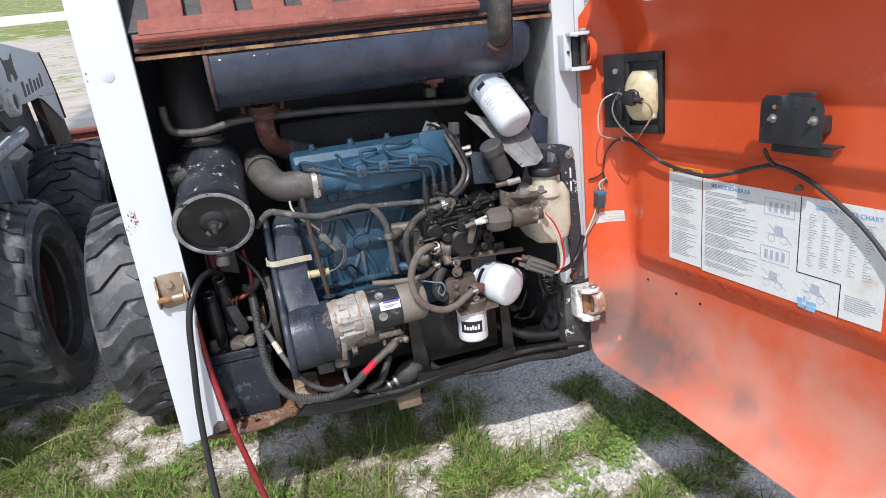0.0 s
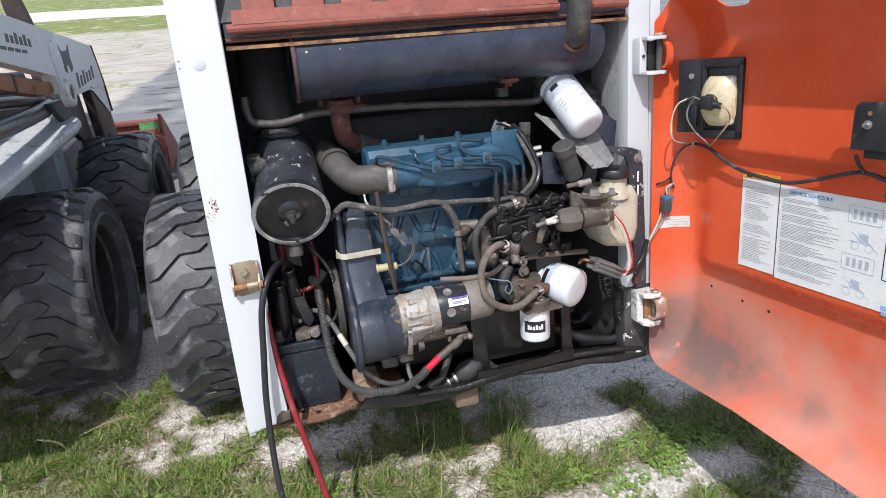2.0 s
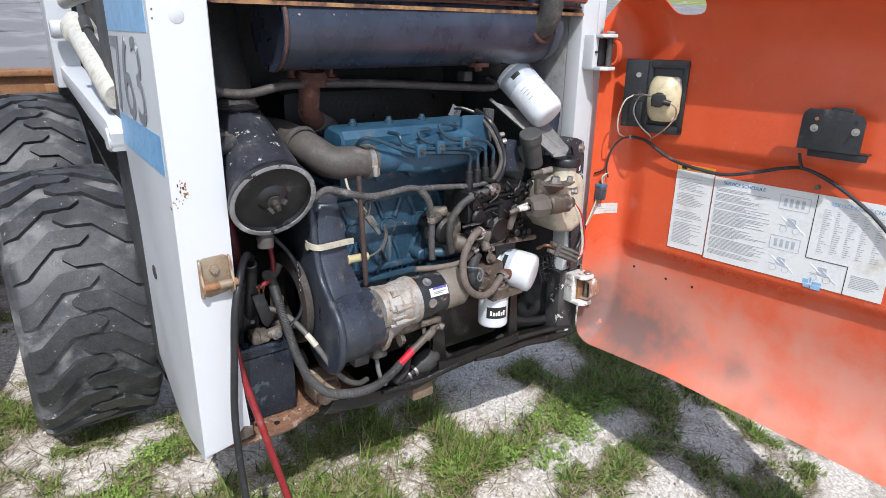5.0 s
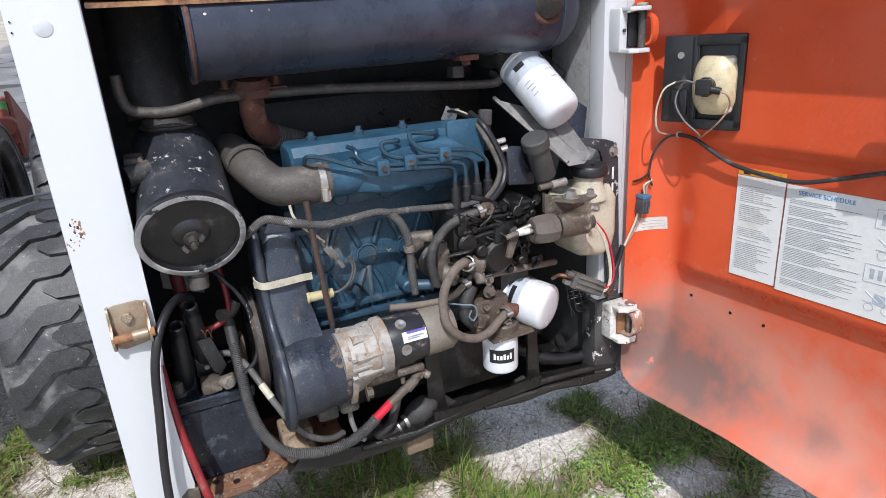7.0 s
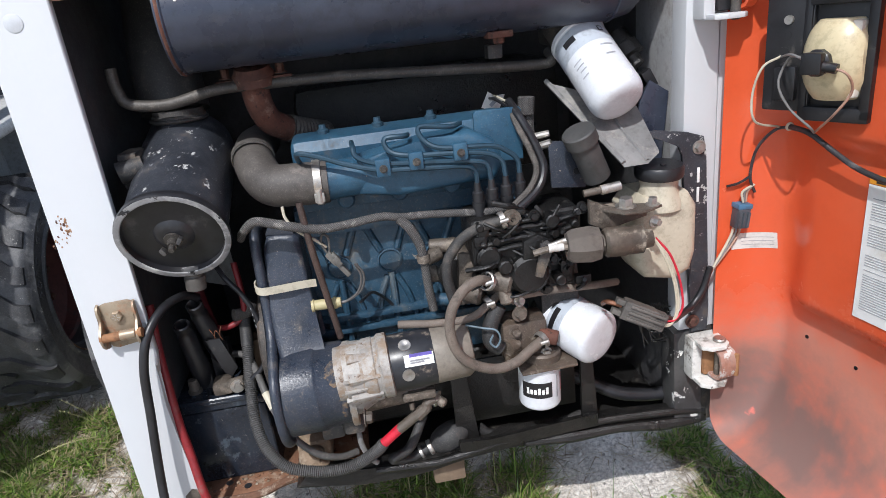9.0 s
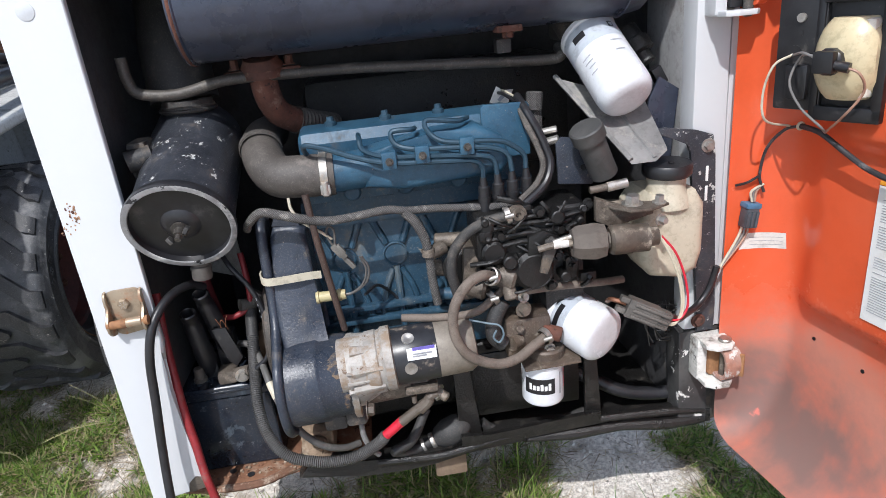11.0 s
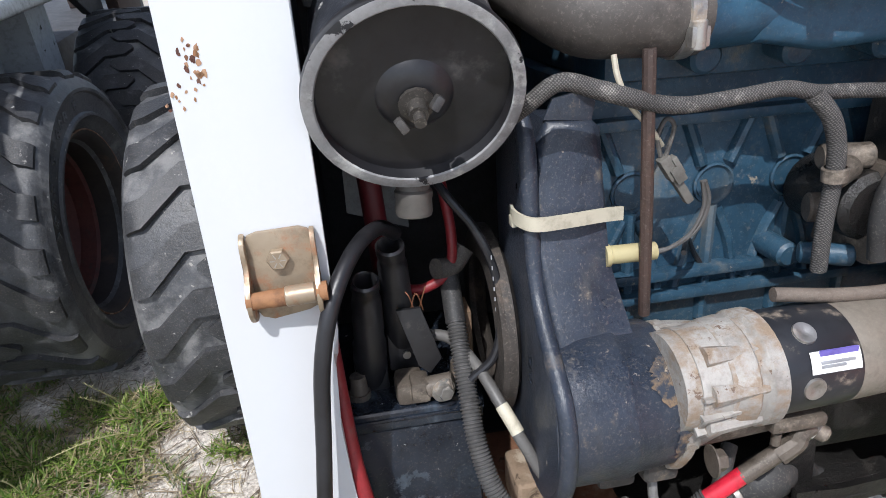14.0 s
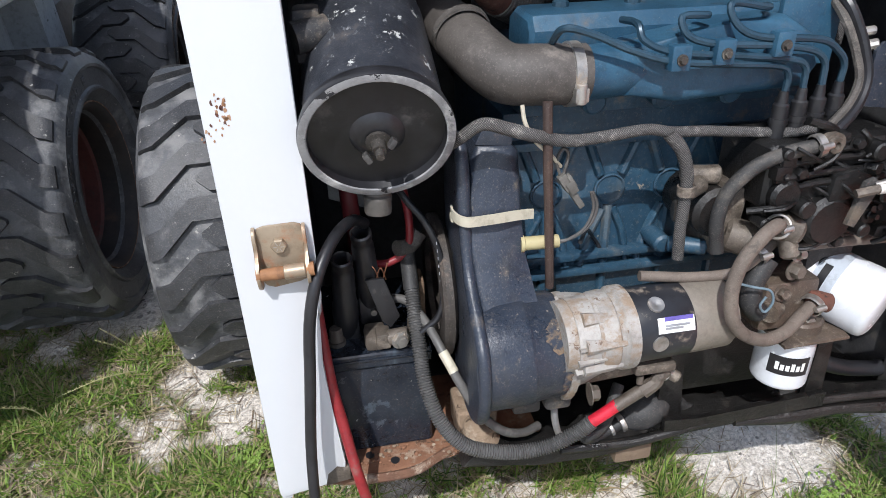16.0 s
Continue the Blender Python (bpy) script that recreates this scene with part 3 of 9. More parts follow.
def build_weeds():
    rnd = random.Random(77)
    verts, faces = [], []
    spots = [(0.66, 0.02), (0.72, 0.10), (0.60, -0.02), (0.78, 0.02), (0.55, 0.10), (0.45, -0.04), (-0.35, 0.20), (-0.62, 0.42), (-0.52, 0.52), (-0.85, 0.30), (0.36, 0.02), (0.16, 0.06)]
    for cx, cy in spots:
        for _ in range(rnd.randint(70, 120)):
            x, y = cx + rnd.gauss(0, 0.036), cy + rnd.gauss(0, 0.026)
            z, h = relief(x, y), rnd.uniform(0.008, 0.028)
            for k in range(rnd.randint(3, 5)):
                a = rnd.uniform(0, 6.283)
                L, w = rnd.uniform(0.004, 0.010), rnd.uniform(0.0018, 0.0038)
                c, q = math.cos(a), math.sin(a)
                n0 = len(verts)
                for f, ww, dz in ((0.1, 0.2, 0.0), (0.5, 1.0, 0.003), (0.85, 0.7, 0.002), (1.05, 0.0, -0.001)):
                    for side in ((-1, 1) if ww else (0,)):
                        verts.append((x + c * L * f - q * w * ww * side, y + q * L * f + c * w * ww * side, z + h + dz + rnd.uniform(-0.001, 0.001)))
                faces += [(n0, n0 + 1, n0 + 3, n0 + 2), (n0 + 2, n0 + 3, n0 + 5, n0 + 4), (n0 + 4, n0 + 5, n0 + 6)]
    me = bpy.data.meshes.new("weeds")
    me.from_pydata(verts, [], faces)
    me.materials.append(weed_mat)
    tagged(new("weeds", me), "small bright green broad-leaved weeds in the gravel", "weeds", kind="stuff")


build_weeds()


def build_straw():
    rnd = random.Random(31)
    verts, faces = [], []
    while len(faces) < 22000:
        x, y = rnd.uniform(-1.4, 1.1), rnd.uniform(-0.5, 1.1)
        if rnd.random() > 0.48 + grassy(x, y):
            continue
        a, L, w = rnd.uniform(0, 6.283), rnd.uniform(0.015, 0.075), rnd.uniform(0.0006, 0.0016)
        z, dz = relief(x, y) + rnd.uniform(0.002, 0.014), rnd.uniform(-0.006, 0.010)
        c, s = math.cos(a), math.sin(a)
        k = len(verts)
        verts += [(x - s * w, y + c * w, z), (x + s * w, y - c * w, z), (x + c * L + s * w * 0.4, y + s * L - c * w * 0.4, z + dz), (x + c * L - s * w * 0.4, y + s * L + c * w * 0.4, z + dz)]
        faces.append((k, k + 1, k + 2, k + 3))
    me = bpy.data.meshes.new("straw")
    me.from_pydata(verts, [], faces)
    me.materials.append(straw_mat)
    tagged(new("straw", me), "dry brown straw lying over the gravel", "straw", kind="stuff")


straw_mat = bpy.data.materials.new("straw")
straw_mat.use_nodes = True
stn, stl = straw_mat.node_tree.nodes, straw_mat.node_tree.links
sti, str_ = stn.new("ShaderNodeNewGeometry"), stn.new("ShaderNodeValToRGB")
str_.color_ramp.elements[0].color, str_.color_ramp.elements[1].color = (0.09, 0.055, 0.035, 1), (0.50, 0.42, 0.28, 1)
stl.new(sti.outputs["Random Per Island"], str_.inputs[0])
stl.new(str_.outputs[0], stn["Principled BSDF"].inputs["Base Color"])
stn["Principled BSDF"].inputs["Roughness"].default_value = 0.7
build_straw()

stone_mat = bpy.data.materials.new("loose_stone")
stone_mat.use_nodes = True
son, sol = stone_mat.node_tree.nodes, stone_mat.node_tree.links
soi, sor = son.new("ShaderNodeNewGeometry"), son.new("ShaderNodeValToRGB")
sor.color_ramp.elements[0].color, sor.color_ramp.elements[1].color = (0.18, 0.16, 0.14, 1), (0.72, 0.68, 0.62, 1)
sor.color_ramp.elements.new(0.35).color = (0.46, 0.42, 0.37, 1)
sol.new(soi.outputs["Random Per Island"], sor.inputs[0])
sol.new(sor.outputs[0], son["Principled BSDF"].inputs["Base Color"])
son["Principled BSDF"].inputs["Roughness"].default_value = 0.9


def build_stones():
    rnd = random.Random(9)
    verts, faces = [], []
    count = 0
    while count < 34000:
        x, y = rnd.uniform(-1.2, 1.1), rnd.uniform(-0.6, 1.2)
        if grassy(x, y) > rnd.uniform(-0.15, 0.75):
            continue
        count += 1
        r = 0.0012 + 0.0075 * rnd.random() ** 9
        k, z = len(verts), relief(x, y)
        for dx, dy, dz in ((1, 0, 0), (0.2, 1, 0), (-1, 0.1, 0), (0, -1, 0), (0, 0, 1), (0.1, 0, -1), (0.7, 0.7, 0.6), (-0.6, -0.6, 0.5)):
            f = r * rnd.uniform(0.7, 1.2)
            verts.append((x + dx * f, y + dy * f, z + dz * f * 0.6 + r * 0.1))
        faces += [(k + a, k + b, k + c) for a, b, c in ((0, 6, 4), (0, 1, 6), (6, 1, 4), (1, 2, 4), (2, 7, 4), (2, 3, 7), (7, 3, 4), (3, 0, 4), (1, 0, 5), (2, 1, 5), (3, 2, 5), (0, 3, 5))]
    me = bpy.data.meshes.new("gravel")
    me.from_pydata(verts, [], faces)
    me.materials.append(stone_mat)
    tagged(new("gravel", me), "loose pale limestone gravel", "gravel", kind="stuff")


build_stones()


def build_stalks():
    for pts in (((-0.93, 0.80, 0.0), (-0.935, 0.76, 0.09), (-0.955, 0.70, 0.20)), ((-0.945, 0.81, 0.0), (-0.965, 0.775, 0.07), (-0.99, 0.73, 0.14)),
                ((-0.90, 0.76, 0.0), (-0.985, 0.70, 0.045), (-1.09, 0.67, 0.03)), ((-1.10, 0.62, 0.0), (-1.11, 0.60, 0.07), (-1.15, 0.56, 0.13)), ((0.02, 0.10, 0.0), (-0.02, 0.08, 0.10), (-0.05, 0.05, 0.20))):
        bm = sweep(B(), pts, [0.0016, 0.0012, 0.0006], 5)
        for i in range(14):
            f = 0.45 + 0.55 * i / 14
            p = spline(pts, 8)[min(16, int(f * 16))]
            rod(bm, p, p + V((0.004 * (-1) ** i, 0.002, 0.005)), 0.0012, 0.0004, 5)
        solo("grass_stalk", bm, stalk_mat, "tall dry seed stalk of grass beside the wheel", "grass", "stalks by the wheel", loader=False)


stalk_mat = mat("dry_stalk", (0.46, 0.42, 0.22), (0.34, 0.33, 0.15), 0.7, bump=0.1)
build_stalks()

# ---- wheels ----


def build_wheel(centre, width, R, side, label, group):
    """A skid-steer wheel on its axle along x; side: +1 if the dished rim faces +x."""
    w = thing("wheel", (centre[0], centre[1], centre[2] - R), label, "wheel", group, loader=False)
    p, q = V(centre) - V((width / 2, 0, 0)), V(centre) + V((width / 2, 0, 0))
    W = width
    half = [(0.060, 0.196), (0.030, 0.216), (0.014, 0.232), (0.010, 0.240), (0.006, 0.243), (0.000, 0.248), (-0.006, 0.252), (-0.005, 0.258), (0.001, 0.262), (0.001, R - 0.054), (-0.005, R - 0.050), (-0.006, R - 0.043), (0.000, R - 0.034), (0.006, R - 0.022), (0.020, R - 0.0135)]
    tyre = lathe(B(), p, q, half + [(W / 2, R - 0.012)] + [(W - d, r) for d, r in reversed(half)], 72)
    t = part("tyre", tyre, tyre_rubber, w, "worn black rubber skid-steer tyre")
    lug_mesh = None
    n = 21
    for half in (0, 1):
        bm = B()
        # A chevron bar: straight shoulder block bending near the middle.
        rows = [(0.008 / W, -0.044, 0.86), (0.017 / W, -0.0425, 0.86), (0.036 / W, -0.039, 0.86), (0.34, 0.010, 0.76), (0.53, 0.012, 0.78), (0.61, 0.014, 0.16)]
        base = []
        for f, sh, fat in rows:
            x = f * W
            rr = R - 0.016 - {0: 0.0125, 1: 0.0035, 2: 0.0}.get(rows.index((f, sh, fat)), 0.0)
            for dd, top in ((-0.036, 0), (0.036, 0), (0.033, 1), (-0.033, 1)):
                a = (dd * fat * 0.88 + sh * 1.25) / R
                rad = rr + (0.016 if top else -0.012)
                base.append((x - W / 2, rad * math.sin(a), rad * math.cos(a)))
        vs = [bm.verts.new(v) for v in base]
        for i in range(len(rows) - 1):
            o = i * 4
            for j in range(4):
                bm.faces.new((vs[o + j], vs[o + (j + 1) % 4], vs[o + 4 + (j + 1) % 4], vs[o + 4 + j]))
        bm.faces.new(vs[0:4])
        bm.faces.new(list(reversed(vs[-4:])))
        if half:
            bm.transform(Matrix.Diagonal((-1, 1, 1, 1)))
            bmesh.ops.reverse_faces(bm, faces=bm.faces)
        lug_mesh = settle_mesh("tread_bar", bm, tread_rubber)
        for i in range(n):
            ob = new("tread_bar", lug_mesh)
            ob.parent = t
            ob.matrix_basis = Matrix.Translation((0, 0, R)) @ pose(0, 0, 0, 360 * (i + 0.5 * half) / n + 7)
    a, b = (p, q) if side < 0 else (q, p)
    # raised moulding on the sidewall: short blocks standing for the lettering
    if side > 0:
        face = V(a) + (V(b) - V(a)).normalized() * 0.0004
        for i in range(12):
            if i in (4, 10):
                continue
            g = math.radians(20 + 6.6 * i)
            blk = B()
            box(blk, (-0.0012, -0.0095, -0.010), (0.0016, -0.0055, 0.010), 0.0006, 1)
            for z in ((-0.008, 0.0, 0.008) if i % 3 else (-0.004, 0.008)):
                box(blk, (-0.0012, -0.0055, z - 0.0018), (0.0016, 0.0055, z + 0.0018), 0.0006, 1)
            if i % 2:
                box(blk, (-0.0012, 0.0040, -0.010), (0.0016, 0.0075, 0.010), 0.0006, 1)
            blk.transform(Matrix.Translation(face + V((0, -0.283 * math.cos(g), 0.283 * math.sin(g)))) @ Matrix.Rotation(g - math.pi / 2, 4, "X"))
            part("moulded_letter_bar", blk, letter_rubber, t)
    barrel = lathe(B(), a, b, [(0.024, 0.226), (0.018, 0.222), (0.022, 0.214), (0.035, 0.207), (0.06, 0.200), (0.10, 0.196), (0.15, 0.194), (0.15, 0.186)], 48)
    r = part("rim", barrel, rim_dark, w, "dark dirty steel rim")
    disc = lathe(B(), a, b, [(0.105, 0.1955), (0.112, 0.188), (0.150, 0.183), (0.185, 0.150), (0.180, 0.09), (0.155, 0.08), (0.155, 0.0)], 48)
    part("disc", disc, rim_red, r, "dull dark red dished wheel disc")
    part("lip", torus(B(), V(a) + (V(b) - V(a)).normalized() * 0.020, V(b) - V(a), 0.222, 0.0022, 48), rust_edge, r)
    for i in range(8):
        ang = i * 0.7854
        c = V(a) + (V(b) - V(a)).normalized() * 0.178 + V((0, 0.120 * math.cos(ang), 0.120 * math.sin(ang)))
        part("wheel_nut", hexbolt(B(), c, V(a) - V(b), 0.012, 0.016), rust_metal, r)
    return w


WHEELS = "wheels of the loaders"
build_wheel((-0.610, 0.880, 0.352), 0.29, 0.364, -1, "black skid-steer wheel with chevron tread beside the white upright", WHEELS)
build_wheel((-0.585, 1.758, 0.356), 0.29, 0.368, -1, "black skid-steer front wheel with chevron tread", WHEELS)
build_wheel((-1.115, 1.118, 0.346), 0.30, 0.358, 1, "black skid-steer wheel with dark red dished rim on the second loader", WHEELS)
build_wheel((-1.024, 1.977, 0.346), 0.30, 0.358, 1, "black skid-steer front wheel on the second loader", WHEELS)

# ---- second loader, standing alongside ----


def build_second_loader():
    t = thing("parked_loader", (-1.5, 1.5, 0), "white skid-steer loader parked alongside with its arm lowered", "loader", loader=False)
    body = slab(B(), [(-2.2, 0.8), (-1.26, 0.8), (-1.26, 1.52), (-1.178, 1.56), (-1.178, 1.70), (-2.2, 1.70)], 0.46, 0.794, "z", 0.012)
    part("body", body, shaded_side, t, "white side plate with its shade painted in as blue-grey")
    # out of view, added so that its shadow falls on the wheel
    rear = box(B(), (-2.2, 0.36, 0.46), (-1.24, 0.79, 1.34), 0.05, 3)
    part("rear_body", rear, shaded_side, t)
    chassis = box(B(), (-2.1, 1.72, 0.20), (-1.32, 3.3, 0.60), 0.02)
    part("chassis", chassis, shade_grey, t)
    fender = slab(B(), [(-1.112, 0.70), (-1.088, 1.66), (-1.094, 1.76), (-1.12, 1.83), (-1.24, 2.02), (-1.50, 2.05), (-1.50, 0.70)], 0.796, 0.832, "z", 0.014, 4)
    part("fender", fender, fender_white, t, "dusty white fender plate, stained with mould")
    # plain near-black box between the arm and the fender
    tower = box(B(), (-2.2, 0.80, 0.834), (-1.33, 2.06, 1.01), 0.02)
    part("engine_side", tower, bay_black, t, "black body side behind the arm")
    arm = slab(B(), [(0.7, 1.37), (1.22, 1.273), (1.73, 1.178), (2.25, 1.085), (2.29, 0.994), (2.33, 0.88), (2.355, 0.75), (2.30, 0.76), (2.10, 0.90), (2.035, 0.919), (1.84, 0.921), (1.66, 0.935), (1.60, 0.965), (1.585, 1.040), (1.09, 1.142), (0.7, 1.222)], -1.14, -1.09, "x", 0.008, 3)
    a = part("arm", arm, arm_white, t, "white painted lift arm, chipped along its edge")
    plate = slab(B(), [(1.70, 1.176), (1.76, 1.170), (2.235, 1.080), (2.275, 0.994), (2.315, 0.885), (2.10, 0.905), (2.035, 0.925), (1.84, 0.927), (1.66, 0.940), (1.610, 0.980), (1.585, 1.110), (1.592, 1.144)], -1.0905, -1.084, "x", 0.002)
    part("arm_plate", plate, arm_white, a)
    link = slab(B(), [(2.06, 0.915), (2.12, 0.89), (2.30, 0.76), (2.36, 0.75), (2.39, 0.62), (2.10, 0.68)], -1.135, -1.095, "x", 0.005)
    part("arm_link", link, rust_dark, a, "rust-brown lower link")
    edge = sweep(B(), [(-1.088, 2.255, 1.080), (-1.088, 2.292, 0.994), (-1.088, 2.332, 0.88), (-1.088, 2.356, 0.755)], 0.006, 6)
    part("worn_edge", edge, rust_metal, a)
    # lettering as plain bars: a slanted word on the plate, two rows on the arm
    for i in range(6):
        y, tall = 1.835 + 0.056 * i, (0.062, 0.044, 0.058, 0.044, 0.044, 0.056)[i]
        part("lettering_bar", slab(B(), [(y, 0.946), (y + 0.034, 0.944), (y + 0.044, 0.944 + tall), (y + 0.012, 0.946 + tall)], -1.0840, -1.0832, "x", 0), ink_dark, a)
    for i in range(8):
        y = 1.085 + 0.041 * i
        z, tall = 1.206 - 0.165 * (y - 1.10), (0.036, 0.0, 0.026, 0.024, 0.036, 0.026, 0.036, 0.026)[i]
        if tall:
            part("lettering_bar", slab(B(), [(y, z), (y + 0.028, z - 0.005), (y + 0.032, z + tall - 0.005), (y + 0.006, z + tall)], -1.0900, -1.0892, "x", 0), ink_dark, a)
    for i in range(4):
        y = 1.10 + 0.062 * i
        z = 1.180 - 0.165 * (y - 1.10)
        part("lettering_bar", slab(B(), [(y, z), (y + 0.05, z - 0.008), (y + 0.052, z + 0.003), (y + 0.002, z + 0.011)], -1.0900, -1.0892, "x", 0), ink_dark, a)
    blot = slab(B(), [(1.69, 1.140), (1.725, 1.108), (1.80, 1.104), (1.845, 1.127), (1.825, 1.073), (1.835, 1.03), (1.79, 1.016), (1.775, 1.05), (1.75, 1.05), (1.735, 1.020), (1.70, 1.035), (1.71, 1.075)], -1.0840, -1.0832, "x", 0)
    part("emblem", blot, ink_dark, a)
    part("pivot_pin", lathe(B(), (-1.10, 1.655, 0.958), (-1.05, 1.655, 0.958), [(0, 0.055), (0.028, 0.055), (0.034, 0.050), (0.034, 0.032), (0.026, 0.030), (0.026, 0)], 24), worn_white, a)
    part("pin_core", rod(B(), (-1.08, 1.655, 0.958), (-1.071, 1.655, 0.958), 0.030, bev=0.004), dark_metal, a)
    part("hydraulic_cylinder", slab(B(), [(0.7, 1.200), (1.605, 1.008), (1.622, 0.990), (1.615, 0.968), (1.51, 0.972), (1.02, 1.076), (0.7, 1.143)], -1.17, -1.115, "x", 0.010, 3), rust_cylinder, a, "orange-brown hydraulic cylinder")
    part("cylinder_clip", slab(B(), [(1.205, 1.094), (1.222, 1.090), (1.212, 1.030), (1.196, 1.034)], -1.172, -1.111, "x", 0.002), dark_metal, a)
    for pts, r in (([(-1.19, 0.95, 0.945), (-1.19, 1.17, 0.925), (-1.19, 1.50, 0.905), (-1.20, 1.76, 0.892), (-1.23, 1.86, 0.880)], 0.031), ([(-1.22, 0.95, 1.030), (-1.22, 1.29, 0.990), (-1.215, 1.55, 0.955), (-1.22, 1.75, 0.935), (-1.26, 1.86, 0.90)], 0.022)):
        part("supply_hose", sweep(B(), pts, r, 16), hose_blue, a)
    part("under_plate", slab(B(), [(1.60, 0.93), (2.06, 0.90), (2.10, 0.66), (1.95, 0.70), (1.70, 0.86)], -1.17, -1.145, "x", 0.004), shade_grey, a)
    part("cage_post", slab(B(), [(-1.52, 0.6), (-1.43, 0.6), (-1.47, 1.16), (-1.497, 1.30), (-1.52, 2.0), (-1.60, 2.0), (-1.575, 1.25)], 2.84, 2.90, "y", 0.012), cage_brown, t)


fender_white = mat("fender_white", (0.62, 0.625, 0.62), (0.52, 0.525, 0.52), 0.45, dirt=((0.17, 0.165, 0.15), 0.30, 9), grime=0.4)
bay_black = mat("bay_black", (0.014, 0.014, 0.016), (0.024, 0.024, 0.027), 0.6)
hose_blue = mat("hose_blue", (0.020, 0.024, 0.034), (0.034, 0.040, 0.054), 0.30, bump=0.1, dirt=((0.12, 0.12, 0.13), 0.2, 16))
ink_dark = mat("ink_dark", (0.060, 0.062, 0.070), (0.085, 0.088, 0.096), 0.5, bump=0.0)
rust_dark = mat("rust_dark", (0.055, 0.030, 0.024), (0.032, 0.020, 0.018), 0.6, dirt=((0.12, 0.07, 0.05), 0.3, 14))
rust_cylinder = mat("rust_cylinder", (0.30, 0.115, 0.042), (0.22, 0.080, 0.032), 0.55, bump=0.3, dirt=((0.10, 0.05, 0.03), 0.25, 14))
cage_brown = mat("cage_brown", (0.040, 0.028, 0.026), (0.065, 0.045, 0.040), 0.6)
arm_white = mat("arm_white", (0.70, 0.71, 0.72), (0.66, 0.67, 0.68), 0.45, dirt=((0.48, 0.46, 0.44), 0.05, 8), chips=((0.10, 0.08, 0.07), 0.06, 26), grime=0.08)
# white side paint toned down to blue-grey for its shade, with chips
shaded_side = mat("side_shaded_white", (0.30, 0.32, 0.345), (0.24, 0.26, 0.285), 0.5, chips=((0.05, 0.05, 0.05), 0.10, 20))
build_second_loader()


def build_bucket(x0, x1, y, z0, z1, material, label):
    bm = slab(B(), [(y, z1), (y + 0.03, z1), (y + 0.10, z0 + 0.06), (y + 0.65, z0 + 0.02), (y + 0.65, z0), (y + 0.05, z0), (y - 0.02, z0 + 0.1)], x0, x1, "x", 0.006)
    t = thing("bucket", ((x0 + x1) / 2, y + 0.3, z0), label, "bucket", "buckets of the loaders", loader=False)
    part("shell", bm, material, t)
    for x in (x0, x1 - 0.012):
        part("side_plate", slab(B(), [(y - 0.03, z1 + 0.05), (y + 0.03, z1 + 0.03), (y + 0.66, z0), (y - 0.02, z0)], x - 0.004, x + 0.016, "x", 0.003), material, t)
    part("top_lip", box(B(), (x0, y - 0.03, z1 - 0.02), (x1, y + 0.05, z1 + 0.008), 0.008), material, t)
    for k in (0.2, 0.75):
        bx = x0 + k * (x1 - x0)
        part("hitch_plate", slab(B(), [(bx, z1 - 0.06), (bx + 0.28, z1 - 0.05), (bx + 0.30, z0 + 0.1), (bx - 0.02, z0 + 0.1)], y - 0.05, y - 0.015, "y", 0.006), material, t)
        part("hitch_pin", rod(B(), (bx + 0.26, y - 0.09, z1 - 0.15), (bx + 0.26, y - 0.02, z1 - 0.15), 0.06, bev=0.006), material, t)
    return t


patch_green = mat("patch_green", (0.10, 0.30, 0.10), (0.14, 0.34, 0.14), 0.7)
build_bucket(-0.74, 0.8, 2.85, 0.05, 0.60, rust_orange, "rusty orange-brown bucket on the front of the loader")
far_bucket = build_bucket(-2.3, -1.07, 3.75, 0.05, 0.42, red_oxide, "faded red bucket on the front of the second loader")
part("painted_patch", box(B(), (-1.22, 3.716, 0.325), (-1.09, 3.7215, 0.415), 0), patch_green, far_bucket, "faded green paint patch")

# ---- frame of the loader ----


plug_white = mat("plug_white", (0.58, 0.60, 0.62), (0.52, 0.54, 0.56), 0.5, grime=0.1)
mud_tan = mat("mud_tan", (0.30, 0.22, 0.15), (0.22, 0.155, 0.105), 0.85, bump=0.6, dirt=((0.40, 0.33, 0.25), 0.4, 30), chips=((0.09, 0.06, 0.04), 0.3, 50))
ring_brown = mat("ring_brown", (0.034, 0.029, 0.026), (0.060, 0.050, 0.043), 0.6, bump=0.3, dirt=((0.16, 0.12, 0.09), 0.3, 20), dust=0.3)
mud_navy = mat("mud_on_navy", (0.19, 0.13, 0.080), (0.11, 0.085, 0.062), 0.8, bump=0.6, dirt=((0.026, 0.034, 0.050), 0.75, 70), chips=((0.28, 0.23, 0.17), 0.2, 90))
rust_stain = mat("rust_stain", (0.44, 0.27, 0.16), (0.34, 0.19, 0.11), 0.8)
# white paint darkened to carry the shade inside the bay, with some dirt
shade_white = mat("shaded_dusty_white", (0.44, 0.44, 0.44), (0.34, 0.34, 0.34), 0.5, dirt=((0.24, 0.22, 0.20), 0.25, 9))


def slant(bm):
    """The side panel runs inwards towards the front."""
    for v in bm.verts:
        v.co.x += 0.028 * v.co.y
    return bm


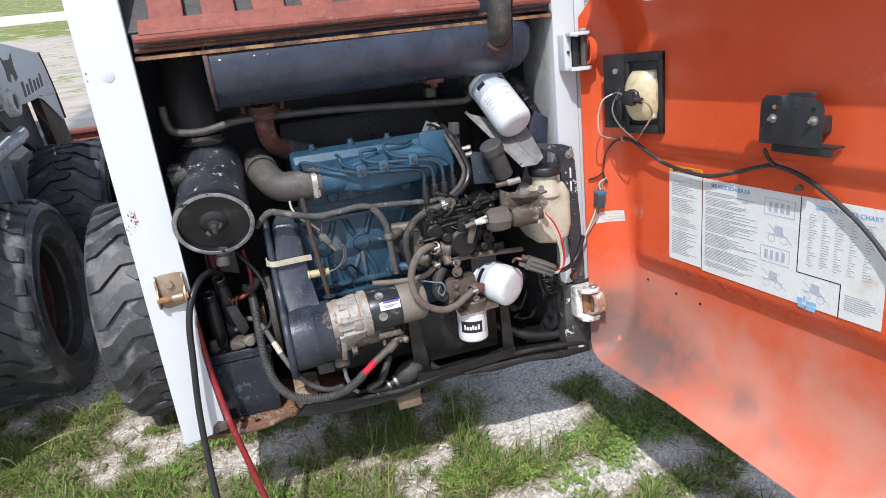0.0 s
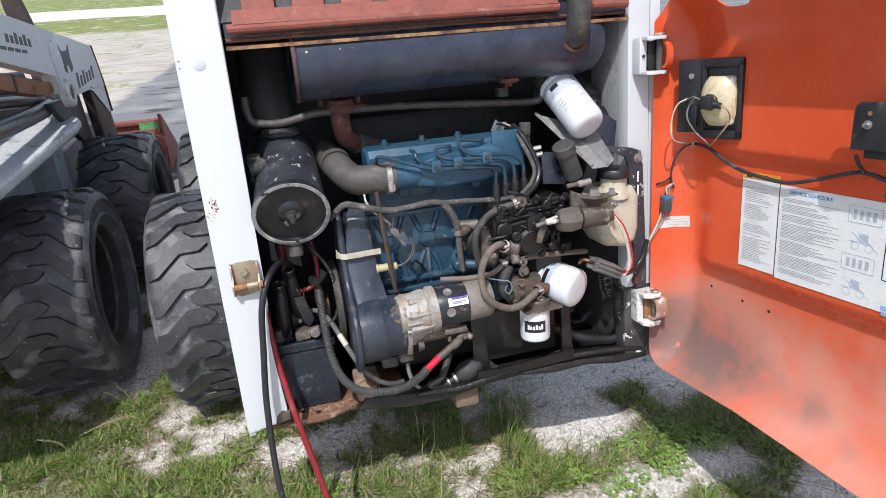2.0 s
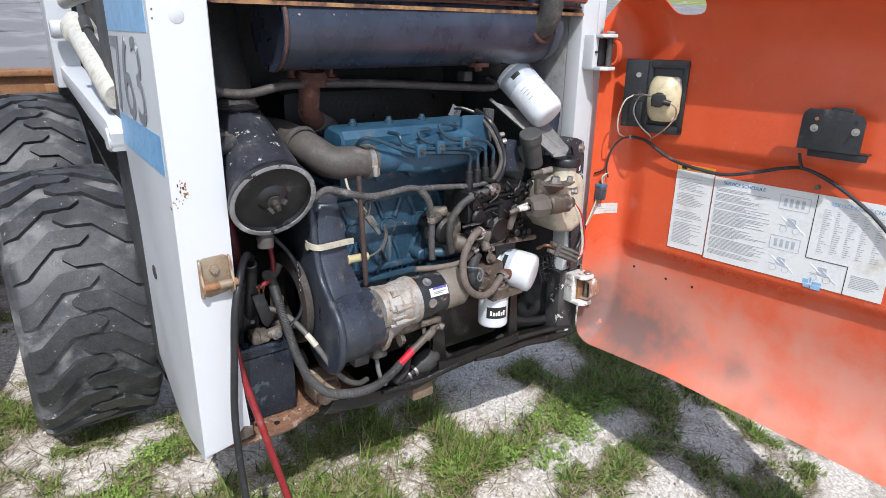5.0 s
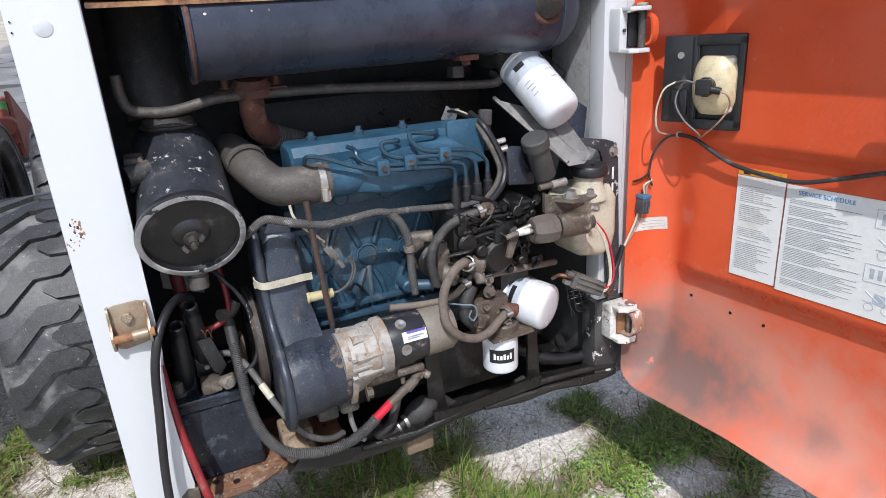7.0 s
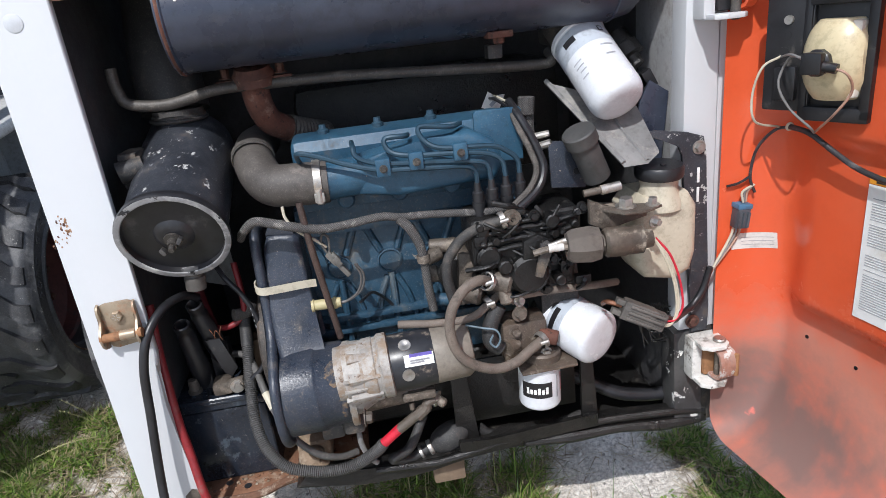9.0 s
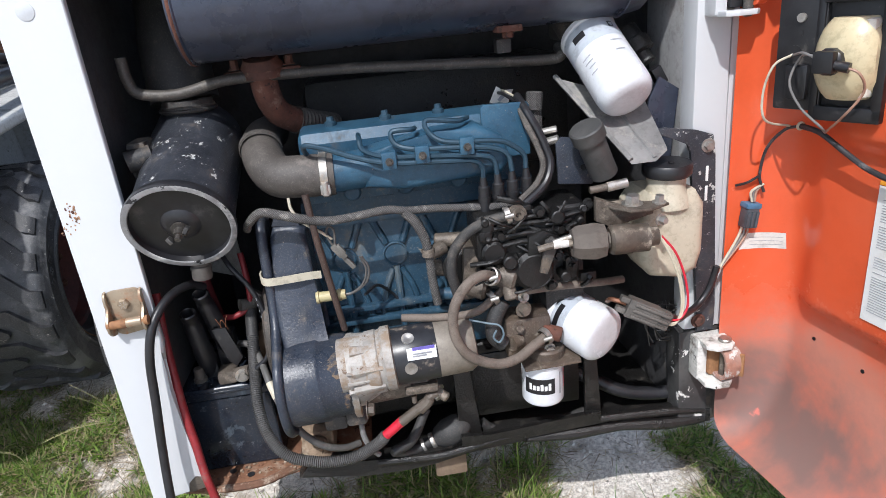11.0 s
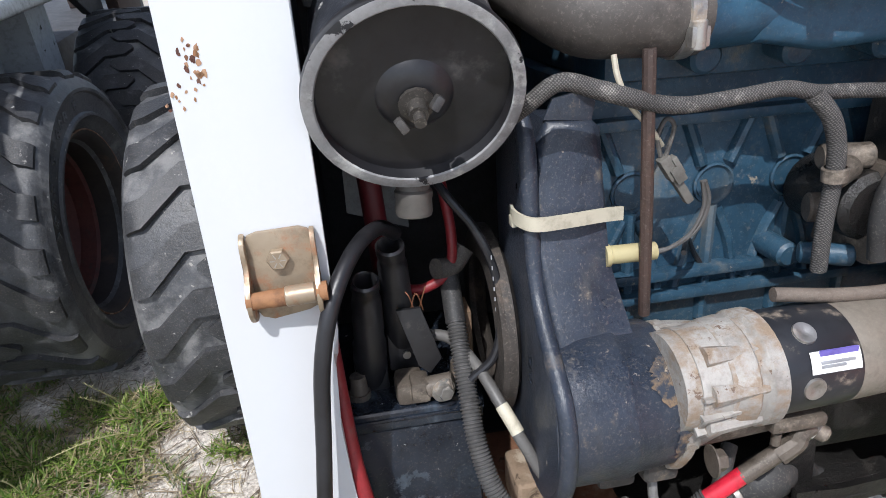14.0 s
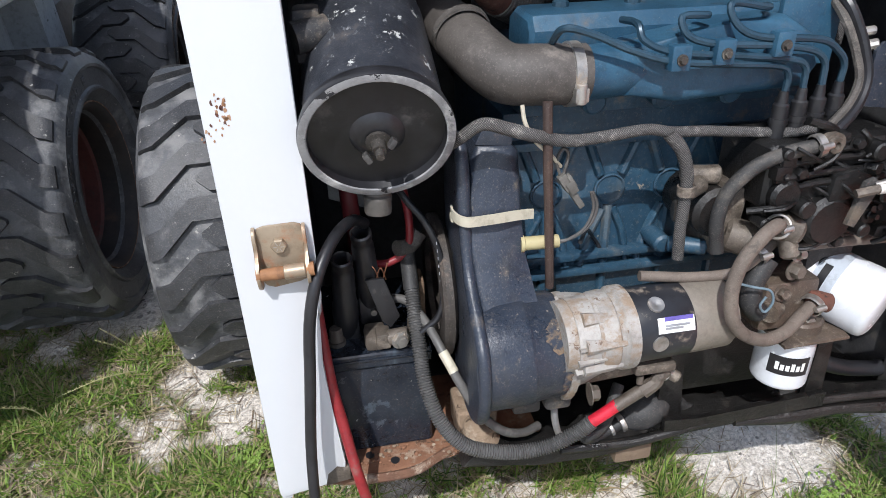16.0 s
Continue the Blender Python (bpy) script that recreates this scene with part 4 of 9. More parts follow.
def build_frame():
    t = thing("loader_frame", (0, 0.15, 0.28), "white painted steel rear frame of the loader", "loader frame")
    lp = slab(B(), [(-0.4495, 1.55), (-0.3645, 1.55), (-0.3668, 0.585), (-0.3687, 0.567), (-0.3765, 0.552), (-0.3752, 0.50), (-0.3722, 0.44), (-0.3655, 0.350), (-0.3645, 0.321), (-0.4475, 0.306), (-0.4495, 0.315)], 0.0, 0.012, "y", 0.004)
    lpo = part("left_upright", lp, white_paint, t, "bright white painted steel upright")
    side = slab(B(), [(0.006, 1.55), (0.375, 1.55), (0.374, 1.06), (0.380, 0.83), (0.335, 0.66), (0.335, 0.43), (0.34, 0.36), (0.18, 0.281), (0.11, 0.277), (0.006, 0.299)], -0.449, -0.435, "x", 0.003)
    slant(side)
    sp = part("side_panel", side, white_paint, t)
    # worn rust patch, plug and tip wear on the upright
    rnd = random.Random(3)
    for i in range(34):
        px, pz = -0.431 + rnd.gauss(0, 0.0032), 0.790 + rnd.gauss(0, 0.0085)
        if i > 24:
            px, pz = -0.441 + rnd.gauss(0, 0.005), 0.770 + rnd.gauss(0, 0.004)
        r = rnd.uniform(0.0006, 0.0024) * (0.7 if i > 24 else 1.0)
        blot = [(px + r * rnd.uniform(0.3, 1.1) * math.cos(a), pz + r * rnd.uniform(0.5, 1.6) * math.sin(a)) for a in (0, 0.9, 1.8, 2.7, 3.6, 4.5, 5.4)]
        part("rust_fleck", slab(B(), blot, -0.0003, 0.003, "y", 0), (rust_orange, rust_stain, rust_metal, rust_stain)[i % 4], lpo)
    part("plug_cap", lathe(B(), (-0.411, 0.002, 1.039), (-0.411, -0.01, 1.039), [(0.001, 0.0108), (0.0026, 0.0108), (0.0030, 0.0100), (0.0030, 0)], 28), plug_white, lpo, "pale grey plastic plug")
    for a, b in ((0.045, 1.035), (0.05, 1.047)):
        part("rivet", rod(B(), (-0.448 + a * 0.1, 0.004, b), (-0.448 + a * 0.1, -0.0012, b), 0.0012, seg=8), dark_metal, lpo)
    part("foot_rust", slab(B(), [(-0.392, 0.3165), (-0.361, 0.3215), (-0.361, 0.340), (-0.376, 0.345), (-0.388, 0.334)], -0.0012, 0.013, "y", 0.001), tan_steel, lpo)
    # model number and stripes on the side
    for z0, h in ((1.083, 0.03), (1.004, 0.055), (0.795, 0.062)):
        part("stripe", slant(slab(B(), [(0.02, z0 + 0.012), (0.371, z0 + 0.012), (0.371, z0 + h + 0.012), (0.02, z0 + h + 0.012)], -0.4497, -0.4488, "x", 0)), decal_sky, sp)
    num = lettering("763", 0.22, Matrix.Translation((-0.4500, 0.371, 0.872)) @ pose(0, 0, 0, 90, 0, -90) @ Matrix.Diagonal((0.88, 0.90, 1, 1)))
    slant(num)
    part("number", num, decal_grey, sp, "worn grey lettering")
    part("latch_hole", rod(B(), (-0.440, 0.24, 0.58), (-0.4440, 0.24, 0.58), 0.014), dark_metal, sp)
    # white wall in reality; its dark grey holds the shade
    part("inner_wall", box(B(), (-0.432, 0.013, 0.305), (-0.386, 0.52, 1.5), 0.002), shade_grey, t)
    # right upright
    rp = slab(B(), [(0.43, 0.47), (0.43, 1.55), (0.478, 1.55), (0.482, 0.47)], 0.0, 0.04, "y", 0.003)
    part("right_upright", rp, white_paint, t, "white painted steel upright")
    part("hinge_strip", box(B(), (0.4825, 0.002, 0.47), (0.506, 0.034, 1.5), 0.002), white_paint, t)
    part("lower_hinge_strip", box(B(), (0.4745, 0.003, 0.285), (0.500, 0.034, 0.468), 0.002), dark_metal, t)
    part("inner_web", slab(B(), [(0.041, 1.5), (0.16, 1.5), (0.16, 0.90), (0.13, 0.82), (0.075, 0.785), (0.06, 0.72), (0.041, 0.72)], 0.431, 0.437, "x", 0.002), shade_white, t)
    part("outer_wall", box(B(), (0.439, 0.041, 0.283), (0.482, 0.52, 1.5), 0.002), shade_grey, t)
    part("lower_right_upright", slab(B(), [(0.420, 0.468), (0.470, 0.468), (0.474, 0.285), (0.424, 0.30)], -0.004, 0.04, "y", 0.003), chipped_post, t, "chipped black over white paint")
    # cross rail and lip over the bay
    part("cross_rail", slab(B(), [(-0.003, 1.058), (-0.003, 1.064), (0.06, 1.072), (0.06, 1.066)], -0.3615, 0.4295, "x", 0.0015), gold_edge, t, "rusty golden edge strip")
    part("rail_channel", box(B(), (-0.3615, 0.008, 1.07), (0.4295, 0.05, 1.105), 0.003), black_paint, t)
    part("rail_seal", sweep(B(), [(-0.36, 0.0, 1.074), (0.0, 0.0, 1.076), (0.42, 0.0, 1.074)], 0.004, 6), rust_metal, t)
    # sill, floor and back of the bay
    sill = slab(B(), [(-0.20, 0.330), (-0.10, 0.318), (-0.05, 0.313), (0.02, 0.316), (0.06, 0.324), (0.10, 0.326), (0.22, 0.328), (0.34, 0.322), (0.485, 0.308), (0.487, 0.281), (0.43, 0.286), (0.366, 0.290), (0.31, 0.299), (0.259, 0.303), (0.20, 0.308), (0.156, 0.306), (0.10, 0.309), (0.056, 0.300), (0.0, 0.290), (-0.043, 0.287), (-0.12, 0.290), (-0.22, 0.306)], 0.0, 0.03, "y", 0.005)
    part("sill", sill, greasy, t, "black oily sill")
    part("sill_pipe", sweep(B(), [(-0.09, -0.004, 0.316), (0.00, -0.006, 0.310), (0.05, -0.007, 0.315), (0.12, -0.006, 0.326), (0.20, -0.004, 0.326), (0.30, -0.003, 0.327), (0.40, -0.003, 0.320), (0.47, 0.0, 0.309)], 0.0065, 10), greasy, t)
    part("mud_crust", sweep(B(), [(0.16, -0.002, 0.312), (0.24, -0.004, 0.308), (0.32, -0.003, 0.306), (0.40, -0.004, 0.297), (0.47, -0.002, 0.292)], [0.006, 0.011, 0.008, 0.011, 0.007], 10), greasy, t)
    rim = [(-0.42, 0.035), (-0.384, 0.026), (-0.345, 0.018), (-0.30, 0.016), (-0.272, 0.021), (-0.245, 0.036), (-0.218, 0.047), (-0.185, 0.050), (-0.13, 0.045), (-0.10, 0.06)]
    plate = slab(B(), rim + [(-0.10, 0.2), (-0.42, 0.2)], 0.288, 0.302, "z", 0.004)
    pl = part("corner_plate", plate, rust_plate, t, "rusty steel corner plate strewn with dirt")
    part("plate_edge", sweep(B(), [(x, y, 0.297) for x, y in rim], 0.0065, 8), rust_edge, pl)
    for px, py in ((-0.303, 0.036), (-0.335, 0.052)):
        part("plate_hole", rod(B(), (px, py, 0.3025), (px, py, 0.3035), 0.006), ink_black, pl)
    crumbs = random.Random(17)
    for i in range(46):
        cx, cy, cr = crumbs.uniform(-0.375, -0.21), crumbs.uniform(0.03, 0.062), crumbs.uniform(0.0012, 0.0040)
        bm = B()
        bmesh.ops.create_icosphere(bm, subdivisions=1, radius=cr, matrix=Matrix.Translation((cx, cy, 0.3025 + cr * 0.3)) @ Matrix.Diagonal((1, crumbs.uniform(0.6, 1.2), 0.6, 1)))
        part("dirt_crumb", bm, (rust_plate, rust_edge, mud_tan)[i % 3], pl)
    part("plate_boss", lathe(B(), (-0.185, 0.038, 0.296), (-0.185, 0.038, 0.34), [(0, 0.030), (0.012, 0.030), (0.018, 0.026), (0.022, 0.014), (0.022, 0)], 24), rust_plate, t)
    part("mount_block", box(B(), (-0.215, 0.05, 0.302), (-0.160, 0.11, 0.352), 0.008, 3), mud_tan, t)
    part("mount_pad", lathe(B(), (-0.19, 0.03, 0.318), (-0.19, 0.03, 0.36), [(0, 0.026), (0.010, 0.027), (0.016, 0.023), (0.030, 0.021), (0.036, 0.012), (0.036, 0)], 20), mud_tan, t, "rubber engine mount caked in dry mud")
    part("belly_pan", box(B(), (-0.43, 0.05, 0.282), (0.44, 0.55, 0.29), 0.0), greasy, t)
    part("back_wall", box(B(), (-0.43, 0.52, 0.29), (0.44, 0.54, 1.5), 0.0), shade_grey, t)
    part("hitch_block", box(B(), (0.003, 0.02, 0.244), (0.058, 0.07, 0.290), 0.005), wood_block, t)
    # striker bracket on the left upright
    br = B()
    slab(br, [(-0.419, 0.6735), (-0.413, 0.6755), (-0.383, 0.6765), (-0.377, 0.674), (-0.374, 0.667), (-0.374, 0.622), (-0.377, 0.614), (-0.384, 0.611), (-0.410, 0.607), (-0.418, 0.610), (-0.4225, 0.617), (-0.4235, 0.664)], -0.0040, -0.0005, "y", 0.0015)
    for x in (-0.4225, -0.3745):
        wave = spline([(-0.002, 0.675, 0), (-0.009, 0.672, 0), (-0.012, 0.662, 0), (-0.010, 0.650, 0), (-0.018, 0.641, 0), (-0.024, 0.632, 0), (-0.023, 0.621, 0), (-0.015, 0.612, 0), (-0.002, 0.609, 0)], 3)
        side = [(p.x, p.y) for p in wave]
        slab(br, side, x - 0.0018, x + 0.0018, "x", 0.0008)
    s = part("striker_bracket", br, zinc_gold, lpo, "rust-stained gold-plated steel bracket")
    part("striker_pin", lathe(B(), (-0.4245, -0.018, 0.630), (-0.355, -0.018, 0.632), [(0.0, 0), (0.0, 0.0066), (0.004, 0.0066), (0.004, 0.0060), (0.014, 0.0062), (0.016, 0.0066), (0.028, 0.0066), (0.030, 0.0060), (0.050, 0.0060), (0.051, 0.0070), (0.056, 0.0070), (0.056, 0)], 18), rust_orange, s)
    part("pin_sleeve", rod(B(), (-0.398, -0.018, 0.6308), (-0.3765, -0.018, 0.6315), 0.0074, bev=0.001), zinc_gold, s)
    part("bolt", hexbolt(B(), (-0.400, -0.0035, 0.655), (0, -1, 0.0), 0.0080, 0.006, False), zinc_gold, s)
    for i in range(6):
        g = math.radians(60 * i + 30)
        bar = box(B(), (-0.0004, -0.0003, 0.0018), (0.0004, 0.0003, 0.0055), 0)
        bar.transform(Matrix.Translation((-0.400, -0.0103, 0.655)) @ Matrix.Rotation(g, 4, "Y"))
        part("bolt_mark", bar, steel, s)
    part("bolt_mark", torus(B(), (-0.400, -0.0102, 0.655), (0, -1, 0), 0.0014, 0.0003, 12, 6), steel, s)
    # black bracket plate on the right upright
    bp = B()
    slab(bp, [(0.445, 0.470), (0.474, 0.470), (0.474, 0.515), (0.461, 0.765), (0.457, 0.788), (0.432, 0.797), (0.385, 0.806), (0.372, 0.806), (0.372, 0.797), (0.400, 0.789), (0.420, 0.779), (0.426, 0.765)], -0.010, -0.004, "y", 0.002)
    p = part("bracket_plate", bp, black_chipped, t, "black painted steel bracket plate")
    for z in (0.735, 0.765):
        part("slot", box(B(), (0.4475, -0.0112, z - 0.045), (0.4515, -0.009, z - 0.022), 0.001), decal_white, p)
    part("bolt", hexbolt(B(), (0.449, -0.010, 0.773), (0, -1, 0), 0.007, 0.006), steel, p)
    part("bolt", hexbolt(B(), (0.447, -0.010, 0.49), (0, -1, 0), 0.008, 0.006), rust_metal, p)
    # hinge brackets
    for z, upper in ((0.985, True), (0.428, False)):
        h = B()
        box(h, (0.438, -0.030, z - 0.037), (0.456, 0.0, z + 0.037), 0.006)
        for dz in (-0.034, 0.034):
            slab(h, [(0.442, -0.005), (0.442, -0.050), (0.455, -0.060), (0.478, -0.060), (0.488, -0.050), (0.489, -0.005)], z + dz - 0.0036, z + dz + 0.0036, "z", 0.002)
        hp = part("hinge_bracket", h, white_paint if upper else worn_white, t, "white painted hinge bracket")
        part("hinge_pin", rod(B(), (0.476, -0.042, z - 0.040), (0.476, -0.042, z + 0.040), 0.0066, bev=0.002), dark_metal if upper else tan_steel, hp)
        part("pin_head", rod(B(), (0.476, -0.042, z + 0.037), (0.476, -0.042, z + 0.043), 0.0100, bev=0.002), steel, hp)
        part("bushing", box(B(), (0.456, -0.034, z - 0.028), (0.486, -0.006, z + 0.028), 0.006), black_plastic if upper else rust_orange, hp)
    part("screw", rod(B(), (0.446, -0.031, 0.985), (0.446, -0.034, 0.985), 0.003), dark_metal, t)


build_frame()


def build_lift_linkage():
    t = thing("lift_linkage", (-0.43, 0.9, 0.80), "white lift link with hydraulic cylinder beside the frame", "lift arm")
    def drift(bm):
        for v in bm.verts:
            v.co.x += 0.042 * (v.co.y - 0.4)
        return bm
    beam = slab(B(), [(0.385, 0.790), (0.372, 0.826), (0.41, 0.848), (1.50, 0.905), (1.57, 0.892), (1.53, 0.866)], -0.462, -0.40, "x", 0.006)
    part("beam", drift(beam), white_paint, t)
    part("pivot_boss", lathe(B(), (-0.43, 0.402, 0.812), (-0.52, 0.402, 0.812), [(0, 0.024), (0.032, 0.024), (0.036, 0.020), (0.036, 0)], 28), white_paint, t)
    part("cylinder", lathe(B(), (-0.425, 0.44, 0.888), (-0.428, 0.86, 1.030), [(0, 0), (0, 0.026), (0.01, 0.031), (0.36, 0.031), (0.365, 0.038), (0.40, 0.038), (0.405, 0.024), (0.45, 0.024), (0.45, 0)], 28), arm_cream, t, "cream painted hydraulic cylinder")
    part("cylinder_hose", sweep(B(), [(-0.420, 0.42, 0.908), (-0.422, 0.55, 0.958), (-0.424, 0.70, 1.010), (-0.420, 0.78, 1.040), (-0.41, 0.86, 1.065)], 0.0085, 10), rubber, t)
    part("hose_fitting", rod(B(), (-0.424, 0.70, 1.012), (-0.420, 0.76, 1.036), 0.013, bev=0.003), dark_metal, t)
    part("rear_upright", box(B(), (-0.435, 1.38, 0.834), (-0.362, 1.48, 1.62), 0.005), white_paint, t)
    part("upright_pin", rod(B(), (-0.36, 1.32, 1.010), (-0.436, 1.32, 1.010), 0.027, bev=0.005), white_paint, t)
    part("well_wall", box(B(), (-0.425, 1.50, 0.40), (-0.25, 1.52, 1.62), 0.0), dark_metal, t)
    part("cross_tube", rod(B(), (-0.40, 1.20, 1.085), (-0.30, 0.60, 1.15), 0.020), arm_cream, t)


arm_cream = mat("arm_cream", (0.62, 0.60, 0.54), (0.52, 0.50, 0.44), 0.45, dirt=((0.40, 0.37, 0.30), 0.25, 14))
build_lift_linkage()


def build_grille():
    t = thing("rear_grille", (0.03, 0.2, 1.08), "faded red slotted steel engine grille tilted over the bay", "grille")
    lip = B()
    sweep(lip, [(-0.355, -0.012, 1.092), (0.0, -0.014, 1.093), (0.268, -0.012, 1.092)], 0.0085, 10)
    part("lip", lip, red_oxide, t)
    part("lip_edge", box(B(), (-0.350, -0.006, 1.078), (0.262, 0.03, 1.081), 0.001), rust_metal, t)
    part("lip_end", sweep(B(), [(0.338, -0.012, 1.091), (0.38, -0.012, 1.091), (0.42, -0.010, 1.090)], 0.0085, 10), red_oxide, t)
    lean = Matrix.Rotation(-0.62, 4, "X")
    for i in (0, 1, 2, 3, 4, 5, 6, 8):
        bm = box(B(), (-0.0285, -0.004, 0.0), (0.0285, 0.004, 0.64), 0.003)
        bm.transform(Matrix.Translation((-0.297 + 0.0865 * i, -0.004, 1.112)) @ lean)
        part("slat", bm, red_oxide, t)
    base = box(B(), (-0.345, -0.006, -0.016), (0.266, 0.004, 0.016), 0.003)
    base.transform(Matrix.Translation((0, -0.006, 1.108)) @ lean)
    part("lower_bar", base, red_oxide, t)
    # dark sheet added behind the slats, run out of view to block stray sun
    shade = box(B(), (-0.380, 0.012, 0.0), (0.437, 0.018, 0.64), 0.0)
    shade.transform(Matrix.Translation((0, -0.004, 1.112)) @ lean)
    part("screen", shade, dark_metal, t)


build_grille()

# ---- rear door ----
D_O, D_U, D_N = V((0.478, -0.020, 0)), V((0.12, -0.993, 0)), V((0.993, 0.12, 0))
DOOR_W = 0.93


def on_door(u, z, n):
    return D_O + D_U * u + D_N * n + V((0, 0, z))


def quarter(f):
    f = max(0.0, min(1.0, f))
    return math.sqrt(max(0.0, 1 - (1 - f) ** 2))


def step(a, b, x):
    f = max(0.0, min(1.0, (x - a) / (b - a)))
    return f * f * (3 - 2 * f)


def door_edges(u):
    r = 0.045
    lo, hi = 0.279 - 0.085 * max(0.0, u - 0.25), 1.098
    if u < r:
        lo += 0.040 * (1 - math.sqrt(max(0.0, 1 - (1 - u / r) ** 2)))
    q = 0.048
    if u < q:
        hi -= q - math.sqrt(max(0.0, q * q - (q - u) ** 2))
    # half-round cut-out in the top flange
    f = abs(u - 0.176) / 0.041
    if f < 1.0:
        hi -= 0.036 * (1 - f ** 4) ** 0.5
    return lo, hi


def door_depth(u, z):
    lo, hi = door_edges(u)[0], 1.098
    d = 0.099 - 0.020 * step(0.515, 0.545, z) * step(0.03, 0.10, u) - 0.016 * step(0.772, 0.80, z) * step(0.07, 0.14, u)
    ru = 0.05 + 0.08 * step(0.5, 0.85, z)
    curl = 0.033 * (1 - quarter((hi - z) / 0.115)) * step(0.02, 0.10, u)
    return d * quarter(u / ru) * quarter((z - lo) / 0.17) * quarter((hi - z) / 0.115) * quarter((DOOR_W - u) / 0.09) - curl


worn_orange = mat("worn_orange", (0.40, 0.19, 0.13), (0.36, 0.28, 0.25), 0.5, chips=((0.55, 0.53, 0.50), 0.4, 40))


def door_marks(u, z):
    """Soot blown on by the exhaust, settled dust with sun glare painted in, and scraped paint: each 0 to 1 by place on
    the door.
    """
    def spot(cu, cz, ru, rz):
        return math.exp(-((u - cu) / ru) ** 2 - ((z - cz) / rz) ** 2)
    wob = noise.fractal((u * 9, z * 9, 2.0), 1.0, 2.0, 5)
    grain = noise.fractal((u * 30, z * 30, 7.0), 0.8, 2.0, 4)
    soot = 0.95 * spot(0.10, 0.355, 0.13, 0.085) + 0.55 * spot(0.21, 0.315, 0.15, 0.05) + 0.42 * spot(0.375, 0.325, 0.035, 0.030) + 0.35 * spot(0.46, 0.290, 0.03, 0.02) + 0.35 * spot(0.02, 0.41, 0.06, 0.07) + 0.55 * spot(0.02, 0.335, 0.05, 0.05)
    soot = max(0.0, min(1.0, soot * (0.85 + 0.40 * wob + 0.25 * grain)))
    low = step(0.62, 0.36, z)
    dust = max(0.0, min(1.0, low * (0.66 + 0.26 * wob + 0.16 * grain) + 0.35 * spot(0.14, 0.46, 0.16, 0.05) + 0.14 * max(0.0, wob)))
    scrape = spot(0.060, 0.322, 0.040, 0.016) * (0.5 + 1.6 * grain) + spot(0.50, 0.275, 0.03, 0.010) * (0.2 + 1.4 * grain)
    return soot, dust, max(0.0, min(1.0, scrape))


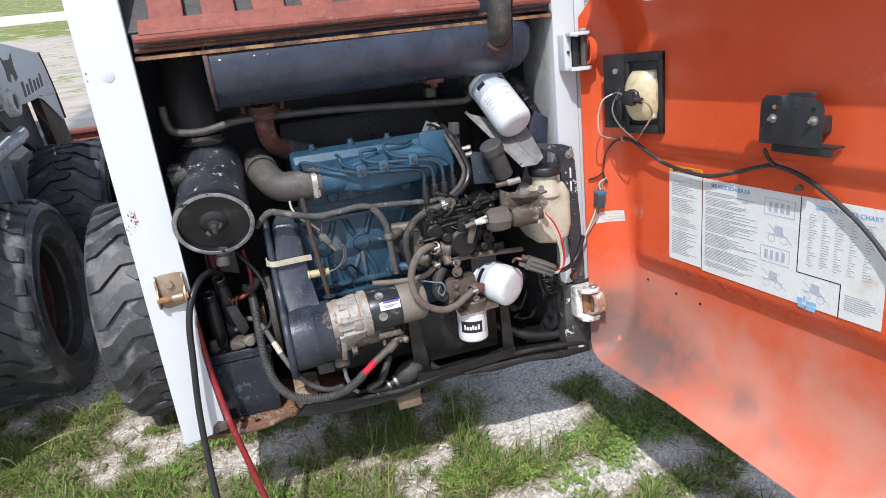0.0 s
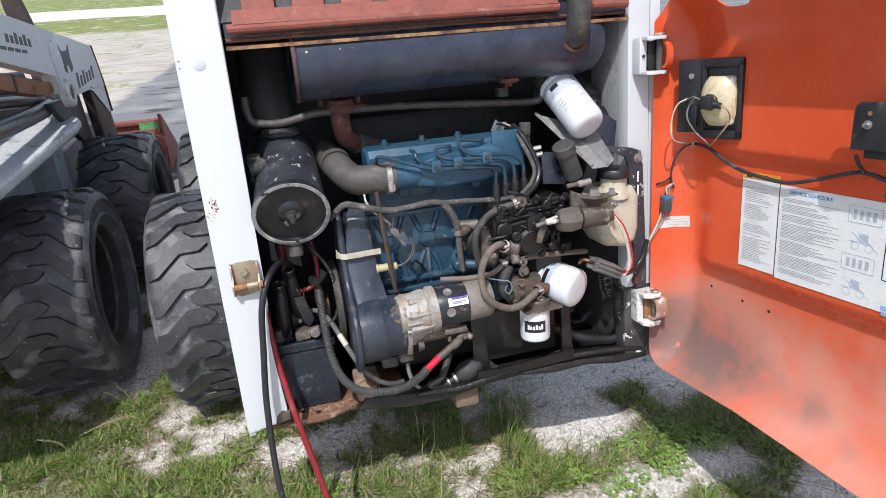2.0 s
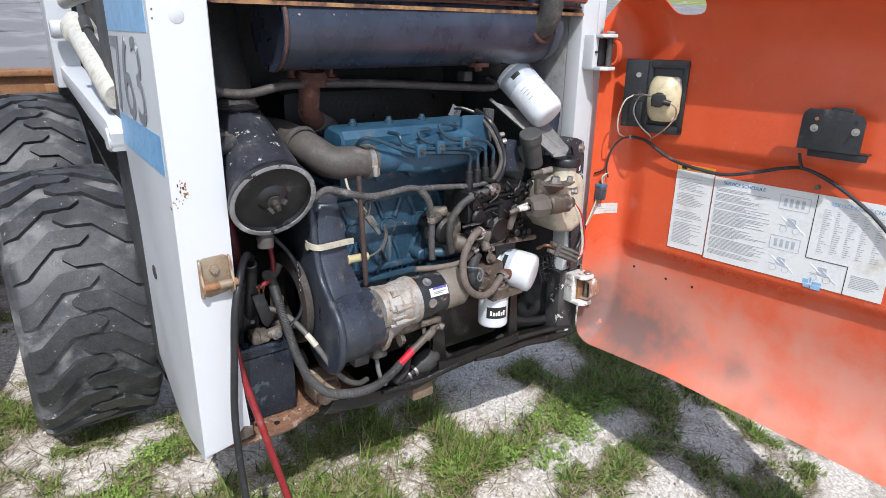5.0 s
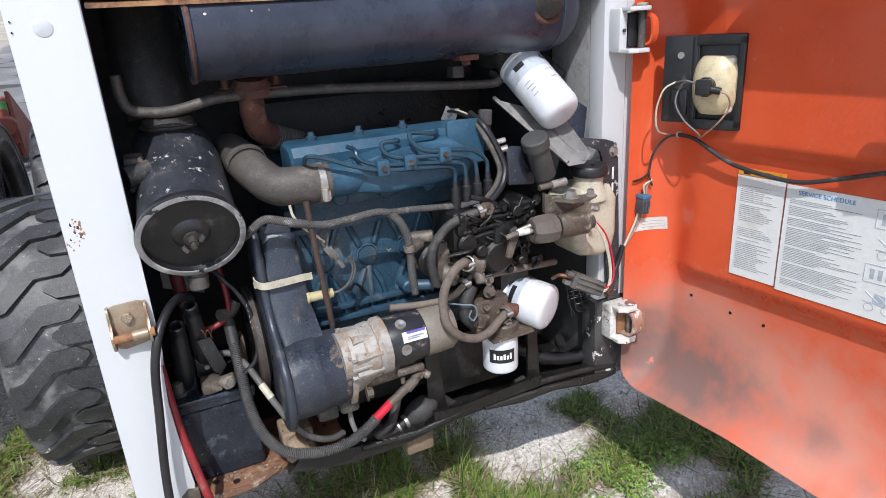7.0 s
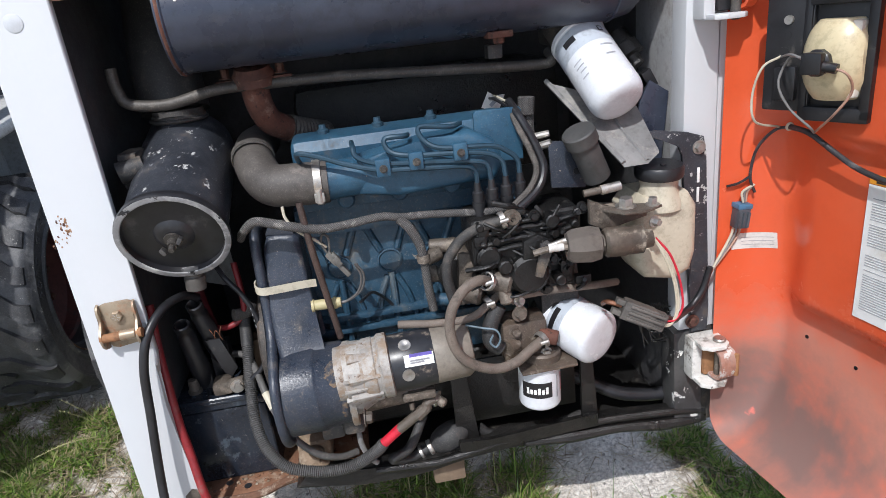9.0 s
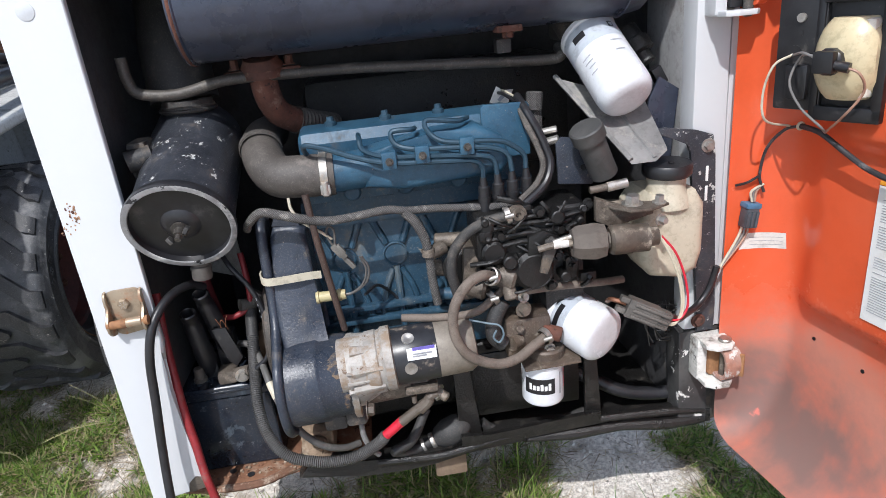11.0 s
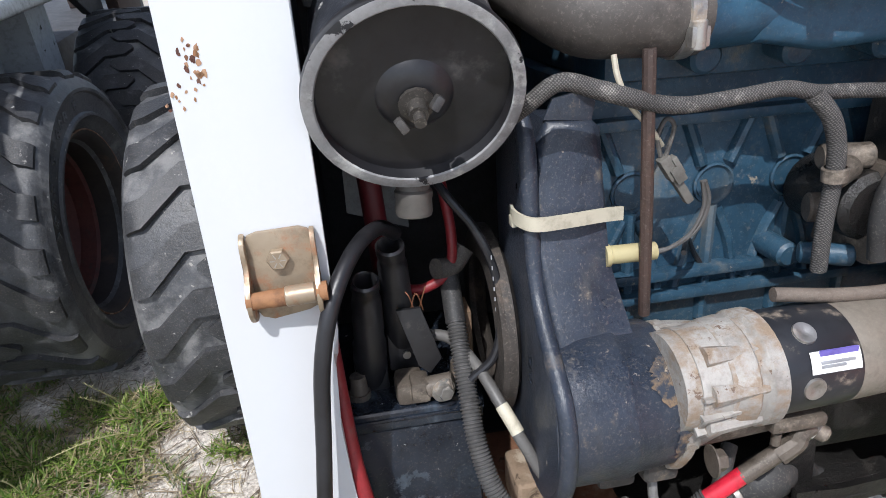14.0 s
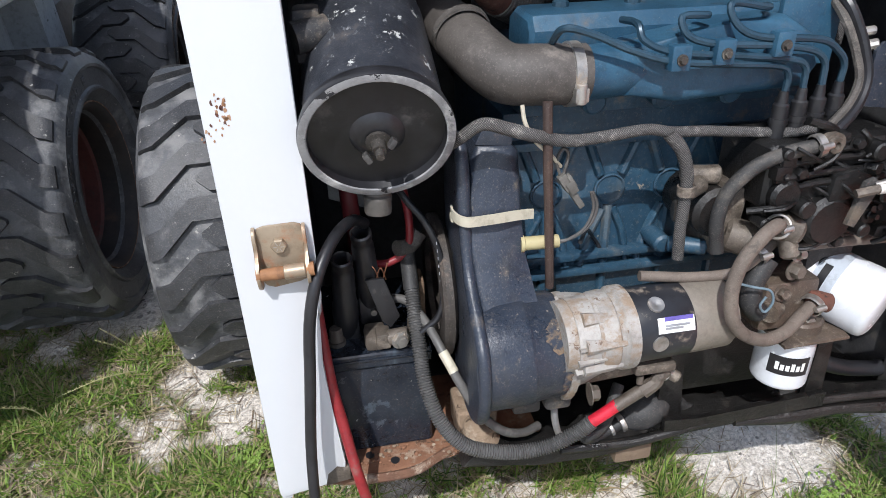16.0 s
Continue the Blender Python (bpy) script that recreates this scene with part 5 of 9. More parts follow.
def build_door():
    t = thing("rear_door", (0.56, -0.45, 0.26), "orange painted steel tailgate door swung open", "door")
    nz = 150
    us = sorted([DOOR_W * (i / 110) ** 1.25 for i in range(111)] + [0.1345 + 0.0415 * (1 - math.cos(math.pi * i / 30)) for i in range(31)])
    us = [u for i, u in enumerate(us) if i == 0 or u - us[i - 1] > 1e-4]
    nu = len(us) - 1
    bm = B()
    stations = []
    for skin in (0, 1):
        rows = []
        for i in range(nu + 1):
            u = us[i]
            lo, hi = door_edges(u)
            zs = [lo + (hi - lo) * j / nz for j in range(nz + 1)]
            stations += [(u, z) for z in zs]
            rows.append([bm.verts.new(on_door(u, z, door_depth(u, z) + 0.006 * skin)) for z in zs])
        for i in range(nu):
            for j in range(nz):
                q = (rows[i][j], rows[i + 1][j], rows[i + 1][j + 1], rows[i][j + 1])
                bm.faces.new(q if skin else tuple(reversed(q)))
        if skin:
            for i in range(nu):
                bm.faces.new((rows[i + 1][0], rows[i][0], first[i][0], first[i + 1][0]))
                bm.faces.new((rows[i][-1], rows[i + 1][-1], first[i + 1][-1], first[i][-1]))
            for j in range(nz):
                bm.faces.new((rows[0][j], rows[0][j + 1], first[0][j + 1], first[0][j]))
                bm.faces.new((rows[-1][j + 1], rows[-1][j], first[-1][j], first[-1][j + 1]))
        first = rows
    panel = part("panel", bm, orange_panel, t, "orange paint, sooty and dusty towards the bottom with sun glare painted in")
    marks = [door_marks(u, z) for u, z in stations]
    for k, key in enumerate(("soot", "dust", "scrape")):
        panel.data.attributes.new(key, "FLOAT", "POINT").data.foreach_set("value", [m[k] for m in marks])
    # three drilled holes with chipped rims
    for u, z in ((0.086, 0.478), (0.172, 0.471), (0.238, 0.470)):
        c = on_door(u, z, door_depth(u, z))
        part("hole", rod(B(), c + D_N * 0.001, c - D_N * 0.0008, 0.0030, seg=10), ink_black, panel)
        part("chip", rod(B(), c + V((0.001, 0.002, -0.005)), c + V((0.001, 0.002, -0.005)) - D_N * 0.0012, 0.0036, seg=6), strap_white, panel)
    # knuckles
    for z in (0.985, 0.428):
        ring = [(p.x, p.y) for p in spline([(0.002, z + 0.025, 0), (0.024, z + 0.027, 0), (0.038, z + 0.022, 0), (0.043, z + 0.008, 0), (0.043, z - 0.010, 0), (0.037, z - 0.023, 0), (0.024, z - 0.027, 0), (0.002, z - 0.025, 0)], 4)]
        mid_u, inner = 0.018, []
        for u, w in ring:
            d = V((u - mid_u, w - z)).normalized() * 0.0045
            inner.append((u - d.x, w - d.y))
        loop, front = B(), -0.002 if z > 0.7 else -0.016
        rows = [[loop.verts.new(on_door(u, w, n)) for (u, w), n in ((a, front), (a, 0.012), (b, 0.012), (b, front))] for a, b in zip(ring, inner)]
        for a, b in zip(rows, rows[1:]):
            for k in range(4):
                loop.faces.new((a[k], a[(k + 1) % 4], b[(k + 1) % 4], b[k]))
        loop.faces.new(rows[0])
        loop.faces.new(list(reversed(rows[-1])))
        part("hinge_loop", loop, orange_paint if z > 0.7 else worn_orange, t)
        if z < 0.7:
            back = box(B(), (0, 0, z - 0.020), (0.016, 0.006, z + 0.020), 0.003)
            back.transform(Matrix.Translation((0.486, -0.052, 0)) @ Matrix.Rotation(-0.9, 4, "Z"))
            part("hinge_tongue", back, rust_orange, t)
    return t


soot = orange_paint.copy()
soot.name = "orange_sooty"
orange_panel = soot
sn, sl = soot.node_tree.nodes, soot.node_tree.links
bs = sn["Principled BSDF"]
was = bs.inputs["Base Color"].links[0].from_socket
stc = sn.new("ShaderNodeTexCoord")
ntex = sn.new("ShaderNodeTexNoise")
ntex.inputs["Scale"].default_value, ntex.inputs["Detail"].default_value, ntex.inputs["Roughness"].default_value = 26.0, 10.0, 0.72
sl.new(stc.outputs["Object"], ntex.inputs["Vector"])


def door_layer(base, key, colour, most, sharp):
    """Lay a mark of the door over base: its own strength broken up by fine noise."""
    at = sn.new("ShaderNodeAttribute")
    at.attribute_name = key
    add = sn.new("ShaderNodeMath")
    add.operation = "MULTIPLY_ADD"
    add.inputs[1].default_value = 0.55
    sub = sn.new("ShaderNodeMath")
    sub.operation = "SUBTRACT"
    sub.inputs[1].default_value = 0.5
    sl.new(ntex.outputs["Fac"], sub.inputs[0])
    sl.new(sub.outputs[0], add.inputs[0])
    sl.new(at.outputs["Fac"], add.inputs[2])
    f = sn.new("ShaderNodeMapRange")
    f.interpolation_type = "SMOOTHSTEP"
    f.inputs["From Min"].default_value, f.inputs["From Max"].default_value, f.inputs["To Max"].default_value = 0.5 - sharp, 0.5 + sharp, most
    sl.new(add.outputs[0], f.inputs["Value"])
    x = sn.new("ShaderNodeMix")
    x.data_type = "RGBA"
    sl.new(f.outputs["Result"], x.inputs["Factor"])
    sl.new(base, x.inputs["A"])
    x.inputs["B"].default_value = (*colour, 1)
    return x.outputs["Result"], f.outputs["Result"]


# the dust tint also paints the sun's pinkish glare on the lower door
was, dusty = door_layer(was, "dust", (0.55, 0.265, 0.195), 0.80, 0.50)
was, sooty = door_layer(was, "soot", (0.125, 0.095, 0.087), 0.86, 0.52)
was, _ = door_layer(was, "scrape", (0.62, 0.16, 0.12), 0.9, 0.08)
sl.new(was, bs.inputs["Base Color"])
matt = sn.new("ShaderNodeMapRange")
matt.inputs["To Min"].default_value, matt.inputs["To Max"].default_value = 0.25, 0.66
film = sn.new("ShaderNodeMath")
film.operation, film.use_clamp = "ADD", True
sl.new(dusty, film.inputs[0])
sl.new(sooty, film.inputs[1])
sl.new(film.outputs[0], matt.inputs["Value"])
sl.new(matt.outputs["Result"], bs.inputs["Roughness"])
# shallow dents in the pressed sheet
dent = sn.new("ShaderNodeTexNoise")
dent.inputs["Scale"].default_value, dent.inputs["Detail"].default_value = 5.0, 2.0
dmap = sn.new("ShaderNodeMapping")
dmap.inputs["Scale"].default_value = (1.0, 1.6, 0.55)
sl.new(stc.outputs["Object"], dmap.inputs["Vector"])
sl.new(dmap.outputs[0], dent.inputs["Vector"])
dbump = sn.new("ShaderNodeBump")
dbump.inputs["Strength"].default_value, dbump.inputs["Distance"].default_value = 0.5, 0.006
sl.new(dent.outputs["Fac"], dbump.inputs["Height"])
sl.new(bs.inputs["Normal"].links[0].from_socket, dbump.inputs["Normal"])
sl.new(dbump.outputs[0], bs.inputs["Normal"])
rear_door = build_door()

# ---- exhaust ----


def build_muffler():
    t = thing("muffler", (0.06, 0.06, 0.95), "black painted steel exhaust muffler slung across the bay", "muffler")
    c0, c1 = V((-0.252, 0.068, 1.028)), V((0.388, 0.062, 1.030))
    L = (c1 - c0).length
    part("shell", lathe(B(), c0, c1, [(0.004, 0), (0.004, 0.060), (0.0, 0.066), (0.0, 0.0735), (0.008, 0.0735), (0.010, 0.0715), (L - 0.05, 0.0715), (L - 0.02, 0.066), (L - 0.004, 0.052), (L, 0.03), (L, 0)], 48), black_paint, t)
    part("end_seam", torus(B(), c0 + V((0.004, 0, 0)), (1, 0, 0), 0.072, 0.0028, 48), rust_metal, t)
    part("end_seam", torus(B(), c1 - V((0.048, 0, 0)), (1, 0, 0), 0.0715, 0.002, 48), black_paint, t)
    part("stud", hexbolt(B(), (0.178, 0.045, 0.960), (0.0, -0.2, -1), 0.008, 0.012), rust_metal, t)
    part("stud_tab", box(B(), (0.160, 0.03, 0.955), (0.196, 0.06, 0.964), 0.002), rust_metal, t)
    pipe = B()
    sweep(pipe, [(0.309, 0.035, 1.024), (0.307, 0.005, 1.030), (0.3045, -0.020, 1.048), (0.303, -0.030, 1.085), (0.304, -0.031, 1.16), (0.306, -0.031, 1.36)], 0.0235, 20)
    p = part("tail_pipe", pipe, dark_metal, t)
    part("pipe_collar", torus(B(), (0.307, 0.0, 1.031), (0, -0.95, 0.35), 0.0265, 0.005, 28), rust_metal, p)
    for x in (-0.225, -0.165, -0.142):
        part("weld_spot", lathe(B(), (x, 0.0, 1.05 + 0.02 * x), (x, -0.01, 1.052), [(0, 0.0035), (0.0015, 0.0025), (0.002, 0)], 8), steel, t)


build_muffler()


def build_exhaust():
    t = thing("exhaust_pipe", (-0.13, 0.14, 0.84), "rusty exhaust down pipe with flange and flexible joint", "exhaust pipe")
    part("pipe", sweep(B(), [(-0.166, 0.10, 0.955), (-0.168, 0.105, 0.91), (-0.160, 0.125, 0.875), (-0.137, 0.15, 0.855)], 0.0195, 18), rust_metal, t)
    part("flex_joint", sweep(B(), [(-0.139, 0.148, 0.857), (-0.115, 0.17, 0.845), (-0.085, 0.20, 0.832)], 0.0205, 18, ribs=0.007, amp=0.0012), dusty_hose, t)
    part("flange", lathe(B(), (-0.166, 0.098, 0.930), (-0.166, 0.096, 0.942), [(0, 0), (0, 0.028), (0.012, 0.028), (0.012, 0)], 28), rust_metal, t)
    part("flange", lathe(B(), (-0.166, 0.096, 0.944), (-0.166, 0.094, 0.952), [(0, 0), (0, 0.030), (0.006, 0.026), (0.012, 0.024), (0.012, 0)], 28), rust_metal, t)
    for x in (-0.204, -0.128):
        part("ear", box(B(), (x - 0.016, 0.088, 0.931), (x + 0.016, 0.104, 0.940), 0.004), rust_metal, t)
        part("bolt", hexbolt(B(), (x, 0.096, 0.942), (0, 0, 1), 0.006, 0.012), rust_metal, t)
    t2 = thing("tube_rail", (-0.03, 0.09, 0.91), "grey steel tube running across under the muffler", "tube")
    part("tube", sweep(B(), [(-0.348, 0.085, 0.975), (-0.347, 0.086, 0.945), (-0.335, 0.086, 0.925), (-0.285, 0.086, 0.919), (-0.22, 0.088, 0.930), (-0.15, 0.092, 0.930), (-0.04, 0.092, 0.927), (0.12, 0.09, 0.916), (0.245, 0.09, 0.908), (0.268, 0.09, 0.914), (0.272, 0.12, 0.922)], 0.0078, 14), tube_dark, t2)
    part("tube_clip", box(B(), (0.168, 0.075, 0.925), (0.190, 0.10, 0.945), 0.003), dark_metal, t2)


build_exhaust()

# ---- intake ----


def build_air_cleaner():
    c0 = V((-0.2955, -0.016, 0.757))
    ax = V((0.02, 0.90, 0.42)).normalized()
    t = thing("air_cleaner", tuple(c0 + V((0, 0.08, -0.06))), "chipped black steel canister air cleaner with dished end cap", "air cleaner")
    L = 0.232
    body = lathe(B(), c0, c0 + ax, [(0.004, 0.066), (0.012, 0.0685), (0.012, 0.0675), (0.08, 0.067), (0.17, 0.0665), (0.175, 0.0655), (L - 0.02, 0.063), (L - 0.005, 0.05), (L, 0.03), (L, 0)], 48)
    part("canister", body, black_chipped, t)
    cap = lathe(B(), c0 + ax * 0.012, c0 - ax, [(0.0, 0.067), (0.0, 0.0715), (0.010, 0.0735), (0.013, 0.0725), (0.0135, 0.067), (0.004, 0.064), (0.003, 0.05), (0.006, 0.026), (0.012, 0.020), (0.014, 0.012), (0.014, 0)], 56)
    part("end_cap", cap, black_cap, t, "dished black end cap with a scuffed grey rim")
    rim = lathe(B(), c0, c0 - ax, [(0.0015, 0.0722), (0.0022, 0.0728), (0.0026, 0.0722), (0.0027, 0.0655), (0.0015, 0.0645)], 56)
    part("rim", rim, rim_grey, t, "scuffed bare metal rim")
    f = c0 - ax * 0.003
    wing = lathe(B(), f, f - ax, [(0, 0), (0, 0.012), (0.003, 0.012), (0.004, 0.007), (0.014, 0.0065), (0.014, 0.004), (0.022, 0.004), (0.022, 0)], 12)
    w = part("wing_nut", wing, tube_dark, t)
    for s in (-1, 1):
        part("wing", box(B(), (-0.003, -0.012, -0.002), (0.003, 0.0, 0.008), 0.002, m=Matrix.Translation(f - ax * 0.008 + V((0.010 * s, 0, -0.004 + 0.006 * s))) @ Matrix.Rotation(0.6 * s, 4, "Y")), dark_metal, w)
    top = c0 + ax * 0.180 + V((0.0, 0.0, 0.055))
    part("outlet_neck", lathe(B(), top, top + V((0.02, 0.0, 1)), [(-0.03, 0.036), (0.000, 0.036), (0.001, 0.039), (0.010, 0.039), (0.011, 0.037), (0.018, 0.036), (0.018, 0)], 32), dark_metal, t)
    part("neck_band", torus(B(), top + V((0, 0, 0.004)), (0.02, 0, 1), 0.040, 0.0025, 32), dark_metal, t)
    part("inlet_duct", sweep(B(), [(-0.300, 0.17, 0.90), (-0.305, 0.19, 0.97), (-0.303, 0.22, 1.05), (-0.30, 0.24, 1.20)], 0.050, 24), rubber, t)
    br = B()
    box(br, (-0.362, 0.05, 0.815), (-0.335, 0.10, 0.865), 0.006)
    rod(br, (-0.362, 0.045, 0.84), (-0.33, 0.055, 0.845), 0.015)
    part("mount", br, dark_metal, t)
    part("drain_spout", lathe(B(), (-0.296, 0.035, 0.705), (-0.299, 0.030, 0.640), [(0, 0.0125), (0.022, 0.0130), (0.024, 0.0148), (0.028, 0.0150), (0.030, 0.0142), (0.040, 0.0146), (0.043, 0.0135), (0.043, 0.0105), (0.03, 0.0095), (0.03, 0)], 22), grey_plastic, t, "short rubber dust spout")


black_cap = mat("black_cap", (0.014, 0.014, 0.016), (0.024, 0.024, 0.027), 0.34, bump=0.05, dirt=((0.09, 0.085, 0.08), 0.2, 14))
rim_grey = mat("rim_grey", (0.30, 0.30, 0.30), (0.20, 0.20, 0.205), 0.5, bump=0.2, dirt=((0.50, 0.50, 0.48), 0.42, 20), chips=((0.02, 0.02, 0.022), 0.32, 30))
build_air_cleaner()


def clamp_band(bm, c, axis, R, w=0.012):
    a = V(axis).normalized()
    lathe(bm, V(c) - a * w / 2, V(c) + a, [(0, R), (0.001, R + 0.002), (w - 0.001, R + 0.002), (w, R)], 36)
    return bm


def build_intake_hose():
    t = thing("intake_hose", (-0.16, 0.08, 0.77), "dusty black rubber elbow intake hose", "hose")
    part("elbow", sweep(B(), [(-0.196, 0.26, 0.825), (-0.196, 0.16, 0.830), (-0.187, 0.080, 0.818), (-0.165, 0.034, 0.799), (-0.13, 0.022, 0.796), (-0.085, 0.022, 0.794)], 0.0295, 26), elbow_rubber, t)
    part("hose_clamp", clamp_band(B(), (-0.098, 0.022, 0.7945), (1, 0, -0.02), 0.0297), steel, t)
    part("clamp_screw", rod(B(), (-0.098, -0.010, 0.772), (-0.098, -0.010, 0.792), 0.0055, bev=0.001), steel, t)
    part("clamp_housing", box(B(), (-0.105, -0.014, 0.774), (-0.091, -0.004, 0.788), 0.002), steel, t)
    part("hose_clamp", clamp_band(B(), (-0.191, 0.10, 0.827), (-0.1, 0.9, 0.42), 0.0297, 0.010), dusty_hose, t)


elbow_rubber = mat("elbow_rubber", (0.066, 0.058, 0.052), (0.092, 0.081, 0.072), 0.62, bump=0.2, dirt=((0.16, 0.14, 0.125), 0.22, 20), dust=0.2)
build_intake_hose()

# ---- engine ----


def build_engine():
    t = thing("engine", (0.03, 0.2, 0.36), "dark blue four-cylinder diesel engine", "engine")
    # crankcase with ribs and core plugs
    blk = B()
    box(blk, (-0.150, 0.085, 0.46), (0.215, 0.36, 0.742), 0.008)
    b = part("crankcase", blk, block_blue, t)
    for x in (-0.095, -0.015, 0.062, 0.135):
        part("core_plug", lathe(B(), (x, 0.088, 0.640), (x, 0.07, 0.640), [(0, 0.020), (0.0060, 0.020), (0.0068, 0.0180), (0.0042, 0.0160), (0.0040, 0)], 28), block_blue, b)
        for dx, z1 in ((-0.030, 0.700), (0.030, 0.700), (0.0, 0.50)):
            bm = B()
            sweep(bm, [(x + dx * 0.45, 0.086, 0.640 + (0.02 if z1 > 0.6 else -0.02)), (x + dx, 0.086, z1)], 0.0085, 10, flat=0.75)
            part("rib", bm, block_blue, b)
        for dx in (-0.022, 0.022):
            bm = sweep(B(), [(x + dx * 0.3, 0.086, 0.615), (x + dx, 0.086, 0.58), (x + dx * 1.5, 0.086, 0.53)], 0.0075, 10, flat=0.75)
            part("rib", bm, block_blue, b)
    for z in (0.705, 0.557, 0.535):
        part("ledge", box(B(), (-0.150, 0.070, z - 0.005), (0.20, 0.09, z + 0.005), 0.003), block_blue, b)
    part("boss", rod(B(), (0.045, 0.09, 0.575), (0.045, 0.045, 0.575), 0.012, bev=0.003), block_blue, b)
    part("oil_pan", box(B(), (-0.14, 0.09, 0.33), (0.22, 0.32, 0.46), 0.03, 3), greasy, t)
    # head, rocker cover
    part("head", box(B(), (-0.135, 0.060, 0.742), (0.200, 0.30, 0.800), 0.006), block_blue, t)
    for x in (-0.065, 0.012, 0.09):
        part("port", rod(B(), (x, 0.062, 0.765), (x, 0.030, 0.760), 0.013, bev=0.003), block_blue, t)
    rc = slab(B(), [(0.055, 0.800), (0.050, 0.832), (0.060, 0.846), (0.112, 0.851), (0.132, 0.842), (0.135, 0.800)], -0.132, 0.185, "x", 0.012, 3)
    r = part("rocker_cover", rc, engine_blue, t, "blue painted rocker cover")
    for x in (-0.084, -0.003, 0.077):
        part("cap_nut", lathe(B(), (x, 0.098, 0.848), (x, 0.098, 0.9), [(0, 0), (0, 0.009), (0.006, 0.009), (0.008, 0.006), (0.014, 0.005), (0.014, 0)], 10), line_blue, r)
    # intake manifold: round mouth, tapering fin
    man = B()
    lathe(man, (-0.09, 0.022, 0.794), (0.0, 0.028, 0.797), [(0, 0), (0, 0.027), (0.05, 0.027), (0.075, 0.025), (0.10, 0.018), (0.10, 0)], 28)
    slab(man, [(-0.045, 0.772), (0.01, 0.762), (0.15, 0.768), (0.164, 0.790), (0.152, 0.822), (0.118, 0.841), (0.060, 0.838), (0.0, 0.828), (-0.045, 0.821)], 0.0, 0.06, "y", 0.014, 4)
    part("intake_manifold", man, engine_blue, t, "blue painted intake manifold")
    part("side_bracket", slab(B(), [(0.129, 0.800), (0.129, 0.858), (0.134, 0.862), (0.196, 0.860), (0.199, 0.856), (0.198, 0.785), (0.172, 0.785)], 0.028, 0.036, "y", 0.002), engine_blue, t)
    # injector lines, clips
    lines = [
        [(-0.118, 0.03, 0.820), (-0.118, -0.005, 0.842), (-0.09, -0.012, 0.836), (-0.055, -0.014, 0.821), (-0.01, -0.018, 0.808), (0.06, -0.018, 0.801), (0.105, -0.016, 0.796), (0.118, -0.013, 0.785), (0.119, -0.012, 0.77)],
        [(-0.045, 0.03, 0.842), (-0.044, -0.002, 0.842), (-0.040, -0.012, 0.828), (-0.010, -0.016, 0.816), (0.05, -0.018, 0.810), (0.11, -0.018, 0.803), (0.134, -0.014, 0.794), (0.139, -0.012, 0.772)],
        [(0.034, 0.03, 0.842), (0.028, 0.0, 0.846), (0.000, -0.004, 0.846), (0.004, -0.012, 0.830), (0.030, -0.018, 0.822), (0.09, -0.018, 0.817), (0.135, -0.016, 0.810), (0.155, -0.014, 0.797), (0.160, -0.012, 0.774)],
        [(0.110, 0.03, 0.848), (0.090, 0.0, 0.850), (0.048, -0.006, 0.856), (0.052, -0.012, 0.838), (0.075, -0.018, 0.826), (0.14, -0.018, 0.820), (0.165, -0.016, 0.808), (0.178, -0.014, 0.794), (0.180, -0.012, 0.776)]]
    for pts in lines:
        part("injector_line", sweep(B(), pts, 0.0036, 8), line_blue, t)
    for x, z in ((-0.008, 0.812), (0.037, 0.815), (0.098, 0.819)):
        c = part("line_clip", box(B(), (x - 0.010, -0.027, z - 0.012), (x + 0.010, -0.012, z + 0.012), 0.003), engine_blue, t)
        part("clip_bolt", hexbolt(B(), (x, -0.027, z - 0.001), (0, -1, 0), 0.0038, 0.004), tube_dark, c)
    # injection pump
    for i in range(4):
        x = 0.1185 + 0.0205 * i
        z = 0.757 + 0.0018 * i
        d = part("delivery_valve", lathe(B(), (x, -0.012, z - 0.035), (x, -0.012, z + 0.02), [(0, 0), (0, 0.0085), (0.014, 0.0085), (0.014, 0.0095), (0.020, 0.0095), (0.020, 0.0082), (0.034, 0.0082), (0.036, 0.006), (0.048, 0.0045), (0.048, 0)], 12), black_plastic, t)
    pump = B()
    box(pump, (0.098, -0.040, 0.650), (0.258, 0.05, 0.722), 0.010, 3)
    box(pump, (0.110, -0.030, 0.600), (0.250, 0.05, 0.655), 0.012, 3)
    rod(pump, (0.175, -0.02, 0.635), (0.175, -0.055, 0.635), 0.030, bev=0.006)
    rod(pump, (0.120, -0.02, 0.668), (0.120, -0.050, 0.668), 0.018, bev=0.004)
    caps = []
    for i, (x, z) in enumerate(((0.11, 0.715), (0.15, 0.716), (0.21, 0.712), (0.245, 0.70), (0.235, 0.66), (0.14, 0.655), (0.10, 0.64), (0.22, 0.62))):
        caps.append(rod(B(), (x, -0.03, z), (x, -0.052 - 0.004 * (i % 3), z), 0.006 + 0.002 * (i % 3), bev=0.002))
    slab(pump, [(0.165, 0.655), (0.205, 0.662), (0.212, 0.684), (0.190, 0.695), (0.168, 0.688)], -0.054, -0.040, "y", 0.006)
    ip = part("injection_pump", pump, oil_crust, t, "oily black injection pump")
    for c in caps:
        part("pump_cap", c, oil_crust, ip)
    lever = slab(B(), [(0.178, 0.640), (0.188, 0.636), (0.206, 0.680), (0.198, 0.690), (0.188, 0.686)], -0.072, -0.066, "y", 0.001)
    part("throttle_lever", lever, dark_metal, ip)
    part("lever_link", rod(B(), (0.198, -0.072, 0.682), (0.225, -0.078, 0.690), 0.0042), steel, ip)
    # crusted unions, spring and linkage over the pump's face
    small = random.Random(23)
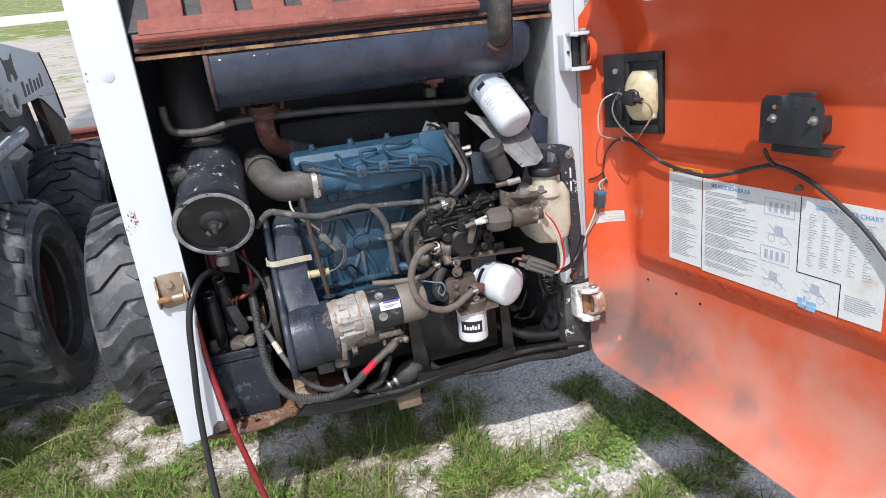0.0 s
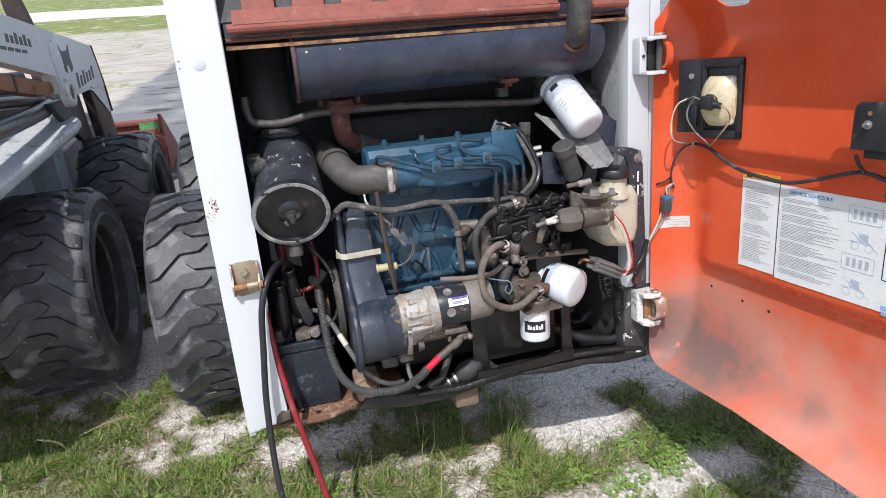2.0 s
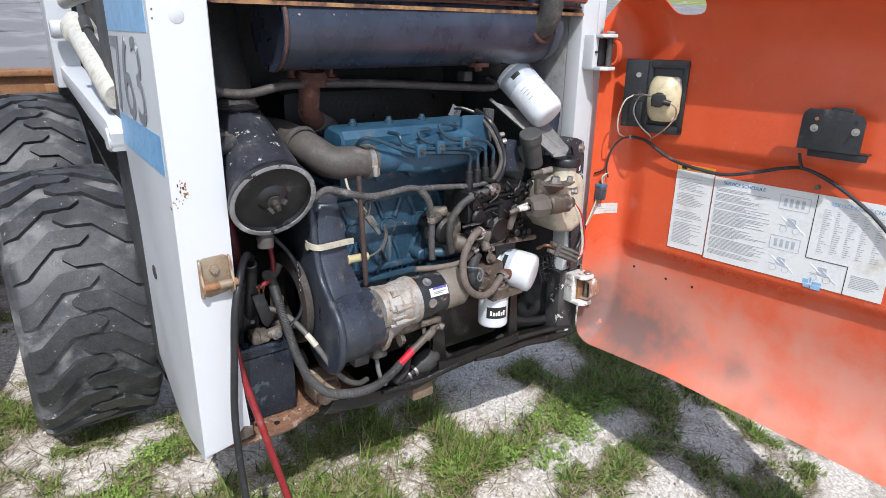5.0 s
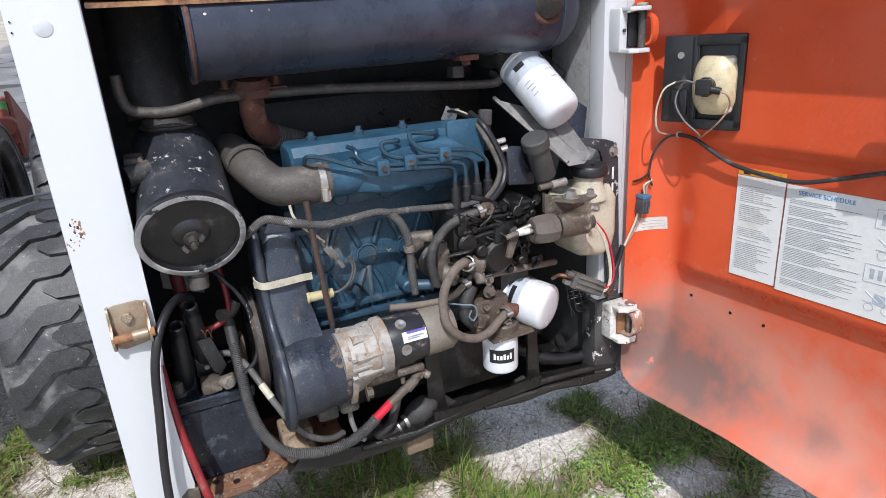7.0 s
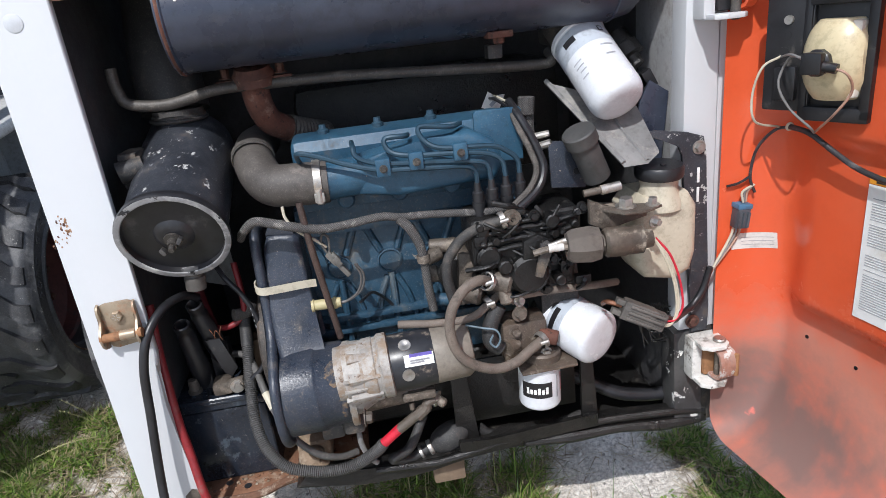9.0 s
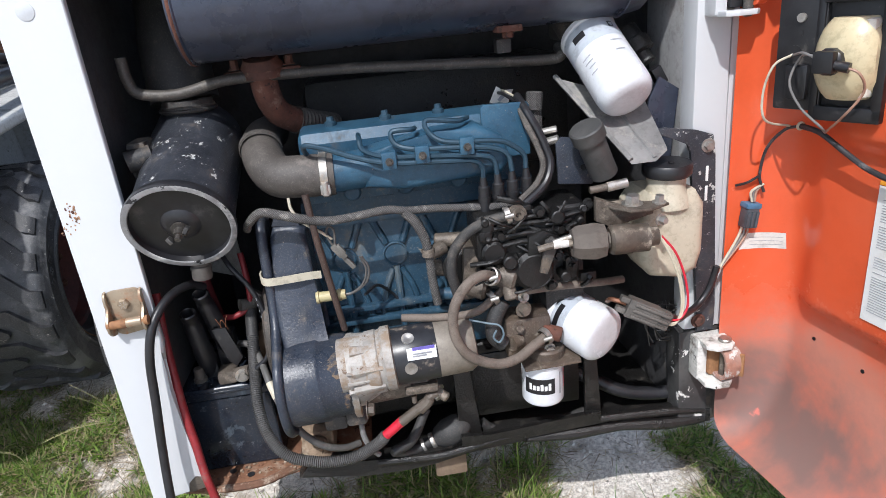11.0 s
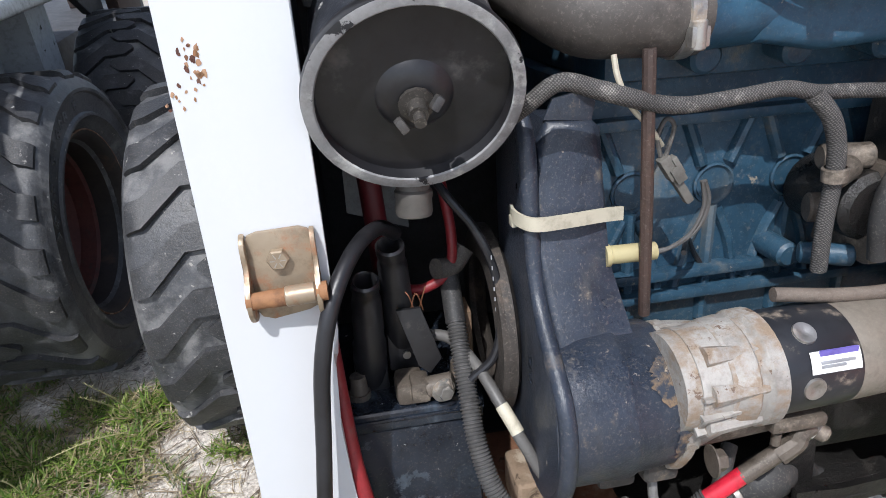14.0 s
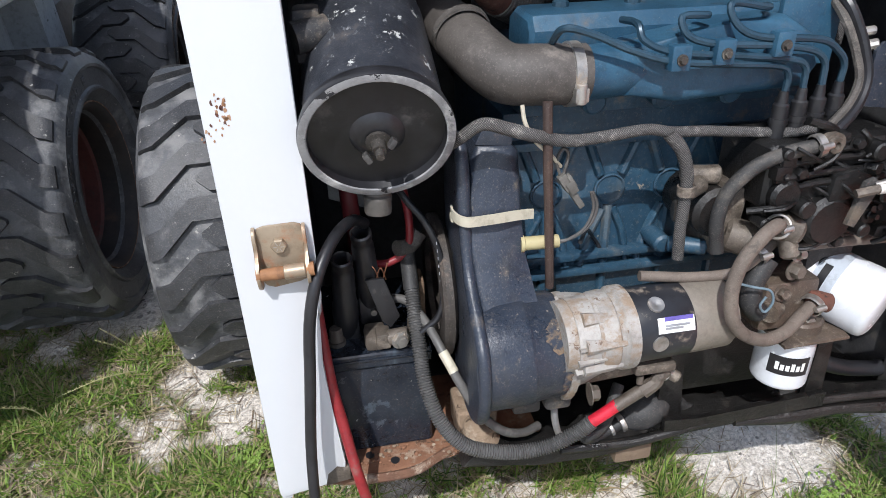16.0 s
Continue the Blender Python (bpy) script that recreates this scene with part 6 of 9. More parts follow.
    for i in range(26):
        x, z = small.uniform(0.098, 0.262), small.uniform(0.602, 0.722)
        y = -0.042 - small.uniform(0.0, 0.012)
        if i % 3 == 0:
            part("pump_union", lathe(B(), (x, y + 0.010, z), (x + small.uniform(-0.2, 0.2), y - 1, z + small.uniform(-0.2, 0.5)), [(0, 0.0055), (0.008, 0.0055), (0.009, 0.0036), (0.016, 0.0034), (0.016, 0)], 8), oil_crust, ip)
        elif i % 3 == 1:
            q = small.uniform(-0.9, 0.9)
            part("pump_link", sweep(B(), [(x - 0.018 * math.cos(q), y, z - 0.018 * math.sin(q)), (x, y - 0.006, z), (x + 0.018 * math.cos(q), y, z + 0.018 * math.sin(q))], 0.0022, 6), oil_crust, ip)
        else:
            part("pump_nut", hexbolt(B(), (x, y + 0.004, z), (0, -1, small.uniform(-0.2, 0.4)), 0.0058, 0.007), oil_crust, ip)
    # governor and gear case at the right
    gov = B()
    box(gov, (0.20, -0.01, 0.50), (0.262, 0.08, 0.625), 0.008)
    part("gear_case", gov, dark_metal, t)
    part("fan_boss", rod(B(), (0.080, 0.08, 0.632), (0.080, 0.0, 0.632), 0.030, bev=0.006), greasy, t)
    part("end_flange", slab(B(), [(0.074, 0.585), (0.100, 0.585), (0.104, 0.665), (0.082, 0.668)], -0.01, 0.06, "y", 0.004), tan_steel, t)
    for z in (0.59, 0.555):
        part("case_hole", rod(B(), (0.225, -0.0095, z), (0.225, -0.0115, z), 0.009), ink_black, t)
    part("starter_gear_bush", rod(B(), (0.085, -0.005, 0.612), (0.112, -0.02, 0.605), 0.020, bev=0.004), tan_steel, t)
    for a, bq, r1 in (((0.045, 0.03, 0.672), (0.085, 0.02, 0.672), 0.011), ((0.040, 0.03, 0.628), (0.080, 0.015, 0.628), 0.013), ((0.04, 0.03, 0.586), (0.078, 0.01, 0.586), 0.010)):
        part("stub_pipe", rod(B(), a, bq, r1, bev=0.002), tan_steel if r1 > 0.0105 else block_blue, t)
    # dipstick tube, sender
    part("dipstick_tube", sweep(B(), [(-0.128, 0.0, 0.775), (-0.124, 0.002, 0.712), (-0.118, 0.008, 0.65), (-0.108, 0.02, 0.552)], 0.0050, 10), dip_brown, t)
    part("sender", lathe(B(), (-0.142, 0.03, 0.607), (-0.095, 0.027, 0.607), [(0, 0), (0, 0.0098), (0.004, 0.0098), (0.005, 0.0080), (0.032, 0.0080), (0.033, 0.0094), (0.037, 0.0094), (0.038, 0.0080), (0.044, 0.0076), (0.044, 0)], 20), yellow_plastic, t, "pale yellow sender unit")
    # oily small parts round the pump
    rnd = random.Random(21)
    for i in range(34):
        x, z = rnd.uniform(0.105, 0.262), rnd.uniform(0.60, 0.735)
        p = V((x, -0.034 - 0.012 * rnd.random(), z))
        if i % 3 == 0:
            part("pump_bolt", hexbolt(B(), p, (rnd.uniform(-0.3, 0.3), -1, rnd.uniform(-0.2, 0.5)), rnd.uniform(0.004, 0.007), rnd.uniform(0.005, 0.010)), oil_crust, ip)
        elif i % 3 == 1:
            d = V((rnd.uniform(-0.03, 0.03), rnd.uniform(-0.008, 0.004), rnd.uniform(-0.012, 0.018)))
            part("pump_pipe", sweep(B(), [p - d, p + V((0, -0.010, 0.004)), p + d], rnd.uniform(0.0025, 0.0050), 8), oil_crust, ip)
        else:
            part("pump_boss", box(B(), p - V((rnd.uniform(0.006, 0.014), 0.006, rnd.uniform(0.004, 0.010))), p + V((rnd.uniform(0.006, 0.014), 0.008, rnd.uniform(0.004, 0.010))), 0.003), oil_crust, ip)
    for i, z in enumerate((0.706, 0.690, 0.676)):
        part("pump_rib", sweep(B(), [(0.105, -0.043, z - 0.004), (0.16, -0.045, z + 0.002 * i), (0.20, -0.044, z), (0.252, -0.041, z + 0.006)], 0.0042, 8), oil_crust, ip)
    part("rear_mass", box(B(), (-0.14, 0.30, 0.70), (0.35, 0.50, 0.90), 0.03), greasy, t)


line_blue = mat("line_blue", (0.022, 0.055, 0.085), (0.035, 0.075, 0.11), 0.38, 0.2, bump=0.05)
build_engine()


def build_belt_cover():
    t = thing("belt_cover", (-0.17, 0.03, 0.40), "dusty navy painted steel drive cover", "cover")
    def lean(bm):
        for v in bm.verts:
            v.co.y += 0.052 * min(1.0, max(0.0, (v.co.z - 0.53) / 0.06)) + 0.14 * max(0.0, v.co.z - 0.59)
        return bm
    col = slab(B(), [(-0.200, 0.53), (-0.2015, 0.655), (-0.197, 0.700), (-0.188, 0.722), (-0.150, 0.720), (-0.142, 0.712), (-0.138, 0.60), (-0.143, 0.545), (-0.12, 0.53)], -0.028, 0.03, "y", 0.011, 4)
    bmesh.ops.triangulate(col, faces=[f for f in col.faces if len(f.verts) > 4])
    part("column", lean(col), navy_cover, t)
    # side pan with a round foot, and the rolled bead along its front
    pan = [(0.012 + 0.078 * math.cos(a), 0.482 + 0.078 * math.sin(a)) for a in [math.radians(d) for d in range(-176, 11, 11)]]
    pan += [(0.098, 0.55), (0.108, 0.62), (0.112, 0.70), (0.100, 0.722), (0.052, 0.724), (0.038, 0.705), (0.031, 0.66), (0.022, 0.61), (0.006, 0.580), (-0.030, 0.550), (-0.058, 0.528)]
    part("side_pan", slab(B(), pan, -0.2135, -0.200, "x", 0.004, 3), navy_cover, t)
    bead = [(-0.206, y, z) for y, z in [(0.030, 0.408), (-0.020, 0.412), (-0.055, 0.442), (-0.066, 0.490), (-0.056, 0.526), (-0.028, 0.551), (0.006, 0.580), (0.022, 0.612), (0.031, 0.66), (0.037, 0.700), (0.050, 0.722), (0.075, 0.724)]]
    part("bead", sweep(B(), bead, 0.0074, 14, steps=8), navy_cover, t)
    lower = B()
    lathe(lower, (-0.204, 0.000, 0.486), (-0.10, -0.006, 0.492), [(0.0, 0.0), (0.0, 0.062), (0.006, 0.067), (0.056, 0.067), (0.060, 0.0655), (0.062, 0.0640), (0.094, 0.0615), (0.100, 0.058), (0.102, 0.05), (0.102, 0)], 44)
    h = part("gear_housing", lower, navy_cover, t, "navy housing streaked with dried mud")
    # dried mud caught along the housing's joint
    for k, (d0, d1, a0, a1, m) in enumerate(((0.070, 0.093, 0.5, 1.15, mud_navy), (0.086, 0.095, 1.15, 2.0, mud_navy))):
        strip, rag = B(), random.Random(70 + k)
        rows = []
        for i in range(25):
            q = a0 + (a1 - a0) * i / 24
            fade = math.sin(math.pi * i / 24) ** 0.5
            mid, half = (d0 + d1) / 2 + rag.uniform(-0.002, 0.002), (d1 - d0) / 2 * fade * rag.uniform(0.75, 1.1) + 0.0005
            row = []
            for d in (mid - half, mid, mid + half):
                r = 0.0674 if d < 0.060 else 0.0646 - 0.078 * (d - 0.062)
                row.append(strip.verts.new((-0.204 + d, -0.0577 * d - r * math.sin(q), 0.486 + 0.0577 * d + r * math.cos(q))))
            rows.append(row)
        for p, q in zip(rows, rows[1:]):
            for j in range(2):
                strip.faces.new((p[j], p[j + 1], q[j + 1], q[j]))
        part("dried_mud", strip, m, h)
    part("shroud_ring", lathe(B(), (-0.232, 0.112, 0.520), (-0.2, 0.112, 0.520), [(0.0, 0.060), (0.0, 0.088), (0.004, 0.092), (0.012, 0.092), (0.014, 0.086), (0.018, 0.080), (0.018, 0.060)], 48), ring_brown, t, "dusty brown rim of the drive housing")
    part("foot", box(B(), (-0.160, -0.020, 0.400), (-0.125, 0.03, 0.425), 0.006), dark_metal, t)
    st = thing("strap", (-0.17, 0.03, 0.645), "pale yellowed plastic strap round the drive cover", "strap")
    band = B()
    loop = [(-0.2160, 0.046), (-0.2165, 0.034), (-0.212, 0.0205), (-0.2025, 0.0155), (-0.180, 0.0185), (-0.150, 0.0240), (-0.137, 0.0265), (-0.129, 0.0280)]
    loop = [tuple(p)[:2] for p in spline([(x, y, 0) for x, y in loop], 5)]
    rim2 = []
    for i, (x, y) in enumerate(loop):
        z = 0.6450 - 0.0065 * i / len(loop)
        d = V(loop[min(i + 1, len(loop) - 1)]) - V(loop[max(i - 1, 0)])
        nn = V((d.y, -d.x)).normalized() * 0.0022
        rim2.append([band.verts.new(q) for q in ((x, y, z), (x + nn.x, y + nn.y, z), (x + nn.x, y + nn.y, z + 0.0115), (x, y, z + 0.0115))])
    for p, q in zip(rim2, rim2[1:]):
        for j in range(4):
            band.faces.new((p[j], p[(j + 1) % 4], q[(j + 1) % 4], q[j]))
    band.faces.new(rim2[0])
    band.faces.new(list(reversed(rim2[-1])))
    part("band", band, strap_white, st)
    part("tail", box(B(), (-0.2195, 0.036, 0.639), (-0.214, 0.047, 0.6485), 0.002), strap_white, st)
    m = slab(B(), [(-0.190, 0.722), (-0.150, 0.718), (-0.147, 0.733), (-0.160, 0.742), (-0.182, 0.738)], 0.046, 0.050, "y", 0.001)
    part("tab", m, navy_cover, t)


build_belt_cover()


def build_starter():
    t = thing("starter_motor", (-0.01, -0.035, 0.46), "starter motor with cast aluminium nose and black body", "starter motor")
    a, b = V((-0.118, -0.036, 0.521)), V((0.083, -0.036, 0.529))
    nose = B()
    lathe(nose, a, b, [(0, 0), (0, 0.040), (0.018, 0.041), (0.020, 0.039), (0.034, 0.039), (0.036, 0.043), (0.062, 0.044), (0.066, 0.0475), (0.078, 0.0475), (0.080, 0.043), (0.080, 0)], 40)
    for ang in (-2.7, -2.05, -1.3, -0.6):
        p0 = a + V((0.018, 0.041 * math.sin(ang), 0.041 * math.cos(ang)))
        part("nose_rib", rod(B(), p0, p0 + V((0.045, 0, 0)), 0.0085, 0.005, 8), cast_alu, t)
    lobes = []
    rag = random.Random(41)
    for i in range(40):
        q = math.radians(9 * i)
        w = 0.0585 + rag.uniform(-0.0012, 0.0012) + 0.010 * max(0.0, math.cos(q - math.radians(246))) ** 9 + 0.003 * max(0.0, math.cos(q - math.radians(100))) ** 7
        lobes.append((-0.006 + w * math.cos(q), 0.4915 + w * math.sin(q)))
    part("nose_flange", slab(B(), lobes, -0.1075, -0.097, "x", 0.003, 2), cast_alu, t)
    part("nose_neck", sweep(B(), [(-0.100, -0.010, 0.497), (-0.088, -0.020, 0.507), (-0.074, -0.032, 0.518), (-0.060, -0.036, 0.523)], [0.0555, 0.0520, 0.0455, 0.0425], 28), cast_alu, t)
    for q in (168, 190, 214, 238, 262):
        d = V((0, math.cos(math.radians(q)), math.sin(math.radians(q))))
        fin = B()
        p0, p1 = V((-0.108, -0.036, 0.521)) + d * 0.036, V((-0.052, -0.036, 0.523)) + d * 0.036
        vs = [fin.verts.new(v) for v in (p0, p0 + d * 0.011, p0 + d * 0.009 + V((0.02, 0, 0)), p1 + d * 0.006, p1)]
        side = d.cross(V((1, 0, 0))) * 0.0028
        back = [fin.verts.new(v.co + side) for v in vs]
        fin.faces.new(vs)
        fin.faces.new(list(reversed(back)))
        for k in range(5):
            fin.faces.new((vs[k], back[k], back[(k + 1) % 5], vs[(k + 1) % 5]))
        part("nose_fin", fin, cast_alu, t)
    part("nose_shoulder", lathe(B(), (-0.106, -0.036, 0.5215), (0.0, -0.036, 0.5255), [(0.0, 0), (0.0, 0.0420), (0.006, 0.0420), (0.010, 0.0415), (0.026, 0.0425), (0.030, 0.0445), (0.044, 0.0455), (0.046, 0.0440), (0.046, 0)], 32), cast_alu, t)
    part("nose_casting", nose, cast_alu, t, "dusty cast aluminium nose")
    part("body", lathe(B(), a, b, [(0.078, 0), (0.078, 0.0415), (0.081, 0.0425), (0.142, 0.0425), (0.144, 0.0415), (0.144, 0)], 44), starter_black, t)
    part("end_cap", lathe(B(), a, b, [(0.143, 0), (0.143, 0.0422), (0.190, 0.0415), (0.198, 0.036), (0.200, 0.03), (0.200, 0)], 44), cap_tan, t, "tan steel end cap")
    for x, ang in ((-0.0165, 0.0), (-0.016, 1.05)):
        d = V((0, -math.cos(ang + 0.0), math.sin(ang + 0.0)))
        c = V((x, -0.036, 0.525)) + d * 0.0425
        part("pole_screw", lathe(B(), c, c + d, [(-0.001, 0.0095), (0.0012, 0.009), (0.0012, 0.006), (0.0002, 0.003), (0, 0)], 18), steel, t)
    lab = B()
    for i in range(5):
        a0, a1 = 0.26 + 0.08 * i, 0.26 + 0.08 * (i + 1)
        vs = [lab.verts.new((x, -0.036 - 0.0430 * math.cos(q), 0.5262 + 0.0430 * math.sin(q))) for q in (a0, a1) for x in (-0.020, 0.022)]
        lab.faces.new((vs[0], vs[1], vs[3], vs[2]))
    bmesh.ops.remove_doubles(lab, verts=lab.verts, dist=0.0001)
    lb = part("label", lab, decal_white, t, "small white and purple maker's label")
    for x0, w, q, h in ((-0.012, 0.032, 0.60, 0.006), (-0.012, 0.028, 0.45, 0.002), (-0.012, 0.020, 0.38, 0.002)):
        z, y = 0.5262 + 0.0433 * math.sin(q), -0.036 - 0.0433 * math.cos(q)
        part("print_bar", box(B(), (x0, y - 0.0006, z - h / 2), (x0 + w, y + 0.001, z + h / 2), 0), purple_ink if h > 0.003 else ink_grey, lb)
    sol = B()
    rod(sol, (-0.095, -0.028, 0.470), (0.010, -0.026, 0.474), 0.022, bev=0.004)
    box(sol, (-0.070, -0.052, 0.474), (-0.020, -0.02, 0.492), 0.004)
    box(sol, (-0.030, -0.060, 0.468), (0.020, -0.03, 0.480), 0.004)
    s = part("solenoid", sol, tan_steel, t, "dusty solenoid")
    part("terminal_stud", rod(B(), (0.012, -0.034, 0.458), (0.032, -0.050, 0.448), 0.0075, bev=0.002), tan_steel, s)
    part("terminal_nut", hexbolt(B(), (0.016, -0.040, 0.456), (0.5, -0.7, -0.4), 0.010, 0.010), steel, s)
    part("drain_screw", rod(B(), (-0.018, -0.05, 0.462), (-0.018, -0.05, 0.45), 0.004), tan_steel, s)
    part("nose_bolt", hexbolt(B(), (-0.088, -0.068, 0.462), (1, -0.1, 0), 0.009, 0.010), tan_steel, t)
    part("lower_bracket", box(B(), (-0.125, -0.035, 0.412), (-0.092, 0.01, 0.448), 0.008, 3), dark_metal, t)


starter_black = mat("starter_black", (0.018, 0.019, 0.023), (0.030, 0.031, 0.036), 0.36, bump=0.05, dirt=((0.34, 0.28, 0.22), 0.17, 24))
purple_ink = mat("purple_ink", (0.16, 0.13, 0.48), (0.2, 0.16, 0.52), 0.4, bump=0)
build_starter()

# ---- battery ----


def build_battery():
    t = thing("battery", (-0.33, 0.13, 0.302), "dark plastic starter battery on the rusty plate", "battery")
    case = box(B(), (-0.400, 0.062, 0.303), (-0.248, 0.24, 0.440), 0.006, 3)
    part("case", case, battery_black, t)
    lid = box(B(), (-0.403, 0.058, 0.440), (-0.244, 0.243, 0.462), 0.005, 3)
    l = part("lid", lid, battery_black, t)
    part("lid_ledge", box(B(), (-0.402, 0.056, 0.452), (-0.245, 0.062, 0.4555), 0.001), battery_black, l)
    part("vent_cover", box(B(), (-0.300, 0.075, 0.461), (-0.250, 0.16, 0.472), 0.004), battery_black, l)
    for x in (-0.36, -0.262):
        part("terminal_post", lathe(B(), (x, 0.09, 0.462), (x, 0.09, 0.5), [(0, 0.011), (0.006, 0.011), (0.006, 0.009), (0.024, 0.0075), (0.024, 0)], 16), tan_steel, l)
    return t


build_battery()

# ---- filters ----


def canister(bm, a, b, r, dome=0.012, neck=0.006):
    L = (V(b) - V(a)).length
    return lathe(bm, a, b, [(0, 0), (0, r * 0.9), (0.0, r * 1.02), (neck, r * 1.02), (neck + 0.002, r * 0.975), (L - dome * 1.3, r * 0.975), (L - dome * 0.95, r * 0.965), (L - dome * 0.6, r * 0.925), (L - dome * 0.32, r * 0.85), (L - dome * 0.14, r * 0.74), (L - dome * 0.04, r * 0.52), (L, r * 0.25), (L, 0)], 48)


def wrap_strip(a, b, r, d0, d1, ang0, ang1, lift=0.0004, n=10):
    """A printed strip lying on a round body: from d0 to d1 along it, ang0 to ang1 round it."""
    m, _ = aim(a, b)
    bm = B()
    rows = []
    for i in range(n + 1):
        q = ang0 + (ang1 - ang0) * i / n
        rows.append([bm.verts.new(m @ V(((r + lift) * math.cos(q), (r + lift) * math.sin(q), d))) for d in (d0, d1)])
    for p, q in zip(rows, rows[1:]):
        bm.faces.new((p[0], q[0], q[1], p[1]))
    return bm


def facing(a, b, to=(0, -1, 0.35)):
    """Angle round the body from a to b that faces the given way."""
    m, _ = aim(a, b)
    w = m.to_3x3().inverted() @ V(to)
    return math.atan2(w.y, w.x)


def build_hydraulic_filter():
    a, b = V((0.303, 0.078, 0.938)), V((0.3265, -0.0235, 0.8515))
    t = thing("hydraulic_filter", tuple(b + V((0, 0.02, -0.05))), "large white spin-on filter with a grey printed band", "filter", "spin-on filters")
    r = 0.0405
    part("can", canister(B(), a, b, r, 0.018), filter_white, t)
    part("grey_band", wrap_strip(a, b, r * 0.975, 0.010, 0.046, 0, 6.2832, 0.0003, 48), print_grey, t, "grey printed band")
    f = facing(a, b)
    part("lettering_bar", wrap_strip(a, b, r * 0.975, 0.021, 0.031, f + 0.55, f + 1.05, 0.0007), ink_black, t)
    part("emblem", wrap_strip(a, b, r * 0.975, 0.021, 0.031, f - 0.56, f - 0.34, 0.0007), ink_black, t)
    part("emblem_eye", wrap_strip(a, b, r * 0.975, 0.0230, 0.0290, f - 0.52, f - 0.38, 0.0010), print_grey, t)
    for d, s, e in ((0.056, -0.55, -0.05), (0.074, -0.40, -0.05), (0.060, 0.75, 1.15), (0.068, 0.75, 1.15), (0.076, 0.75, 1.05), (0.086, 0.80, 1.1)):
        part("print_bar", wrap_strip(a, b, r * 0.975, d, d + 0.0022, f + s, f + e, 0.0007), ink_grey, t)
    head = B()
    ax = (b - a).normalized()
    rod(head, a - ax * 0.05, a - ax * 0.001, 0.036, bev=0.006)
    box(head, (0.27, 0.10, 0.93), (0.35, 0.17, 0.99), 0.01)
    part("filter_head", head, dark_metal, t)


build_hydraulic_filter()


def build_fuel_side_filter():
    b, a = V((0.2765, -0.058, 0.5135)), V((0.2360, 0.014, 0.5260))
    t = thing("oil_filter", (0.26, -0.01, 0.46), "white spin-on oil filter pointing outwards", "filter", "spin-on filters")
    r = 0.0445
    part("can", canister(B(), a, b, r, 0.010), filter_white, t)
    f = facing(a, b, (-0.4, -0.5, 0.8))
    part("grey_band", wrap_strip(a, b, r * 0.975, 0.005, 0.034, 0, 6.2832, 0.0003, 48), print_grey, t, "grey printed band")
    part("lettering_bar", wrap_strip(a, b, r * 0.975, 0.014, 0.023, f + 0.0, f + 0.9, 0.0007), ink_black, t)
    ax = (b - a).normalized()
    part("filter_head", rod(B(), a - ax * 0.04, a - ax * 0.001, 0.036, bev=0.006), dark_metal, t)


build_fuel_side_filter()


def build_fuel_filter():
    a, b = V((0.186, -0.026, 0.479)), V((0.184, -0.028, 0.405))
    t = thing("fuel_filter", (0.19, -0.027, 0.388), "small white fuel filter with a black printed panel", "filter", "spin-on filters")
    r = 0.0335
    part("can", canister(B(), a, b, r, 0.007), filter_white, t)
    f = facing(a, b, (-0.3, -1, 0.0))
    for s, e, d0, d1, m in ((-0.62, 0.86, 0.022, 0.048, ink_black), (-0.98, -0.88, 0.014, 0.052, ink_grey), (-1.30, -1.22, 0.014, 0.046, red_tape), (-1.5, -1.44, 0.018, 0.042, red_tape)):
        part("label_panel", wrap_strip(a, b, r * 0.975, d0, d1, f + s, f + e, 0.0005), m, t)
    for i, tall in enumerate((0.012, 0.008, 0.011, 0.008, 0.008, 0.011)):
        part("lettering_bar", wrap_strip(a, b, r * 0.975, 0.041 - tall, 0.041, f - 0.42 + 0.18 * i, f - 0.29 + 0.18 * i, 0.0009), decal_white, t)
    hd = B()
    box(hd, (0.130, -0.040, 0.490), (0.200, 0.01, 0.556), 0.008)
    rod(hd, (0.192, -0.026, 0.477), (0.192, -0.026, 0.50), 0.029, bev=0.003)
    rod(hd, (0.135, -0.045, 0.52), (0.150, -0.035, 0.52), 0.012)
    h = part("filter_head", hd, fuel_head_mat, t, "oily cast filter head")
    part("shield_plate", slab(B(), [(0.150, -0.066), (0.236, -0.064), (0.244, -0.02), (0.222, 0.02), (0.150, 0.02)], 0.481, 0.485, "z", 0.001), fuel_head_mat, h)
    part("bleed_screw", hexbolt(B(), (0.150, -0.040, 0.543), (0, -1, 0.2), 0.007, 0.008), fuel_head_mat, h)
    part("banjo_fitting", rod(B(), (0.186, -0.036, 0.530), (0.212, -0.048, 0.524), 0.0115, bev=0.002), rust_metal, h)
    for z in (0.520, 0.50):
        part("bolt", hexbolt(B(), (0.195, -0.04, z), (0, -1, 0), 0.006, 0.006), steel, h)


fuel_head_mat = mat("fuel_head", (0.13, 0.095, 0.070), (0.075, 0.06, 0.05), 0.45, 0.2, bump=0.4, dirt=((0.30, 0.26, 0.21), 0.3, 30), dust=0.3)
build_fuel_filter()


